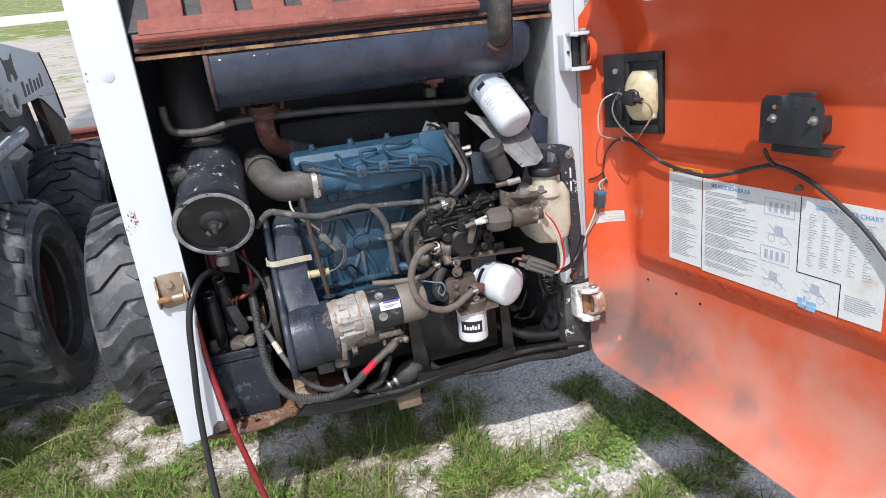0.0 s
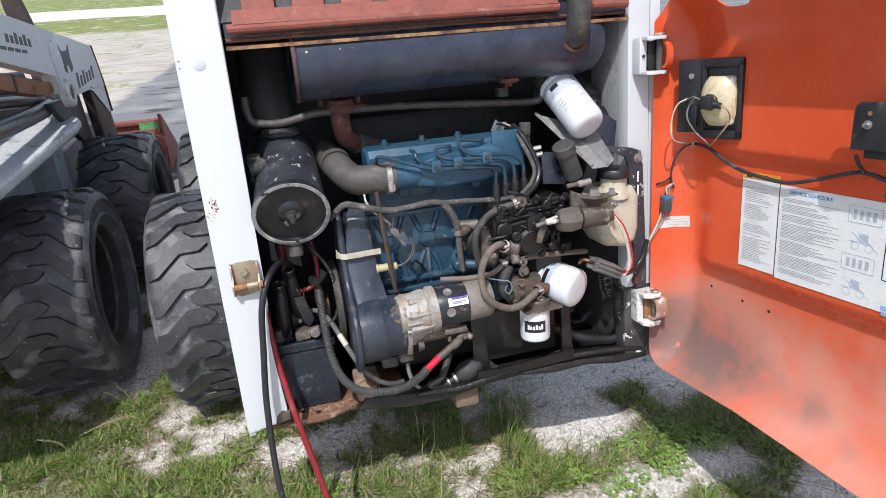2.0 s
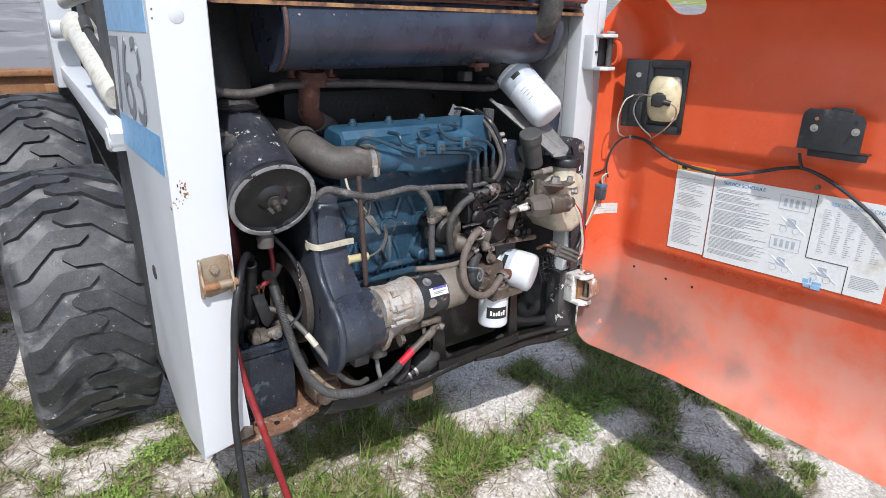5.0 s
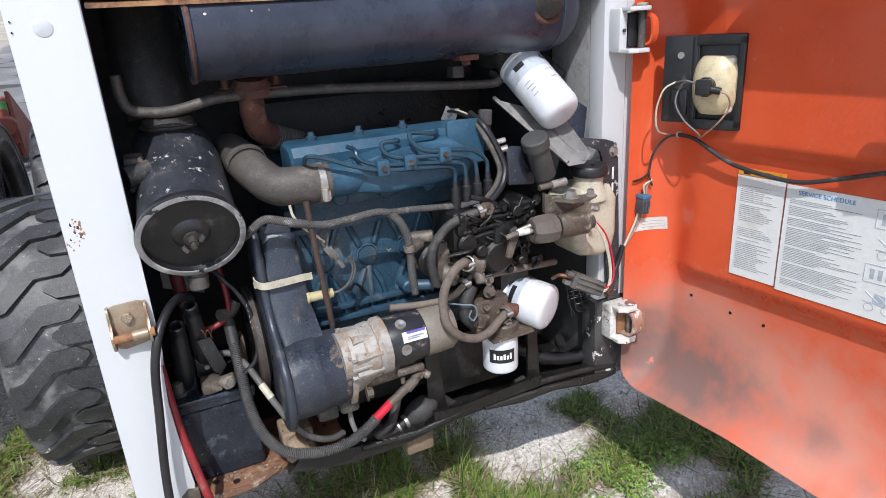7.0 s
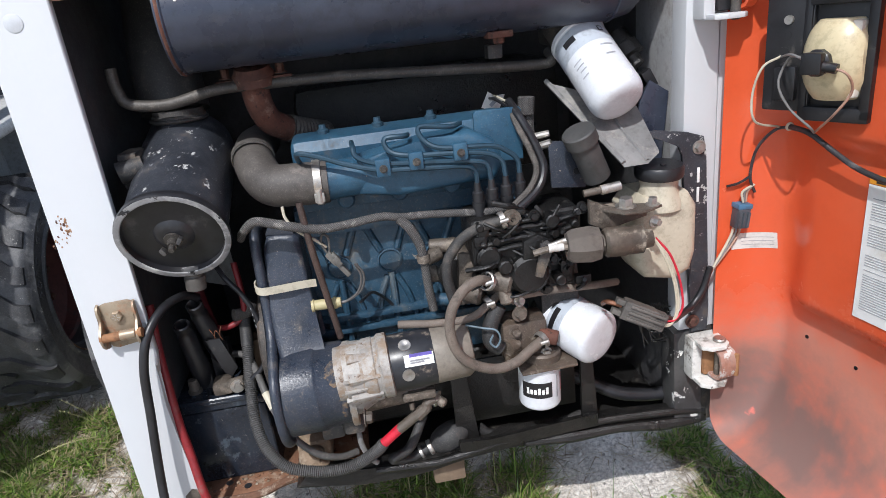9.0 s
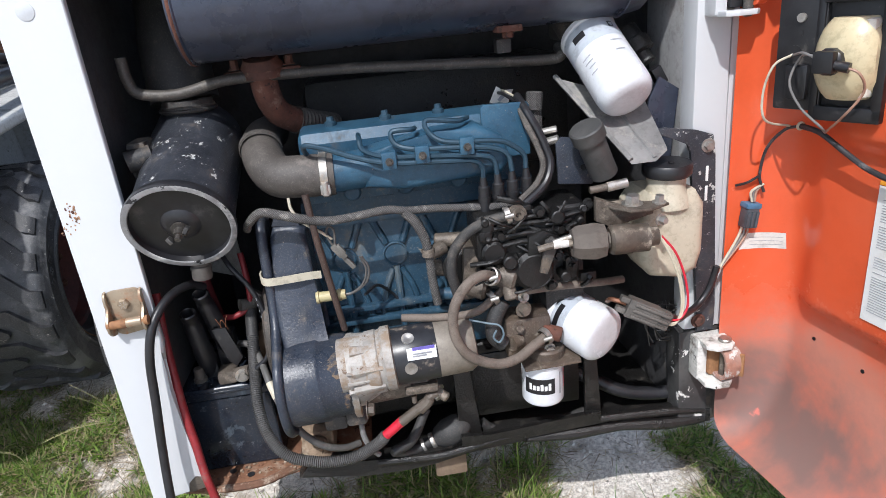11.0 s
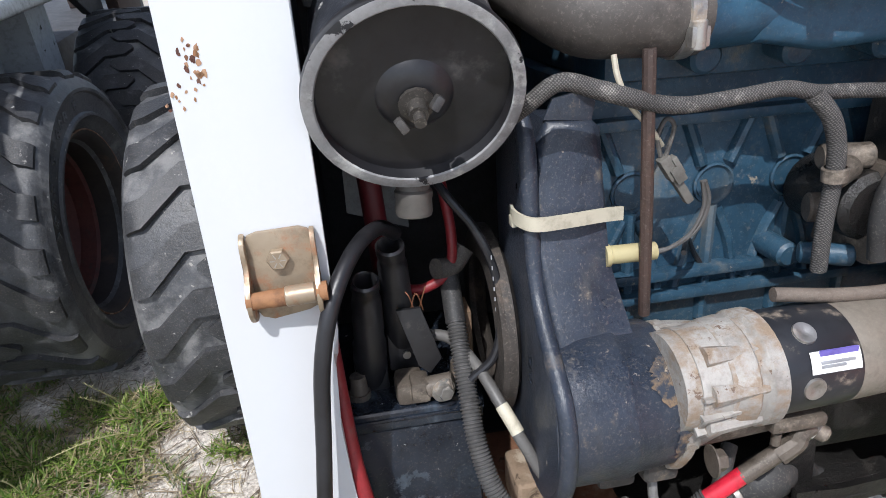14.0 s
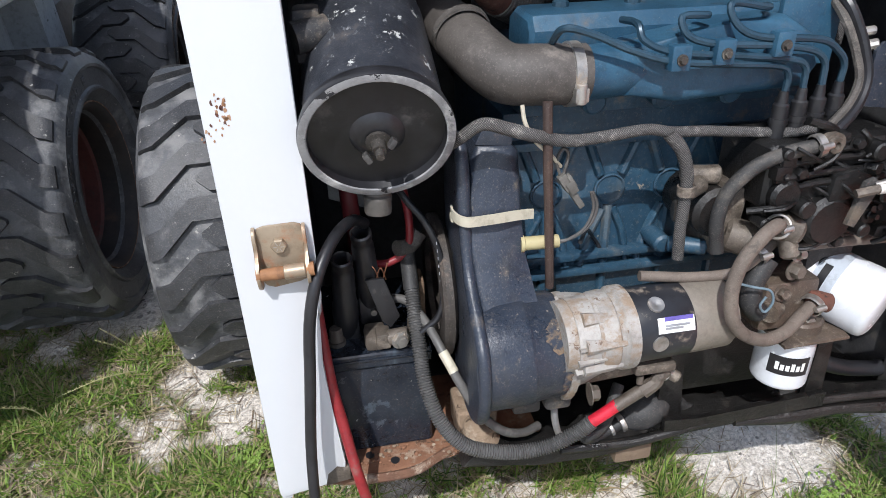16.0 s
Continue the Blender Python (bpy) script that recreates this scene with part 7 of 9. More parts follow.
def build_filter_cradle():
    t = thing("filter_cradle", (0.17, 0.02, 0.31), "black oily angle-steel cradle on the sill", "bracket")
    part("left_leg", slab(B(), [(0.050, 0.320), (0.088, 0.320), (0.075, 0.46), (0.050, 0.46)], 0.012, 0.02, "y", 0.001), greasy, t)
    part("base", slab(B(), [(0.050, 0.325), (0.10, 0.318), (0.285, 0.325), (0.285, 0.350), (0.10, 0.338), (0.05, 0.345)], -0.012, -0.004, "y", 0.001), greasy, t)
    part("right_leg", slab(B(), [(0.262, 0.325), (0.290, 0.325), (0.282, 0.46), (0.262, 0.47)], 0.0, 0.008, "y", 0.001), greasy, t)
    part("back_plate", box(B(), (0.07, 0.055, 0.33), (0.27, 0.06, 0.45), 0.001), greasy, t)


build_filter_cradle()

# ---- reservoir corner ----


def build_reservoir():
    t = thing("coolant_bottle", (0.385, 0.0, 0.59), "yellowed translucent plastic overflow bottle with black cap", "bottle")
    body = B()
    slab(body, [(0.335, 0.62), (0.350, 0.597), (0.395, 0.588), (0.420, 0.600), (0.428, 0.63), (0.428, 0.700), (0.415, 0.722), (0.350, 0.722), (0.333, 0.700)], -0.055, 0.045, "y", 0.020, 4)
    part("tank", body, bottle_plastic, t)
    part("neck", lathe(B(), (0.379, -0.026, 0.700), (0.379, -0.028, 0.78), [(0, 0.036), (0.014, 0.034), (0.024, 0.027), (0.050, 0.027), (0.050, 0)], 30), bottle_plastic, t)
    part("cap", lathe(B(), (0.379, -0.028, 0.744), (0.379, -0.030, 0.80), [(0, 0), (0, 0.0325), (0.003, 0.0345), (0.014, 0.0345), (0.018, 0.032), (0.018, 0)], 36), black_plastic, t)
    part("cap_nub", box(B(), (0.376, -0.042, 0.762), (0.383, -0.036, 0.765), 0.001), black_plastic, t)


build_reservoir()


def build_chute():
    t = thing("drip_chute", (0.32, 0.0, 0.775), "dusty grey plastic drip chute under the filter", "chute")
    bm = B()
    pts = [(0.258, 0.095, 0.880), (0.376, 0.040, 0.838), (0.372, -0.040, 0.786), (0.350, -0.052, 0.776), (0.316, -0.052, 0.776)]
    top = [bm.verts.new(p) for p in pts]
    bot = [bm.verts.new(V(p) - V((0, 0.002, 0.004))) for p in pts]
    bm.faces.new(top)
    bm.faces.new(list(reversed(bot)))
    for i in range(5):
        bm.faces.new((top[i], bot[i], bot[(i + 1) % 5], top[(i + 1) % 5]))
    part("tray", bm, chute_mat, t)
    part("tray_lip", sweep(B(), [(0.258, 0.095, 0.882), (0.288, 0.02, 0.828), (0.316, -0.052, 0.778)], 0.004, 6), chute_mat, t)
    part("tray_fold", sweep(B(), [(0.350, -0.052, 0.777), (0.340, -0.01, 0.805), (0.330, 0.03, 0.835)], 0.0025, 6), chute_mat, t)
    c = thing("breather_cap", (0.27, -0.03, 0.76), "dark grey filler tube with a flat cap", "filler cap")
    part("tube", lathe(B(), (0.290, -0.020, 0.755), (0.258, -0.036, 0.826), [(0, 0), (0, 0.0195), (0.060, 0.0195), (0.061, 0.0235), (0.078, 0.0235), (0.080, 0.0215), (0.080, 0)], 28), cap_grey, c)
    pl = thing("side_plate", (0.25, 0.0, 0.74), "dark blue-grey steel plate with rounded corners", "plate")
    part("plate", slab(B(), [(0.230, 0.742), (0.228, 0.80), (0.236, 0.809), (0.256, 0.806), (0.262, 0.78), (0.285, 0.745), (0.280, 0.735)], 0.002, 0.007, "y", 0.001), navy_cover, pl)
    part("hole", rod(B(), (0.268, 0.003, 0.762), (0.268, 0.0005, 0.762), 0.005), ink_black, pl)
    part("bracket_tab", slab(B(), [(0.37, 0.755), (0.42, 0.75), (0.43, 0.85), (0.40, 0.87), (0.385, 0.84)], 0.045, 0.05, "y", 0.001), black_paint, pl)


chute_mat = mat("chute_plastic", (0.16, 0.16, 0.158), (0.24, 0.235, 0.228), 0.55, bump=0.1, dirt=((0.32, 0.30, 0.27), 0.35, 16))
cap_grey = mat("cap_grey", (0.048, 0.048, 0.047), (0.070, 0.068, 0.066), 0.6, bump=0.1)
build_chute()


def build_solenoid():
    t = thing("stop_solenoid", (0.29, -0.085, 0.65), "fuel shut-off solenoid with rubber boot and bracket", "solenoid")
    a, b = V((0.214, -0.083, 0.682)), V((0.345, -0.097, 0.680))
    part("boot", lathe(B(), a + V((0.006, 0, 0)), b, [(0.004, 0.008), (0.0, 0.010), (0.0, 0.019), (0.008, 0.0245), (0.030, 0.0265), (0.044, 0.023), (0.048, 0.012), (0.052, 0.012), (0.052, 0)], 8), boot_mat, t, "dusty ribbed rubber boot")
    part("barrel", lathe(B(), a, b, [(0.056, 0), (0.056, 0.017), (0.060, 0.0205), (0.085, 0.0205), (0.087, 0.0195), (0.108, 0.0195), (0.110, 0.014), (0.122, 0.012), (0.122, 0)], 30), solenoid_metal, t)
    part("plunger", sweep(B(), [(0.176, -0.074, 0.676), (0.196, -0.079, 0.681), (0.222, -0.083, 0.682)], 0.0048, 8), tan_steel, t)
    part("plunger_sleeve", rod(B(), (0.196, -0.079, 0.681), (0.216, -0.082, 0.682), 0.0052), tag_paper, t)
    br = B()
    slab(br, [(0.270, -0.048), (0.300, -0.090), (0.330, -0.094), (0.358, -0.080), (0.352, -0.066), (0.325, -0.060), (0.300, -0.035), (0.284, -0.030)], 0.716, 0.720, "z", 0.001)
    part("top_plate", br, tan_steel, t)
    part("side_plate", slab(B(), [(0.262, 0.735), (0.300, 0.715), (0.345, 0.712), (0.345, 0.700), (0.285, 0.688), (0.262, 0.700)], -0.062, -0.052, "y", 0.002), tan_steel, t)
    part("bolt", hexbolt(B(), (0.312, -0.066, 0.720), (0, -0.1, 1), 0.010, 0.012), steel, t)
    part("bolt", hexbolt(B(), (0.346, -0.076, 0.720), (0, -0.1, 1), 0.0065, 0.010), steel, t)
    part("link_pin", rod(B(), (0.258, -0.050, 0.742), (0.305, -0.052, 0.746), 0.0052), tan_steel, t)
    part("pin_sleeve", rod(B(), (0.282, -0.052, 0.744), (0.310, -0.053, 0.747), 0.0068), steel, t)
    part("screw", hexbolt(B(), (0.340, -0.092, 0.702), (0.3, -1, 0), 0.0055, 0.010), steel, t)
    # its wires and plug
    for i, (m, dx) in enumerate(((strap_white, 0.0), (red_tape, 0.006), (bottle_plastic, -0.003))):
        w = thing("solenoid_wire", (0.36, -0.10, 0.56), "thin insulated wire from the solenoid to its plug", "wire", "solenoid wires")
        part("wire", sweep(B(), [(0.338 + dx * 0.3, -0.098, 0.680), (0.352 + dx, -0.104, 0.655), (0.366 + dx, -0.106, 0.615), (0.370 + dx, -0.108, 0.575), (0.360 + dx * 0.5, -0.110, 0.553 + dx * 0.6), (0.344, -0.110, 0.553 + dx)], 0.0017, 7), m, w)
    c = thing("wire_plug", (0.315, -0.10, 0.55), "dusty grey six-way plug connector hanging on its wires", "connector")
    mm = Matrix.Translation((0.318, -0.102, 0.570)) @ Matrix.Rotation(0.46, 4, "Y") @ Matrix.Rotation(-0.25, 4, "Z")
    part("housing", box(B(), (-0.030, -0.012, -0.014), (0.018, 0.012, 0.014), 0.003, m=mm), grey_plastic, c)
    part("cap", box(B(), (0.016, -0.010, -0.013), (0.034, 0.010, 0.013), 0.003, m=mm), grey_plastic, c)
    for z in (-0.009, 0.0, 0.009):
        part("rib", box(B(), (-0.022, -0.015, z - 0.002), (0.030, -0.010, z + 0.002), 0.001, m=mm), grey_plastic, c)
    for z in (-0.008, 0.008):
        part("latch", box(B(), (-0.042, -0.008, z - 0.004), (-0.028, 0.004, z + 0.004), 0.0015, m=mm), grey_plastic, c)
    part("wire_tail", sweep(B(), [(0.292, -0.096, 0.586), (0.275, -0.085, 0.590), (0.278, -0.06, 0.575)], 0.0035, 6), copper, c)


boot_mat = mat("boot_rubber", (0.092, 0.078, 0.066), (0.125, 0.106, 0.090), 0.75, bump=0.2)
solenoid_metal = mat("solenoid_metal", (0.17, 0.14, 0.11), (0.09, 0.075, 0.062), 0.45, 0.4, dirt=((0.34, 0.29, 0.23), 0.4, 24))
build_solenoid()

# ---- hoses and wiring on the engine ----


def hose(name, pts, r, material, label, category="hose", group="", seg=12, **kw):
    ob = solo(name, sweep(B(), pts, r, seg, **kw), material, label, category, group)
    return ob


hose("fuel_hose", [(0.118, -0.050, 0.633), (0.098, -0.070, 0.648), (0.074, -0.082, 0.643), (0.054, -0.086, 0.618), (0.048, -0.088, 0.585), (0.056, -0.088, 0.552), (0.078, -0.084, 0.526), (0.110, -0.078, 0.510), (0.140, -0.070, 0.510), (0.165, -0.058, 0.518), (0.200, -0.042, 0.530)], 0.0074, hose_tan, "dusty rubber fuel hose bent in a wide loop", group="engine hoses", seg=14)
hose("fuel_hose", [(0.135, -0.028, 0.605), (0.112, -0.034, 0.590), (0.085, -0.036, 0.576), (0.04, -0.030, 0.573), (-0.02, -0.022, 0.578)], 0.0060, hose_tan, "dusty rubber return hose behind the starter", group="engine hoses")
hose("fuel_hose", [(0.150, -0.030, 0.588), (0.165, -0.034, 0.597), (0.200, -0.032, 0.597), (0.250, -0.026, 0.592), (0.290, -0.018, 0.586), (0.325, 0.0, 0.577)], 0.0060, hose_tan, "dusty rubber fuel hose running across to the bay wall", group="engine hoses")
hose("fuel_hose", [(0.150, -0.048, 0.722), (0.118, -0.044, 0.716), (0.088, -0.034, 0.700), (0.066, -0.028, 0.672), (0.060, -0.026, 0.640), (0.066, -0.026, 0.600)], 0.0078, rubber, "black rubber fuel hose curving down from the injection pump", group="engine hoses")
hose("fuel_hose", [(0.090, 0.03, 0.335), (0.11, 0.028, 0.318), (0.16, 0.02, 0.312), (0.22, 0.02, 0.318), (0.27, 0.03, 0.322)], 0.009, rubber, "black rubber hose lying along the sill", group="engine hoses")
hose("fuel_hose", [(0.270, 0.08, 0.372), (0.30, 0.065, 0.360), (0.345, 0.05, 0.338), (0.40, 0.045, 0.326), (0.470, 0.045, 0.322)], 0.012, black_cable, "thick black hose low in the bay", group="engine hoses")
hose("fuel_hose", [(0.0, 0.03, 0.38), (-0.03, 0.0, 0.345), (-0.06, -0.012, 0.338), (-0.03, 0.01, 0.316), (0.0, 0.02, 0.32)], 0.008, rubber, "black hose looping to the primer bulb", group="engine hoses")
hose("fuel_pipe", [(0.13, -0.03, 0.585), (0.115, -0.035, 0.56), (0.112, -0.04, 0.535), (0.125, -0.042, 0.52)], 0.012, rubber, "short black hose under the fittings", group="engine hoses")
hose("clip_wire", [(0.075, -0.05, 0.573), (0.10, -0.055, 0.566), (0.117, -0.06, 0.562), (0.122, -0.062, 0.548), (0.115, -0.062, 0.536), (0.107, -0.062, 0.545), (0.112, -0.062, 0.556)], 0.0015, hook_blue, "pale blue hooked wire", "wire")


def build_fittings():
    t = thing("hose_fittings", (0.13, -0.04, 0.58), "greasy pipe union with worm-drive hose clamps", "pipe fitting")
    u = B()
    rod(u, (0.120, -0.030, 0.632), (0.150, -0.045, 0.622), 0.017, bev=0.004)
    rod(u, (0.135, -0.040, 0.625), (0.140, -0.050, 0.595), 0.010, bev=0.003)
    part("union", u, tan_steel, t)
    for c, ax, r in (((0.112, -0.055, 0.638), (0.7, 0.6, -0.5), 0.0115), ((0.116, -0.033, 0.594), (0.8, 0.2, 0.5), 0.0095), ((0.187, -0.048, 0.526), (0.8, 0.4, 0.2), 0.0115), ((0.142, -0.047, 0.721), (1, 0, 0.2), 0.0105)):
        k = part("clamp", clamp_band(B(), c, ax, r, 0.009), steel, t)
        part("clamp_screw", rod(B(), V(c) + V((-0.006, -r - 0.002, 0.002)), V(c) + V((0.006, -r - 0.002, 0.004)), 0.0035), steel, t)
    part("drain_nut", hexbolt(B(), (0.158, -0.040, 0.572), (0.2, -1, 0.1), 0.0085, 0.010), tan_steel, t)
    part("drain_nut", hexbolt(B(), (0.160, -0.036, 0.590), (0.2, -1, 0.4), 0.006, 0.010), steel, t)
    g = thing("banjo_eye", (0.155, -0.055, 0.70), "steel banjo eye at the end of the braided loom", "pipe fitting")
    part("eye", lathe(B(), (0.155, -0.046, 0.723), (0.155, -0.062, 0.723), [(0, 0), (0, 0.0125), (0.008, 0.0125), (0.008, 0.009), (0.012, 0.008), (0.012, 0.004), (0.009, 0.003), (0.009, 0)], 22), tan_steel, g)


build_fittings()


def build_primer():
    t = thing("primer_bulb", (0.03, 0.02, 0.31), "black rubber fuel primer bulb with hose clamps", "primer bulb")
    part("bulb", lathe(B(), (0.000, 0.018, 0.322), (0.085, 0.026, 0.352), [(0, 0.0), (0, 0.010), (0.008, 0.011), (0.016, 0.018), (0.032, 0.0235), (0.052, 0.0235), (0.066, 0.018), (0.074, 0.010), (0.086, 0.009), (0.086, 0)], 24), rubber, t)
    part("clamp", clamp_band(B(), (0.004, 0.0185, 0.3235), (0.94, 0.09, 0.33), 0.0112, 0.008), steel, t)
    part("clamp", clamp_band(B(), (-0.012, 0.017, 0.318), (0.94, 0.09, 0.33), 0.010, 0.006), steel, t)
    part("stub", rod(B(), (-0.03, 0.015, 0.313), (0.002, 0.018, 0.323), 0.009), rubber, t)


build_primer()


def build_loom():
    t = thing("wiring_loom", (0.0, 0.0, 0.58), "grey braided wiring loom draped across the engine", "wiring loom")
    part("main_run", sweep(B(), [(-0.222, 0.035, 0.726), (-0.212, 0.012, 0.742), (-0.192, 0.002, 0.757), (-0.165, 0.0, 0.750), (-0.140, -0.001, 0.742), (-0.115, 0.0, 0.735), (-0.093, 0.0, 0.733), (-0.06, 0.0, 0.735), (-0.02, 0.0, 0.738), (0.008, 0.0, 0.733), (0.045, 0.0, 0.731), (0.09, -0.006, 0.728), (0.13, -0.016, 0.727), (0.156, -0.022, 0.730)], [0.0058, 0.0070, 0.0062, 0.0058, 0.0052], 12), braid, t)
    part("right_run", sweep(B(), [(0.150, -0.040, 0.724), (0.175, -0.032, 0.732), (0.205, -0.016, 0.750), (0.217, -0.006, 0.775), (0.212, 0.0, 0.800), (0.204, 0.006, 0.822), (0.192, 0.02, 0.850), (0.19, 0.06, 0.865)], 0.0058, 10), black_cable, t)
    part("right_run", sweep(B(), [(0.165, -0.030, 0.735), (0.192, -0.018, 0.752), (0.206, -0.008, 0.775), (0.200, 0.0, 0.803), (0.190, 0.01, 0.83), (0.186, 0.03, 0.85)], 0.0045, 8), dusty_hose, t)
    part("branch", sweep(B(), [(0.004, -0.002, 0.732), (0.018, -0.006, 0.715), (0.028, -0.006, 0.690), (0.032, -0.004, 0.660), (0.033, -0.002, 0.625), (0.037, 0.0, 0.582)], [0.0072, 0.007, 0.0066, 0.0066], 12), braid, t)
    part("tape_band", clamp_band(B(), (0.0315, -0.005, 0.668), (0.1, 0, -1), 0.0080, 0.012), tan_steel, t)
    part("stub", rod(B(), (0.033, -0.002, 0.664), (0.058, 0.01, 0.668), 0.0105, bev=0.003), tan_steel, t)
    for pts, m, r in (([(-0.152, 0.005, 0.772), (-0.150, 0.0, 0.756), (-0.138, 0.002, 0.735), (-0.118, 0.010, 0.716), (-0.104, 0.018, 0.700)], strap_white, 0.0022),
                      ([(-0.066, 0.016, 0.668), (-0.058, 0.02, 0.648), (-0.064, 0.022, 0.625), (-0.084, 0.024, 0.610), (-0.104, 0.026, 0.607)], grey_cable_dark, 0.0019),
                      ([(-0.068, 0.016, 0.668), (-0.062, 0.02, 0.645), (-0.070, 0.022, 0.622), (-0.088, 0.024, 0.609), (-0.104, 0.026, 0.605)], grey_cable_dark, 0.0018),
                      ([(-0.104, 0.018, 0.690), (-0.110, 0.014, 0.708), (-0.106, 0.010, 0.722), (-0.099, 0.011, 0.716), (-0.100, 0.015, 0.698), (-0.102, 0.017, 0.688)], grey_cable_dark, 0.0018),
                      ([(0.19, 0.06, 0.862), (0.182, 0.09, 0.868), (0.18, 0.115, 0.868)], strap_white, 0.0018), ([(0.186, 0.05, 0.858), (0.176, 0.085, 0.866), (0.174, 0.115, 0.865)], ink_black, 0.0025),
                      ([(-0.07, 0.03, 0.60), (-0.05, 0.06, 0.60), (-0.03, 0.08, 0.575), (-0.02, 0.082, 0.56)], black_cable, 0.0025)):
        part("wire", sweep(B(), pts, r, 7), m, t)
    c = thing("sensor_plug", (-0.085, 0.015, 0.67), "grey plastic sensor plug hanging on a wire", "connector")
    mm = Matrix.Translation((-0.096, 0.016, 0.679)) @ Matrix.Rotation(0.98, 4, "Y") @ Matrix.Diagonal((0.90, 0.58, 0.58, 1))
    part("socket", box(B(), (-0.016, -0.009, -0.009), (0.008, 0.009, 0.009), 0.0025, m=mm), grey_plastic_light, c)
    part("clip", box(B(), (-0.004, -0.012, -0.004), (0.012, -0.008, 0.012), 0.001, m=mm), grey_plastic_light, c)
    part("body", box(B(), (0.008, -0.007, -0.0065), (0.036, 0.007, 0.0065), 0.002, m=mm), grey_plastic_light, c)
    part("latch", box(B(), (-0.012, -0.011, 0.006), (0.006, 0.004, 0.014), 0.001, m=mm), grey_plastic_light, c)
    g = thing("paper_tag", (0.18, 0.118, 0.85), "dirty white tag folded round a wire", "tag")
    part("tag", slab(B(), [(0.160, 0.852), (0.172, 0.875), (0.182, 0.868), (0.198, 0.868), (0.186, 0.842)], 0.116, 0.118, "y", 0), tag_paper, g)
    part("print_mark", slab(B(), [(0.172, 0.855), (0.180, 0.862), (0.184, 0.858), (0.176, 0.851)], 0.1152, 0.1158, "y", 0), ink_grey, g)
    k = thing("fitting_cluster", (0.205, 0.06, 0.80), "small steel unions and wire ends by the head", "pipe fitting")
    for p, q, r in (((0.215, 0.02, 0.800), (0.235, 0.01, 0.806), 0.006), ((0.215, 0.025, 0.815), (0.236, 0.02, 0.818), 0.005), ((0.21, 0.045, 0.845), (0.212, 0.045, 0.87), 0.012), ((0.213, 0.05, 0.80), (0.213, 0.05, 0.845), 0.010)):
        part("union", rod(B(), p, q, r, bev=0.001, seg=10), steel if r < 0.009 else braid, k)


grey_plastic_light = mat("grey_plastic_light", (0.115, 0.110, 0.098), (0.17, 0.163, 0.146), 0.6, dirt=((0.10, 0.09, 0.08), 0.3, 40))
build_loom()

# ---- battery corner ----


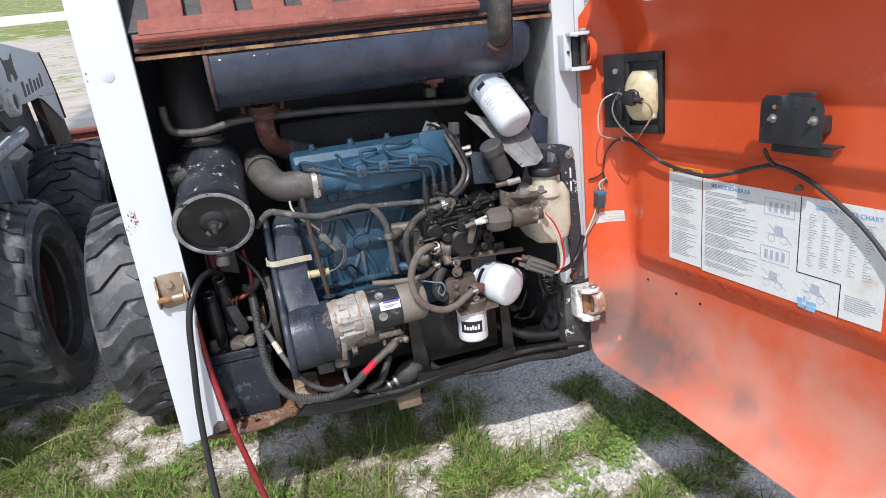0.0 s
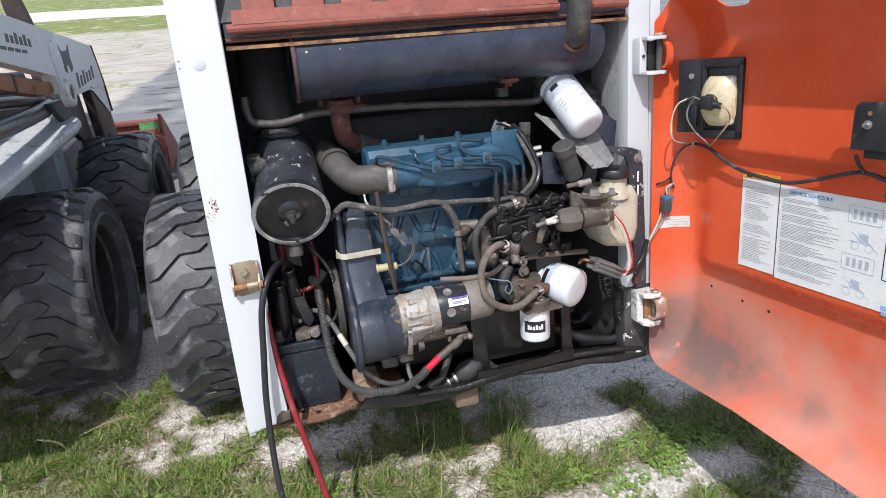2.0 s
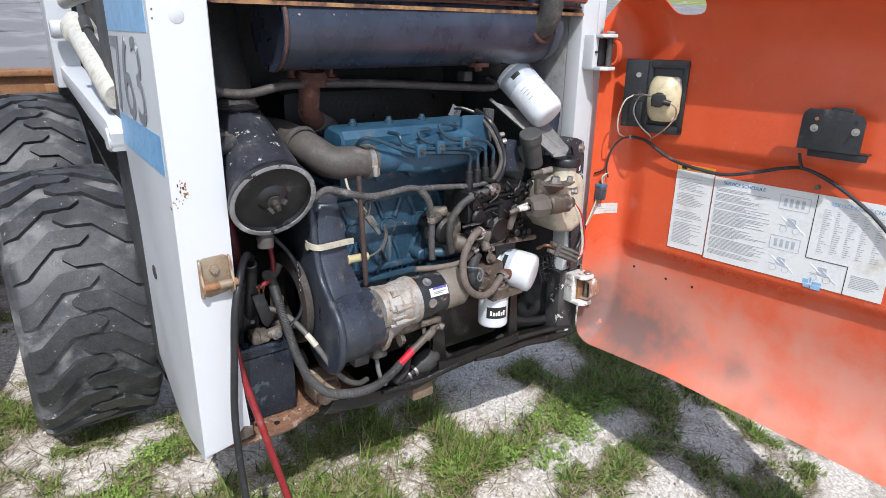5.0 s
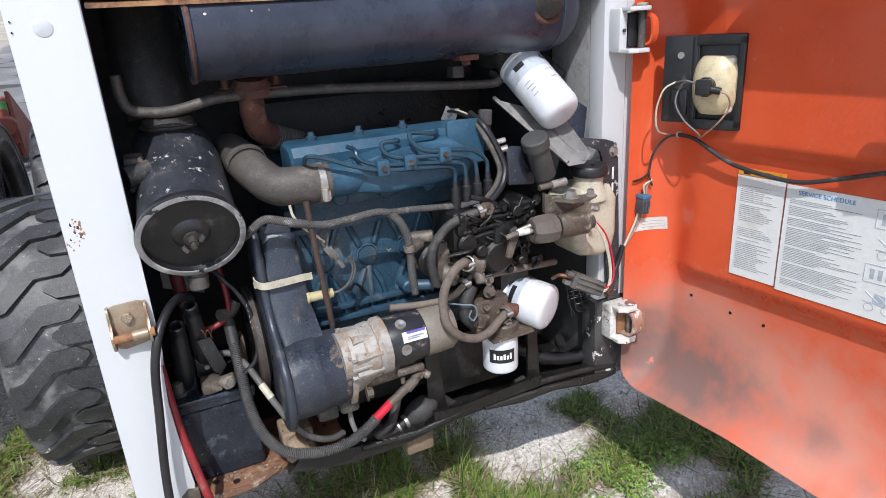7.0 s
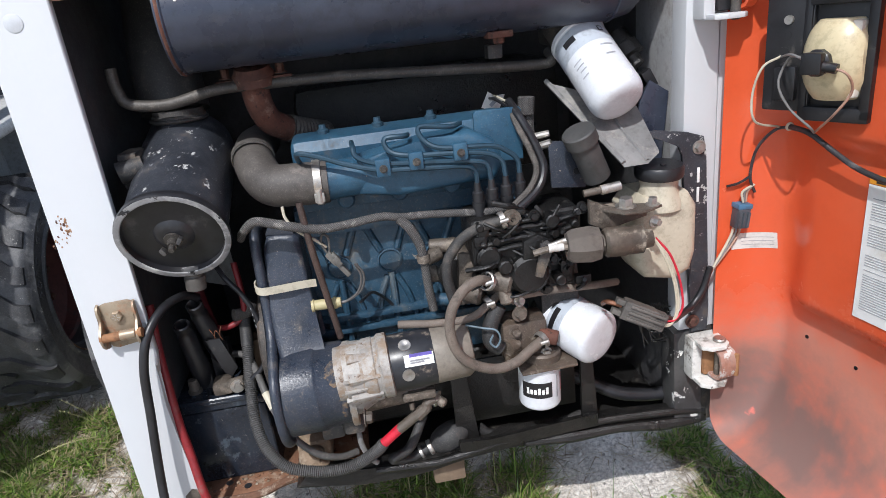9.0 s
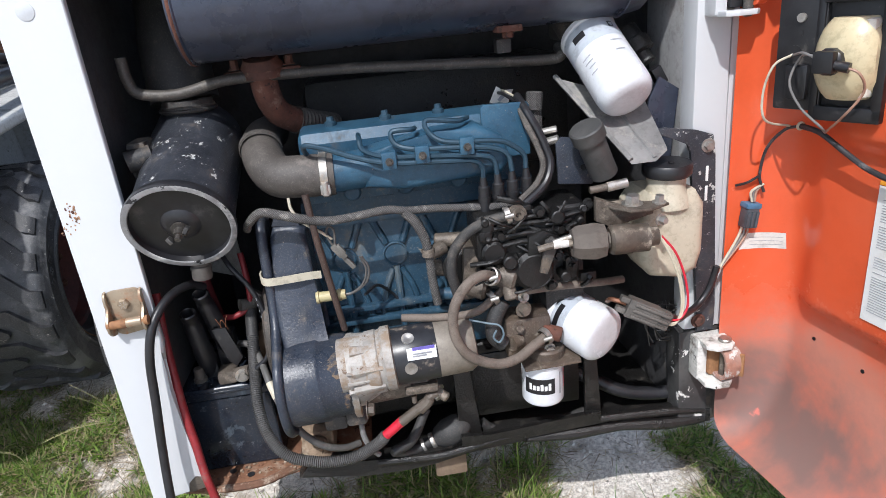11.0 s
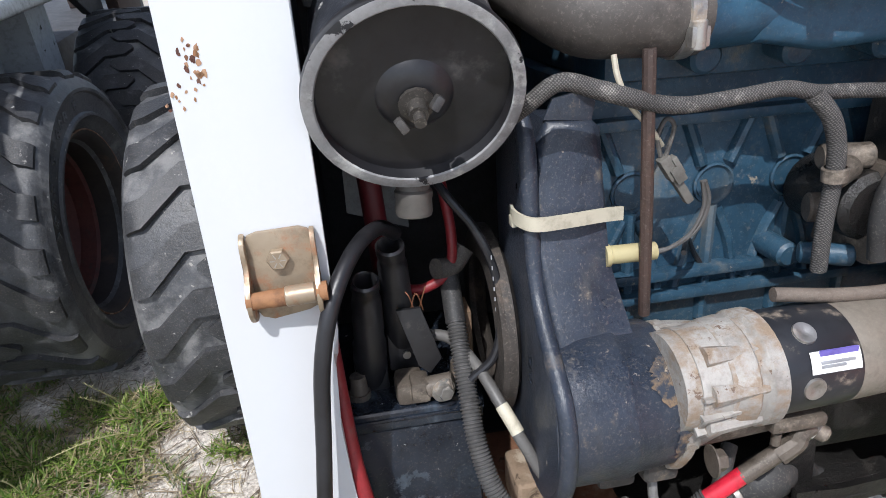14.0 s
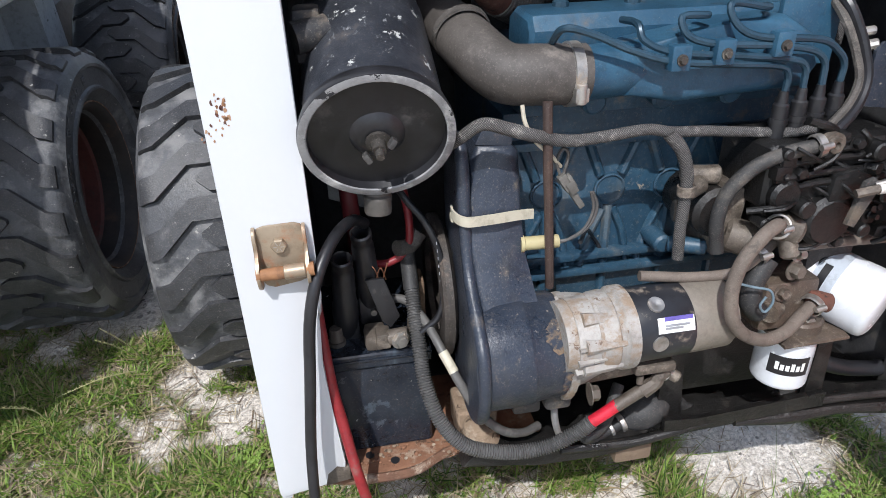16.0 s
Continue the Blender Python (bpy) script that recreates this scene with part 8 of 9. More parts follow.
def build_battery_corner():
    t = thing("corrugated_loom", (-0.17, -0.02, 0.36), "grey corrugated conduit sagging from the battery to the starter", "conduit")
    part("conduit", sweep(B(), [(-0.262, 0.10, 0.545), (-0.262, 0.075, 0.515), (-0.262, 0.045, 0.480), (-0.260, 0.015, 0.440), (-0.248, -0.010, 0.402), (-0.222, -0.026, 0.373), (-0.185, -0.032, 0.360), (-0.150, -0.034, 0.355), (-0.115, -0.036, 0.360), (-0.082, -0.040, 0.380), (-0.068, -0.042, 0.394)], 0.0086, 14, steps=10, ribs=0.0032, amp=0.0010), conduit_mat, t)
    part("sleeve", sweep(B(), [(-0.262, 0.12, 0.575), (-0.262, 0.105, 0.555), (-0.262, 0.088, 0.530)], 0.0098, 14), rubber, t)
    part("red_sleeve", sweep(B(), [(-0.072, -0.041, 0.390), (-0.055, -0.044, 0.405), (-0.040, -0.046, 0.418)], 0.0076, 12), red_tape, t, "red cable sleeve")
    part("cable_end", sweep(B(), [(-0.042, -0.046, 0.416), (-0.022, -0.047, 0.430), (-0.008, -0.048, 0.440)], 0.0078, 12), tan_steel, t)
    part("lug", sweep(B(), [(-0.012, -0.048, 0.436), (0.002, -0.050, 0.448), (0.006, -0.050, 0.456), (0.018, -0.048, 0.458)], [0.010, 0.008, 0.0055], 10), tan_steel, t)
    g = thing("earth_cable", (-0.18, 0.0, 0.33), "grey battery earth cable with a pale sleeve", "cable")
    part("cable", sweep(B(), [(-0.290, 0.105, 0.512), (-0.268, 0.090, 0.512), (-0.250, 0.055, 0.500), (-0.237, 0.022, 0.480), (-0.222, -0.002, 0.450), (-0.200, -0.014, 0.408), (-0.170, -0.012, 0.372), (-0.140, 0.0, 0.352), (-0.115, 0.015, 0.345)], 0.0056, 12), grey_cable_dark, g)
    part("sleeve", sweep(B(), [(-0.2365, 0.021, 0.479), (-0.2315, 0.012, 0.470), (-0.2265, 0.004, 0.460)], 0.0062, 12), strap_white, g, "pale grey sleeve")
    part("tail", sweep(B(), [(-0.105, -0.010, 0.40), (-0.104, -0.014, 0.378), (-0.096, -0.012, 0.350), (-0.085, -0.01, 0.335)], 0.0045, 10), grey_cable, g)
    # thin printed cable looping behind
    p = thing("sensor_cable", (-0.24, 0.06, 0.49), "thin black printed cable looping by the drive cover", "cable")
    part("cable", sweep(B(), [(-0.285, 0.09, 0.690), (-0.266, 0.066, 0.662), (-0.244, 0.058, 0.630), (-0.230, 0.054, 0.590), (-0.228, 0.050, 0.545), (-0.236, 0.048, 0.512), (-0.258, 0.048, 0.492)], 0.0040, 10), black_cable, p)
    for i in range(9):
        q = V((-0.2345 + 0.0005 * i, 0.049, 0.610 - 0.010 * i))
        part("print_bar", box(B(), q - V((0.0005, 0.0006, 0.0018)), q + V((0.0005, 0, 0.0018)), 0), ink_grey, p)
    # clamps of the jump leads
    for k, (top, bot, lab) in enumerate((((-0.342, 0.058, 0.600), (-0.346, 0.110, 0.470), "black"), ((-0.318, 0.062, 0.628), (-0.312, 0.118, 0.505), "black"))):
        c = thing("jump_clamp", bot, "black plastic jump-lead clamp gripping the battery terminal", "clamp", "jump-lead clamps")
        a, b = V(top), V(bot)
        L = (b - a).length
        part("handle", lathe(B(), a, b, [(0.020, 0.0085), (0.002, 0.009), (0.0, 0.0105), (0.002, 0.0125), (0.010, 0.0125), (0.012, 0.0118), (0.022, 0.0118), (0.024, 0.0132), (L * 0.6, 0.0145), (L * 0.62, 0.0162), (L, 0.0155), (L, 0)], 24), black_plastic, c)
        part("collar", torus(B(), a + (b - a).normalized() * 0.003, b - a, 0.0108, 0.0016, 24), steel if k == 0 else black_plastic, c)
        jaw = B()
        box(jaw, b + V((-0.016, -0.014, -0.03)), b + V((0.016, 0.012, 0.03)), 0.004)
        j = part("jaw", jaw, black_plastic, c)
        for dz in (0.008, -0.012):
            part("rivet", rod(B(), b + V((0.002, -0.014, dz)), b + V((0.002, -0.0165, dz)), 0.004), steel, j)
    part_t = thing("terminal_clamp", (-0.31, 0.085, 0.465), "corroded battery terminal clamp with frayed strap", "terminal clamp")
    tc = B()
    box(tc, (-0.326, 0.062, 0.462), (-0.298, 0.098, 0.484), 0.007)
    box(tc, (-0.312, 0.058, 0.466), (-0.294, 0.082, 0.488), 0.004)
    rod(tc, (-0.297, 0.066, 0.478), (-0.272, 0.060, 0.484), 0.010, bev=0.002)
    part("body", tc, tan_steel, part_t)
    part("strap", slab(B(), [(-0.318, 0.560), (-0.296, 0.560), (-0.280, 0.505), (-0.292, 0.490), (-0.302, 0.500)], 0.070, 0.074, "y", 0.0005), black_plastic, part_t)
    for i in range(4):
        x = -0.305 + 0.004 * (i % 5)
        part("strand", sweep(B(), [(x, 0.075, 0.555), (x + 0.004 * (-1) ** i, 0.070, 0.572), (x + 0.007 * (-1) ** i, 0.072, 0.574 + 0.003 * (i % 3))], 0.0007, 5), copper, part_t)
    part("bolt", hexbolt(B(), (-0.283, 0.054, 0.481), (0.3, -1, 0), 0.008, 0.008), steel, part_t)
    # leads to the ground
    hose("jump_lead", [(-0.312, 0.070, 0.634), (-0.326, 0.050, 0.648), (-0.346, 0.015, 0.647), (-0.366, -0.014, 0.622), (-0.380, -0.024, 0.575), (-0.389, -0.028, 0.50), (-0.400, -0.034, 0.40), (-0.404, -0.050, 0.30), (-0.402, -0.075, 0.20), (-0.385, -0.110, 0.10), (-0.35, -0.15, 0.03), (-0.28, -0.25, -0.005)], 0.0064, black_cable, "thick black jump lead hanging down to the ground", "cable", "jump leads", seg=14)
    hose("jump_lead", [(-0.378, 0.055, 0.640), (-0.376, 0.035, 0.575), (-0.373, 0.022, 0.510), (-0.369, 0.011, 0.455), (-0.362, 0.0, 0.410), (-0.352, -0.020, 0.35), (-0.335, -0.032, 0.26), (-0.318, -0.045, 0.17), (-0.300, -0.07, 0.08), (-0.27, -0.12, 0.0), (-0.2, -0.22, -0.01)], 0.0066, red_rubber, "red jump lead hanging down to the ground", "cable", "jump leads", seg=14)
    hose("red_hose", [(-0.345, 0.16, 0.76), (-0.330, 0.13, 0.69), (-0.325, 0.12, 0.62), (-0.322, 0.14, 0.55)], 0.0105, dark_red, "dull red rubber hose behind the air cleaner", "hose", "red hoses")
    hose("red_hose", [(-0.262, 0.13, 0.66), (-0.257, 0.115, 0.61), (-0.262, 0.110, 0.575), (-0.285, 0.105, 0.562), (-0.305, 0.11, 0.56)], 0.0050, red_rubber, "thin red battery wire curling down", "wire", "red hoses")
    s = thing("spacer_block", (-0.252, 0.12, 0.46), "small weathered wooden wedge beside the battery", "wedge")
    part("block", box(B(), (-0.260, 0.105, 0.462), (-0.243, 0.14, 0.530), 0.003), wood_dark, s)
    w = thing("bay_plate", (-0.33, 0.22, 0.5), "dusty white steel plate at the back of the battery corner", "plate")
    part("plate", slab(B(), [(-0.352, 0.60), (-0.285, 0.575), (-0.290, 0.70), (-0.350, 0.70)], 0.235, 0.24, "y", 0.001), worn_grey, w)
    hose("frayed_wire", [(-0.244, 0.12, 0.592), (-0.258, 0.115, 0.577), (-0.275, 0.105, 0.580)], 0.010, dusty_hose, "short frayed grey braided wire end", "wire")


dark_red = mat("dark_red", (0.15, 0.012, 0.016), (0.09, 0.010, 0.013), 0.5, bump=0.1)
conduit_mat = mat("conduit", (0.052, 0.052, 0.053), (0.090, 0.088, 0.086), 0.45, bump=0.1, dirt=((0.16, 0.15, 0.14), 0.2, 20), dust=0.15)
worn_grey = mat("worn_grey", (0.40, 0.39, 0.37), (0.30, 0.29, 0.27), 0.6, dirt=((0.12, 0.11, 0.10), 0.35, 14))
build_battery_corner()

# ---- fittings on the door ----


def on_panel(u, z, proud=0.0):
    return on_door(u, z, door_depth(u, z) - proud)


def door_rect(bm, u0, u1, z0, z1, n0, n1, bev=0.0):
    """A box standing on the door's inner face, between depths n0 and n1."""
    m = Matrix((( D_U.x, D_N.x, 0, D_O.x), (D_U.y, D_N.y, 0, D_O.y), (0, 0, 1, 0), (0, 0, 0, 1)))
    return box(bm, (u0, n0, z0), (u1, n1, z1), bev, 2, m)


def build_chart():
    t = thing("service_chart", tuple(on_door(0.39, 0.555, 0.078)), "white printed service schedule decal on the orange door", "decal")
    n0, n1 = 0.0772, 0.0786
    part("warning_sheet", door_rect(B(), 0.174, 0.2575, 0.560, 0.741, n0, n1), decal_white, t)
    part("schedule_sheet", door_rect(B(), 0.2595, 0.602, 0.556, 0.739, n0, n1), decal_white, t)
    part("warning_stripe", door_rect(B(), 0.174, 0.2575, 0.742, 0.754, n0, n1), decal_orange, t, "orange warning stripe")
    part("warning_symbol", door_rect(B(), 0.184, 0.196, 0.744, 0.752, n0 - 0.0006, n0), ink_black, t)
    part("warning_word", door_rect(B(), 0.203, 0.232, 0.745, 0.751, n0 - 0.0006, n0), ink_black, t)
    lines = B()
    rnd = random.Random(11)
    z = 0.724
    while z > 0.572:
        if rnd.random() < 0.82:
            door_rect(lines, 0.182, 0.182 + rnd.uniform(0.038, 0.066), z, z + 0.0008, n0 - 0.0005, n0)
        z -= 0.0034
    z = 0.716
    while z > 0.570:
        if rnd.random() < 0.9:
            door_rect(lines, 0.268, 0.268 + rnd.uniform(0.05, 0.118), z, z + 0.0008, n0 - 0.0005, n0)
        z -= 0.0028
    z = 0.712
    while z > 0.628:
        for u in (0.478, 0.500, 0.522, 0.545, 0.568):
            door_rect(lines, u, u + rnd.uniform(0.004, 0.015), z, z + 0.0007, n0 - 0.0005, n0)
        z -= 0.0042
    z = 0.596
    while z > 0.572:
        door_rect(lines, 0.545, 0.545 + rnd.uniform(0.03, 0.05), z, z + 0.001, n0 - 0.0005, n0)
        z -= 0.0034
    tagged(part("printed_text", lines, ink_grey, t), kind="stuff")
    for u0, u1, z0, z1 in ((0.2600, 0.2606, 0.556, 0.739), (0.4615, 0.4628, 0.611, 0.738), (0.4628, 0.5362, 0.6105, 0.6118), (0.5362, 0.5375, 0.556, 0.6118)):
        part("rule", door_rect(B(), u0, u1, z0, z1, n0 - 0.0006, n0), ink_black, t)
    basis = Matrix(((D_U.x, 0, -D_N.x, 0), (D_U.y, 0, -D_N.y, 0), (0, 1, 0, 0), (0, 0, 0, 1)))
    for text, u, zz, s in (("SERVICE SCHEDULE", 0.280, 0.7255, 0.0098), ("SERVICE PARTS CHART", 0.487, 0.7215, 0.0100)):
        at = on_door(u, zz, n0 - 0.0004)
        part("heading", lettering(text, s, Matrix.Translation(at) @ basis, 0.0002), decal_blue if s < 0.0099 else decal_sky, t, "blue printed heading")
    for u, zz in ((0.424, 0.712), (0.424, 0.668), (0.420, 0.628), (0.418, 0.585), (0.495, 0.585)):
        d = B()
        flat = zz in (0.712, 0.628)
        if flat:
            for a in (-0.028, 0.028):
                door_rect(d, u + a - 0.0004, u + a + 0.0004, zz - 0.014, zz + 0.014, n0 - 0.0006, n0)
            for b in (-0.014, 0.014):
                door_rect(d, u - 0.028, u + 0.028, zz + b - 0.0004, zz + b + 0.0004, n0 - 0.0006, n0)
            for k in range(4):
                door_rect(d, u - 0.02 + 0.011 * k, u - 0.014 + 0.011 * k, zz - 0.008, zz + 0.008, n0 - 0.0006, n0)
        else:
            m4 = Matrix.Translation(on_door(u, zz, n0 - 0.0003)) @ basis
            for cx in (-0.012, 0.012):
                c = m4 @ V((cx, -0.010, 0))
                torus(d, c, D_N, 0.0065, 0.0005, 18, 4)
            for (x0, y0), (x1, y1) in (((-0.022, -0.002), (0.02, -0.004)), ((-0.02, 0.014), (0.0, 0.0)), ((0.0, 0.010), (0.028, -0.014)), ((-0.008, -0.002), (-0.006, 0.013)), ((0.008, 0.012), (0.010, -0.004)), ((-0.006, 0.013), (0.008, 0.012))):
                rod(d, m4 @ V((x0, y0, 0)), m4 @ V((x1, y1, 0)), 0.0006, seg=4)
            door_rect(d, u - 0.006, u + 0.009, zz - 0.002, zz + 0.011, n0 - 0.0005, n0)
        tagged(part("diagram", d, print_grey, t), "grey line drawing", kind="stuff")
    logo = B()
    for u0, u1, z0, z1 in ((0.466, 0.476, 0.558, 0.566), (0.478, 0.481, 0.560, 0.571), (0.483, 0.500, 0.558, 0.564), (0.468, 0.480, 0.549, 0.556), (0.482, 0.499, 0.548, 0.556)):
        door_rect(logo, u0, u1, z0 + 0.002, z1 + 0.002, n0 - 0.0006, n0)
    part("emblem", logo, decal_sky, t)
    s = thing("small_decal", tuple(on_panel(0.05, 0.61)), "small white printed strip decal near the hinge edge", "decal")
    bm = B()
    rows = []
    for i in range(11):
        u = 0.002 + 0.030 * i / 10
        rows.append([bm.verts.new(on_panel(u, zz, 0.0012)) for zz in (0.607, 0.633)])
    for a, b in zip(rows, rows[1:]):
        bm.faces.new((a[0], b[0], b[1], a[1]))
    part("strip", bm, tag_paper, s)
    bars = B()
    for zz in (0.613, 0.619, 0.625):
        pr = []
        for i in range(9):
            u = 0.006 + 0.023 * i / 8
            pr.append([bars.verts.new(on_panel(u, zz + d, 0.0018)) for d in (0, 0.0009)])
        for a, b in zip(pr, pr[1:]):
            bars.faces.new((a[0], b[0], b[1], a[1]))
    part("print_bar", bars, ink_grey, s)


build_chart()


def build_tail_lamp():
    t = thing("tail_lamp", (0.53, -0.13, 0.82), "black plastic tail lamp housing seen from behind with cream lamp body", "lamp")
    o, e = V((0.500, -0.072, 0.0)), V((0.056, -0.117, 0.0)).normalized()
    nrm = V((e.y, -e.x, 0)) * 1.0  # towards the bay
    if nrm.x > 0:
        nrm = -nrm
    frame4 = Matrix(((e.x, -nrm.x, 0, o.x), (e.y, -nrm.y, 0, o.y), (0, 0, 1, 0), (0, 0, 0, 1)))

    def lb(bm, s0, s1, z0, z1, d0, d1, bev=0.002):
        return box(bm, (s0, d0, z0), (s1, d1, z1), bev, 2, frame4)
    flange = lb(B(), 0.0, 0.060, 0.828, 0.972, 0.0, 0.012, 0.004)
    f = part("flange", flange, black_plastic, t)
    part("frame", lb(lb(lb(lb(B(), 0.055, 0.132, 0.955, 0.972, -0.004, 0.04, 0.003), 0.055, 0.132, 0.818, 0.836, -0.004, 0.04, 0.003), 0.120, 0.132, 0.82, 0.97, -0.004, 0.04, 0.003), 0.048, 0.058, 0.82, 0.97, -0.002, 0.04, 0.003), black_plastic, t)
    part("back_box", lb(B(), 0.052, 0.128, 0.822, 0.968, 0.006, 0.045), black_plastic, t)
    lens = B()
    c = frame4 @ V((0.090, 0.010, 0.892))
    bmesh.ops.create_uvsphere(lens, u_segments=32, v_segments=20, radius=1.0, matrix=Matrix.Translation(c) @ frame4.to_3x3().to_4x4() @ Matrix.Diagonal((0.037, 0.038, 0.060, 1)))
    for v in lens.verts:
        q = frame4.inverted() @ v.co
        wide = (q.x - 0.090) / 0.037
        q.x = 0.089 + 0.034 * max(-1.0, min(1.0, 1.25 * wide))
        q.z = 0.892 + 0.047 * max(-1.0, min(1.0, 1.22 * (q.z - 0.892) / 0.060))
        v.co = frame4 @ q
    part("lamp_body", lens, lens_amber, t, "cream plastic lamp body")
    part("lens_edge", lb(B(), 0.102, 0.1185, 0.848, 0.937, -0.010, 0.02, 0.006), lens_clear, t)
    k = B()
    cc = frame4 @ V((0.082, -0.036, 0.892))
    rod(k, cc, frame4 @ V((0.083, -0.015, 0.892)), 0.016, bev=0.003, seg=10)
    lb(k, 0.070, 0.094, 0.880, 0.905, -0.046, -0.034, 0.003)
    rod(k, frame4 @ V((0.09, -0.038, 0.89)), frame4 @ V((0.108, -0.036, 0.886)), 0.006)
    part("bulb_socket", k, black_plastic, t)
    for s, z, r, m in ((0.030, 0.940, 0.0055, steel), (0.024, 0.852, 0.0055, steel), (0.030, 0.922, 0.0032, ink_black), (0.026, 0.872, 0.0032, ink_black), (0.024, 0.898, 0.0095, ink_black)):
        p0 = frame4 @ V((s, -0.0005, z))
        part("screw" if m is steel else "hole", rod(B(), p0 + nrm * 0.003 * (m is steel), p0 - nrm * 0.002, r, seg=14), m, f)
    part("boss", lb(B(), 0.018, 0.046, 0.842, 0.885, -0.008, 0.0, 0.006), black_plastic, f)
    w = thing("lamp_wires", (0.53, -0.11, 0.79), "thin grey and brown wires looping from lamp to loom", "wire")

    def lp(s, z, d=-0.012):
        return frame4 @ V((s, d, z))
    j1, j2 = on_panel(0.047, 0.798, 0.02), on_panel(0.112, 0.800, 0.02)
    for pts, m in (([lp(0.024, 0.897, -0.004), lp(0.010, 0.885, -0.02), lp(0.000, 0.850, -0.022), lp(0.002, 0.815, -0.015), j1], strap_white),
                   ([lp(0.07, 0.900, -0.040), lp(0.040, 0.895, -0.014), lp(0.030, 0.865, -0.016), lp(0.045, 0.835, -0.014), lp(0.07, 0.812, -0.010), j2], grey_cable),
                   ([lp(0.024, 0.896, -0.004), lp(0.05, 0.902, -0.030), lp(0.07, 0.898, -0.040)], grey_cable),
                   ([lp(0.10, 0.888, -0.038), lp(0.118, 0.880, -0.034), lp(0.118, 0.858, -0.018), lp(0.10, 0.830, -0.016), j2], tan_wire)):
        part("wire", sweep(B(), pts, 0.0016, 7), m, w)


tan_wire = mat("tan_wire", (0.45, 0.28, 0.20), (0.36, 0.22, 0.16), 0.5, bump=0)
build_tail_lamp()


def build_plate_bracket():
    t = thing("plate_lamp_bracket", tuple(on_door(0.48, 0.815, 0.03)), "black steel bracket with two bolts on the orange door", "bracket")
    m4 = Matrix(((D_U.x, D_N.x, 0, D_O.x), (D_U.y, D_N.y, 0, D_O.y), (0, 0, 1, 0), (0, 0, 0, 1)))
    face = slab(B(), [(0.4215, 0.829), (0.4225, 0.885), (0.4245, 0.895), (0.432, 0.902), (0.470, 0.902), (0.508, 0.899), (0.5185, 0.895), (0.5245, 0.885), (0.5245, 0.829)], 0.024, 0.028, "y", 0.001)
    face.transform(m4)
    f = part("face_plate", face, black_steel, t)
    part("stand_off", door_rect(B(), 0.440, 0.452, 0.845, 0.870, 0.028, 0.068, 0.002), black_steel, t)
    part("stand_off", door_rect(B(), 0.500, 0.512, 0.845, 0.870, 0.028, 0.068, 0.002), black_steel, t)
    part("shelf", door_rect(door_rect(B(), 0.440, 0.536, 0.816, 0.829, 0.030, 0.036, 0.001), 0.440, 0.536, 0.826, 0.829, 0.030, 0.060, 0.001), black_steel, t)
    part("top_clip", door_rect(B(), 0.466, 0.500, 0.899, 0.906, 0.028, 0.044, 0.002), black_steel, t)
    for u, z in ((0.4455, 0.868), (0.512, 0.868)):
        b = B()
        hexbolt(b, on_door(u, z, 0.024), -D_N, 0.0046, 0.004)
        rod(b, on_door(u, z, 0.022), on_door(u, z, 0.014), 0.0026, seg=10)
        part("bolt", b, steel, f)
    for u, z, m in ((0.447, 0.885, rust_orange), (0.510, 0.884, ink_black)):
        part("hole", rod(B(), on_door(u, z, 0.025), on_door(u, z, 0.0232), 0.0034), m, f)


black_steel = mat("black_steel", (0.020, 0.021, 0.024), (0.032, 0.033, 0.037), 0.45, bump=0.1, dirt=((0.13, 0.135, 0.14), 0.25, 16))
build_plate_bracket()


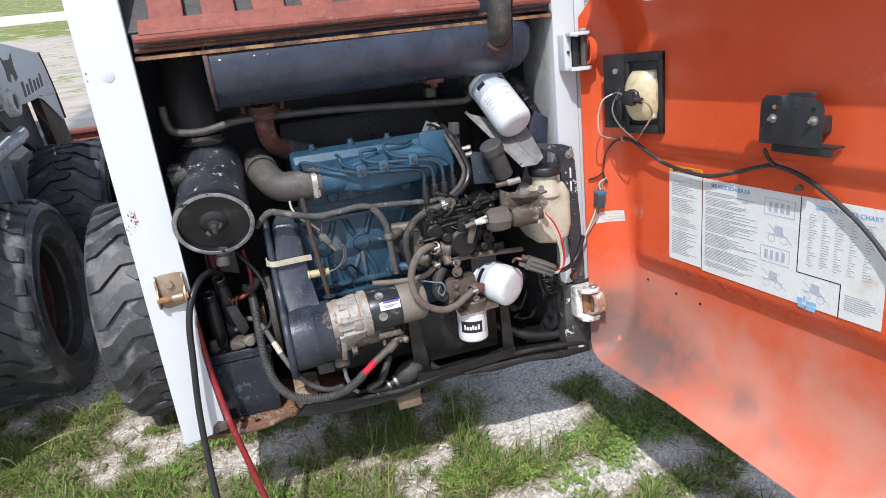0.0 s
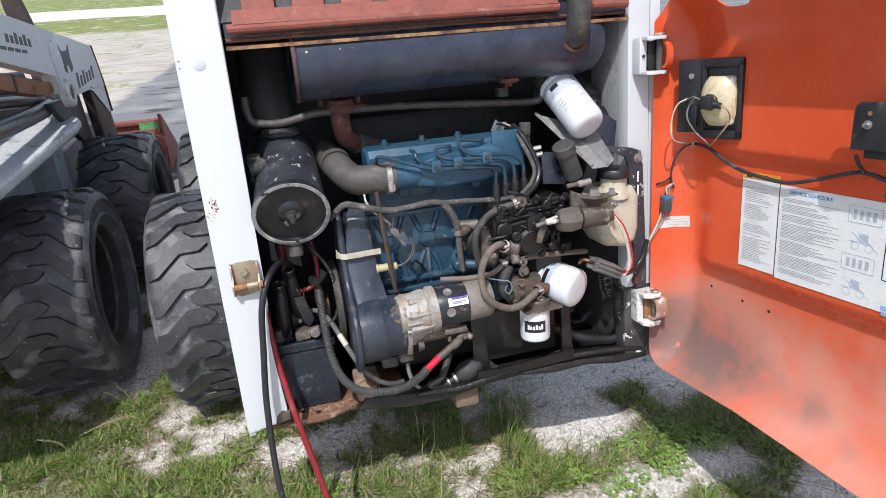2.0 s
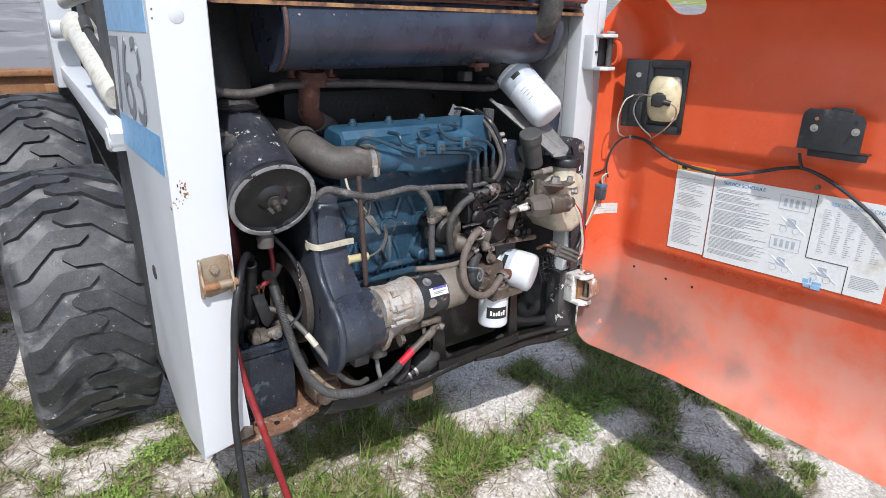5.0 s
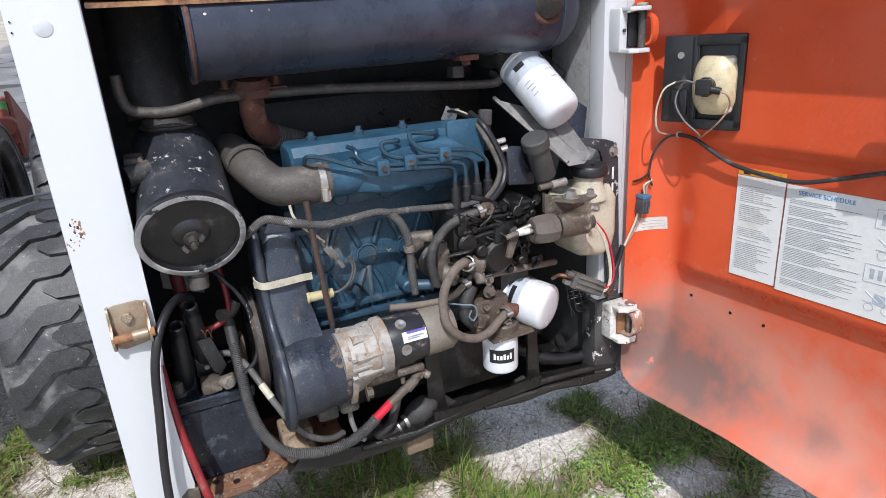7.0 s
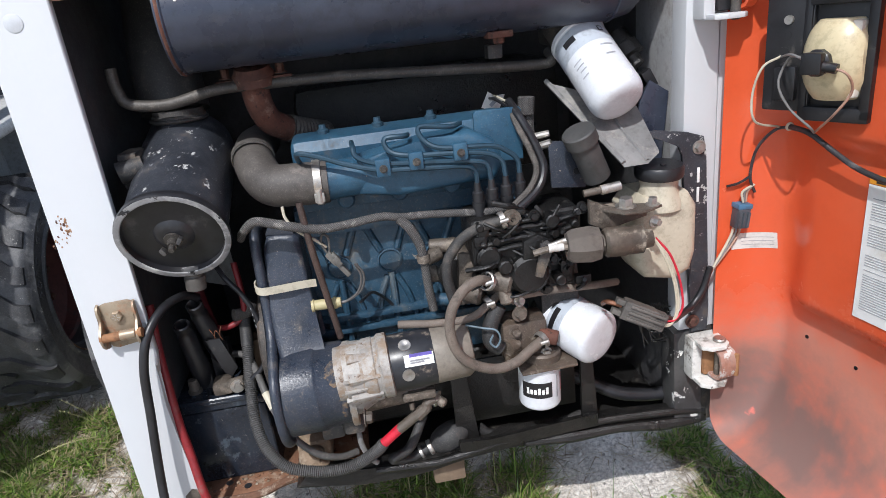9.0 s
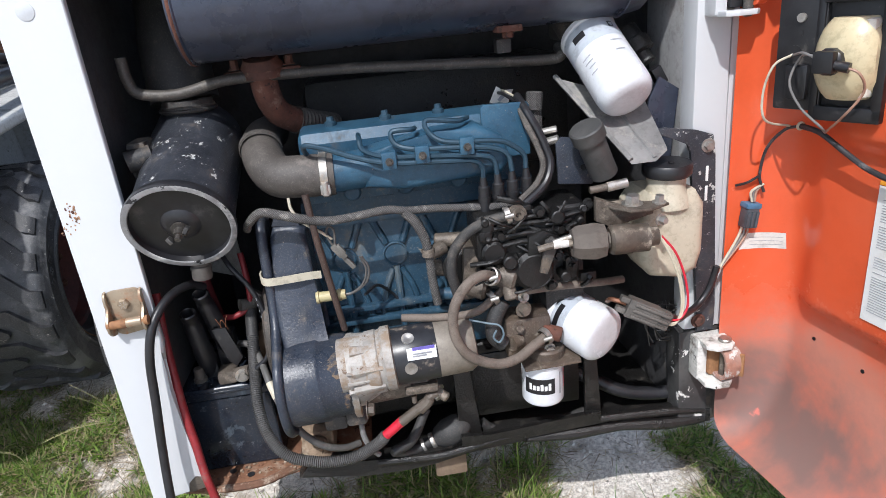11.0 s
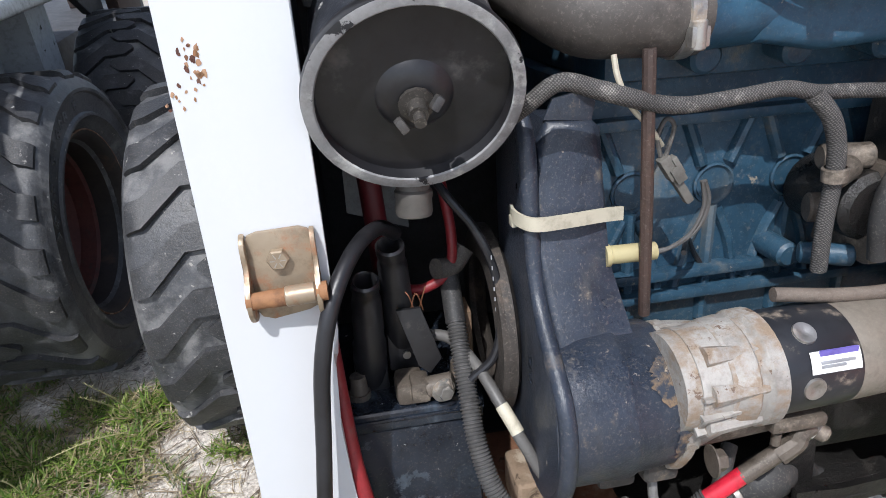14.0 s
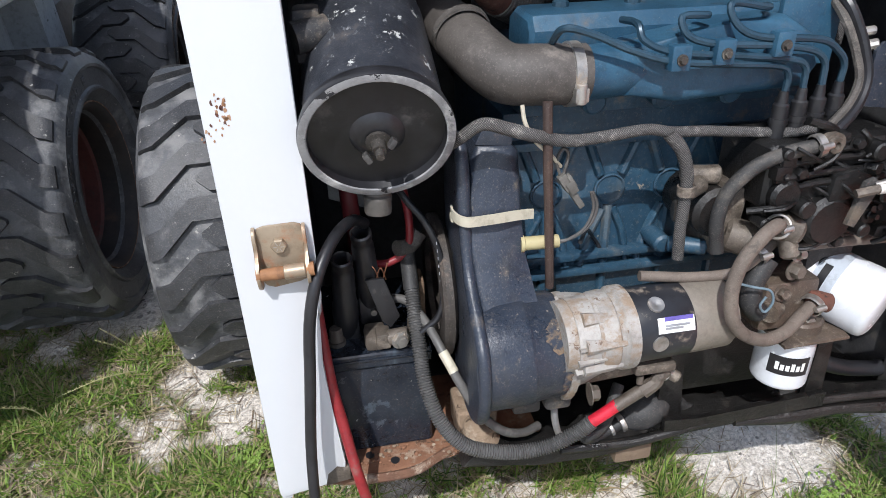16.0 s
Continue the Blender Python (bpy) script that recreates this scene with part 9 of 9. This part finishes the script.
def build_door_loom():
    t = thing("door_loom", tuple(on_panel(0.3, 0.74, 0.02)), "black taped wiring loom draped across the door", "wiring loom")
    p = [on_panel(u, z, d) for u, z, d in ((0.020, 0.700, 0.015), (0.018, 0.725, 0.018), (0.024, 0.765, 0.02), (0.040, 0.792, 0.02), (0.062, 0.800, 0.02), (0.10, 0.797, 0.018), (0.135, 0.775, 0.016), (0.170, 0.760, 0.014), (0.225, 0.750, 0.012), (0.285, 0.748, 0.012), (0.345, 0.764, 0.012), (0.400, 0.782, 0.014), (0.430, 0.787, 0.014), (0.462, 0.776, 0.012), (0.500, 0.757, 0.010), (0.535, 0.735, 0.010), (0.566, 0.712, 0.010), (0.606, 0.672, 0.010), (0.66, 0.60, 0.010), (0.74, 0.54, 0.012), (0.86, 0.52, 0.012))]
    part("loom", sweep(B(), p[4:], 0.0036, 10, steps=6), loom_tape, t)
    part("branch", sweep(B(), p[:5], 0.0021, 10, steps=6), loom_tape, t)
    part("drop", sweep(B(), [on_door(0.428, 0.818, 0.03), on_door(0.430, 0.800, 0.04), on_panel(0.430, 0.786, 0.014)], 0.0030, 8), black_cable, t)
    part("clip", rod(B(), on_panel(0.458, 0.752, 0.01), on_panel(0.458, 0.752, -0.002), 0.0045, seg=10), tan_steel, t)
    part("tie", clamp_band(B(), p[4], p[5] - p[4], 0.0039, 0.004), strap_white, t)
    part("side_tail", sweep(B(), [p[1], on_panel(0.010, 0.715, 0.018), on_panel(0.006, 0.712, 0.026)], 0.002, 7), black_cable, t)
    a, b = on_panel(0.014, 0.690, 0.020), on_panel(0.012, 0.640, 0.028)
    c = thing("door_plug", tuple(b), "weathered blue-grey plug joining the door loom", "connector")
    part("body", box(B(), (-0.010, -0.009, -0.026), (0.010, 0.009, 0.010), 0.003, m=Matrix.Translation(a.lerp(b, 0.35)) @ Matrix.Rotation(0.12, 4, "Y")), plug_dark, c)
    part("collar", box(B(), (-0.0115, -0.010, 0.004), (0.0115, 0.010, 0.012), 0.002, m=Matrix.Translation(a.lerp(b, 0.35)) @ Matrix.Rotation(0.12, 4, "Y")), plug_blue, c)
    for i in range(3):
        part("rib", box(B(), (-0.009 + 0.007 * i, -0.0115, -0.024), (-0.005 + 0.007 * i, -0.008, 0.0), 0.001, m=Matrix.Translation(a.lerp(b, 0.35)) @ Matrix.Rotation(0.12, 4, "Y")), plug_dark, c)
    for dx, m in ((-0.004, strap_white), (0.0, grey_cable), (0.004, tan_wire)):
        part("wire", sweep(B(), [a + V((dx * 0.5, -0.002, -0.004)), a + V((dx, -0.002, 0.012)), on_panel(0.020, 0.712, 0.015)], 0.0018, 6), m, c)
        part("wire", sweep(B(), [b + V((dx, 0, 0.02)), b + V((dx * 1.4 - 0.003, 0.004, -0.01)), V((0.462, -0.028, 0.575)), V((0.455, -0.026, 0.548))], 0.0020, 6), m, c)
    hose("door_feed", [(0.462, -0.030, 0.590), (0.452, -0.028, 0.552), (0.430, -0.034, 0.530), (0.400, -0.055, 0.530), (0.372, -0.09, 0.545), (0.352, -0.105, 0.560)], 0.0052, black_cable, "black cable crossing from the bay to the door", "cable")


loom_tape = mat("loom_tape", (0.022, 0.023, 0.026), (0.040, 0.041, 0.045), 0.5, bump=0.6, fine=240, dirt=((0.12, 0.12, 0.12), 0.25, 30))
plug_dark = mat("plug_dark", (0.06, 0.072, 0.085), (0.09, 0.10, 0.115), 0.55)
build_door_loom()


def build_bay_sensor():
    t = thing("pressure_sender", (0.40, 0.10, 0.86), "dusty black sender with plug and two wires", "sensor")
    part("body", lathe(B(), (0.378, 0.12, 0.935), (0.402, 0.085, 0.885), [(0, 0), (0, 0.018), (0.022, 0.018), (0.024, 0.022), (0.044, 0.022), (0.046, 0.012), (0.062, 0.012), (0.062, 0)], 16), greasy, t)
    part("plug", box(B(), (-0.008, -0.008, -0.018), (0.008, 0.008, 0.010), 0.002, m=Matrix.Translation((0.408, 0.072, 0.872)) @ Matrix.Rotation(-0.5, 4, "Y")), black_plastic, t)
    for dx, m in ((0.0, grey_cable_dark), (0.005, tan_wire), (-0.004, black_cable)):
        part("wire", sweep(B(), [(0.412 + dx, 0.068, 0.858), (0.416 + dx, 0.064, 0.842), (0.424 + dx, 0.068, 0.828), (0.428, 0.08, 0.82)], 0.0017, 6), m, t)



def build_mesh_guard():
    t = thing("mesh_guard", (0.405, 0.03, 0.42), "crumpled black wire mesh guard hanging by the post", "mesh")
    net = B()
    for i in range(9):
        x = 0.372 + 0.0066 * i
        sweep(net, [(x, 0.030, 0.512), (x + 0.004 * (-1) ** i, 0.022 + 0.004 * math.sin(i), 0.475), (x + 0.008, 0.018, 0.44 + 0.004 * i)], 0.0011, 5, steps=4)
        z = 0.506 - 0.0080 * i
        sweep(net, [(0.372 + 0.0035 * i, 0.028, z), (0.40, 0.023 + 0.003 * math.cos(2.0 * i), z + 0.003 * (-1) ** i), (0.428, 0.024, z - 0.002)], 0.0011, 5, steps=4)
    part("net", net, greasy, t)


build_mesh_guard()


build_bay_sensor()
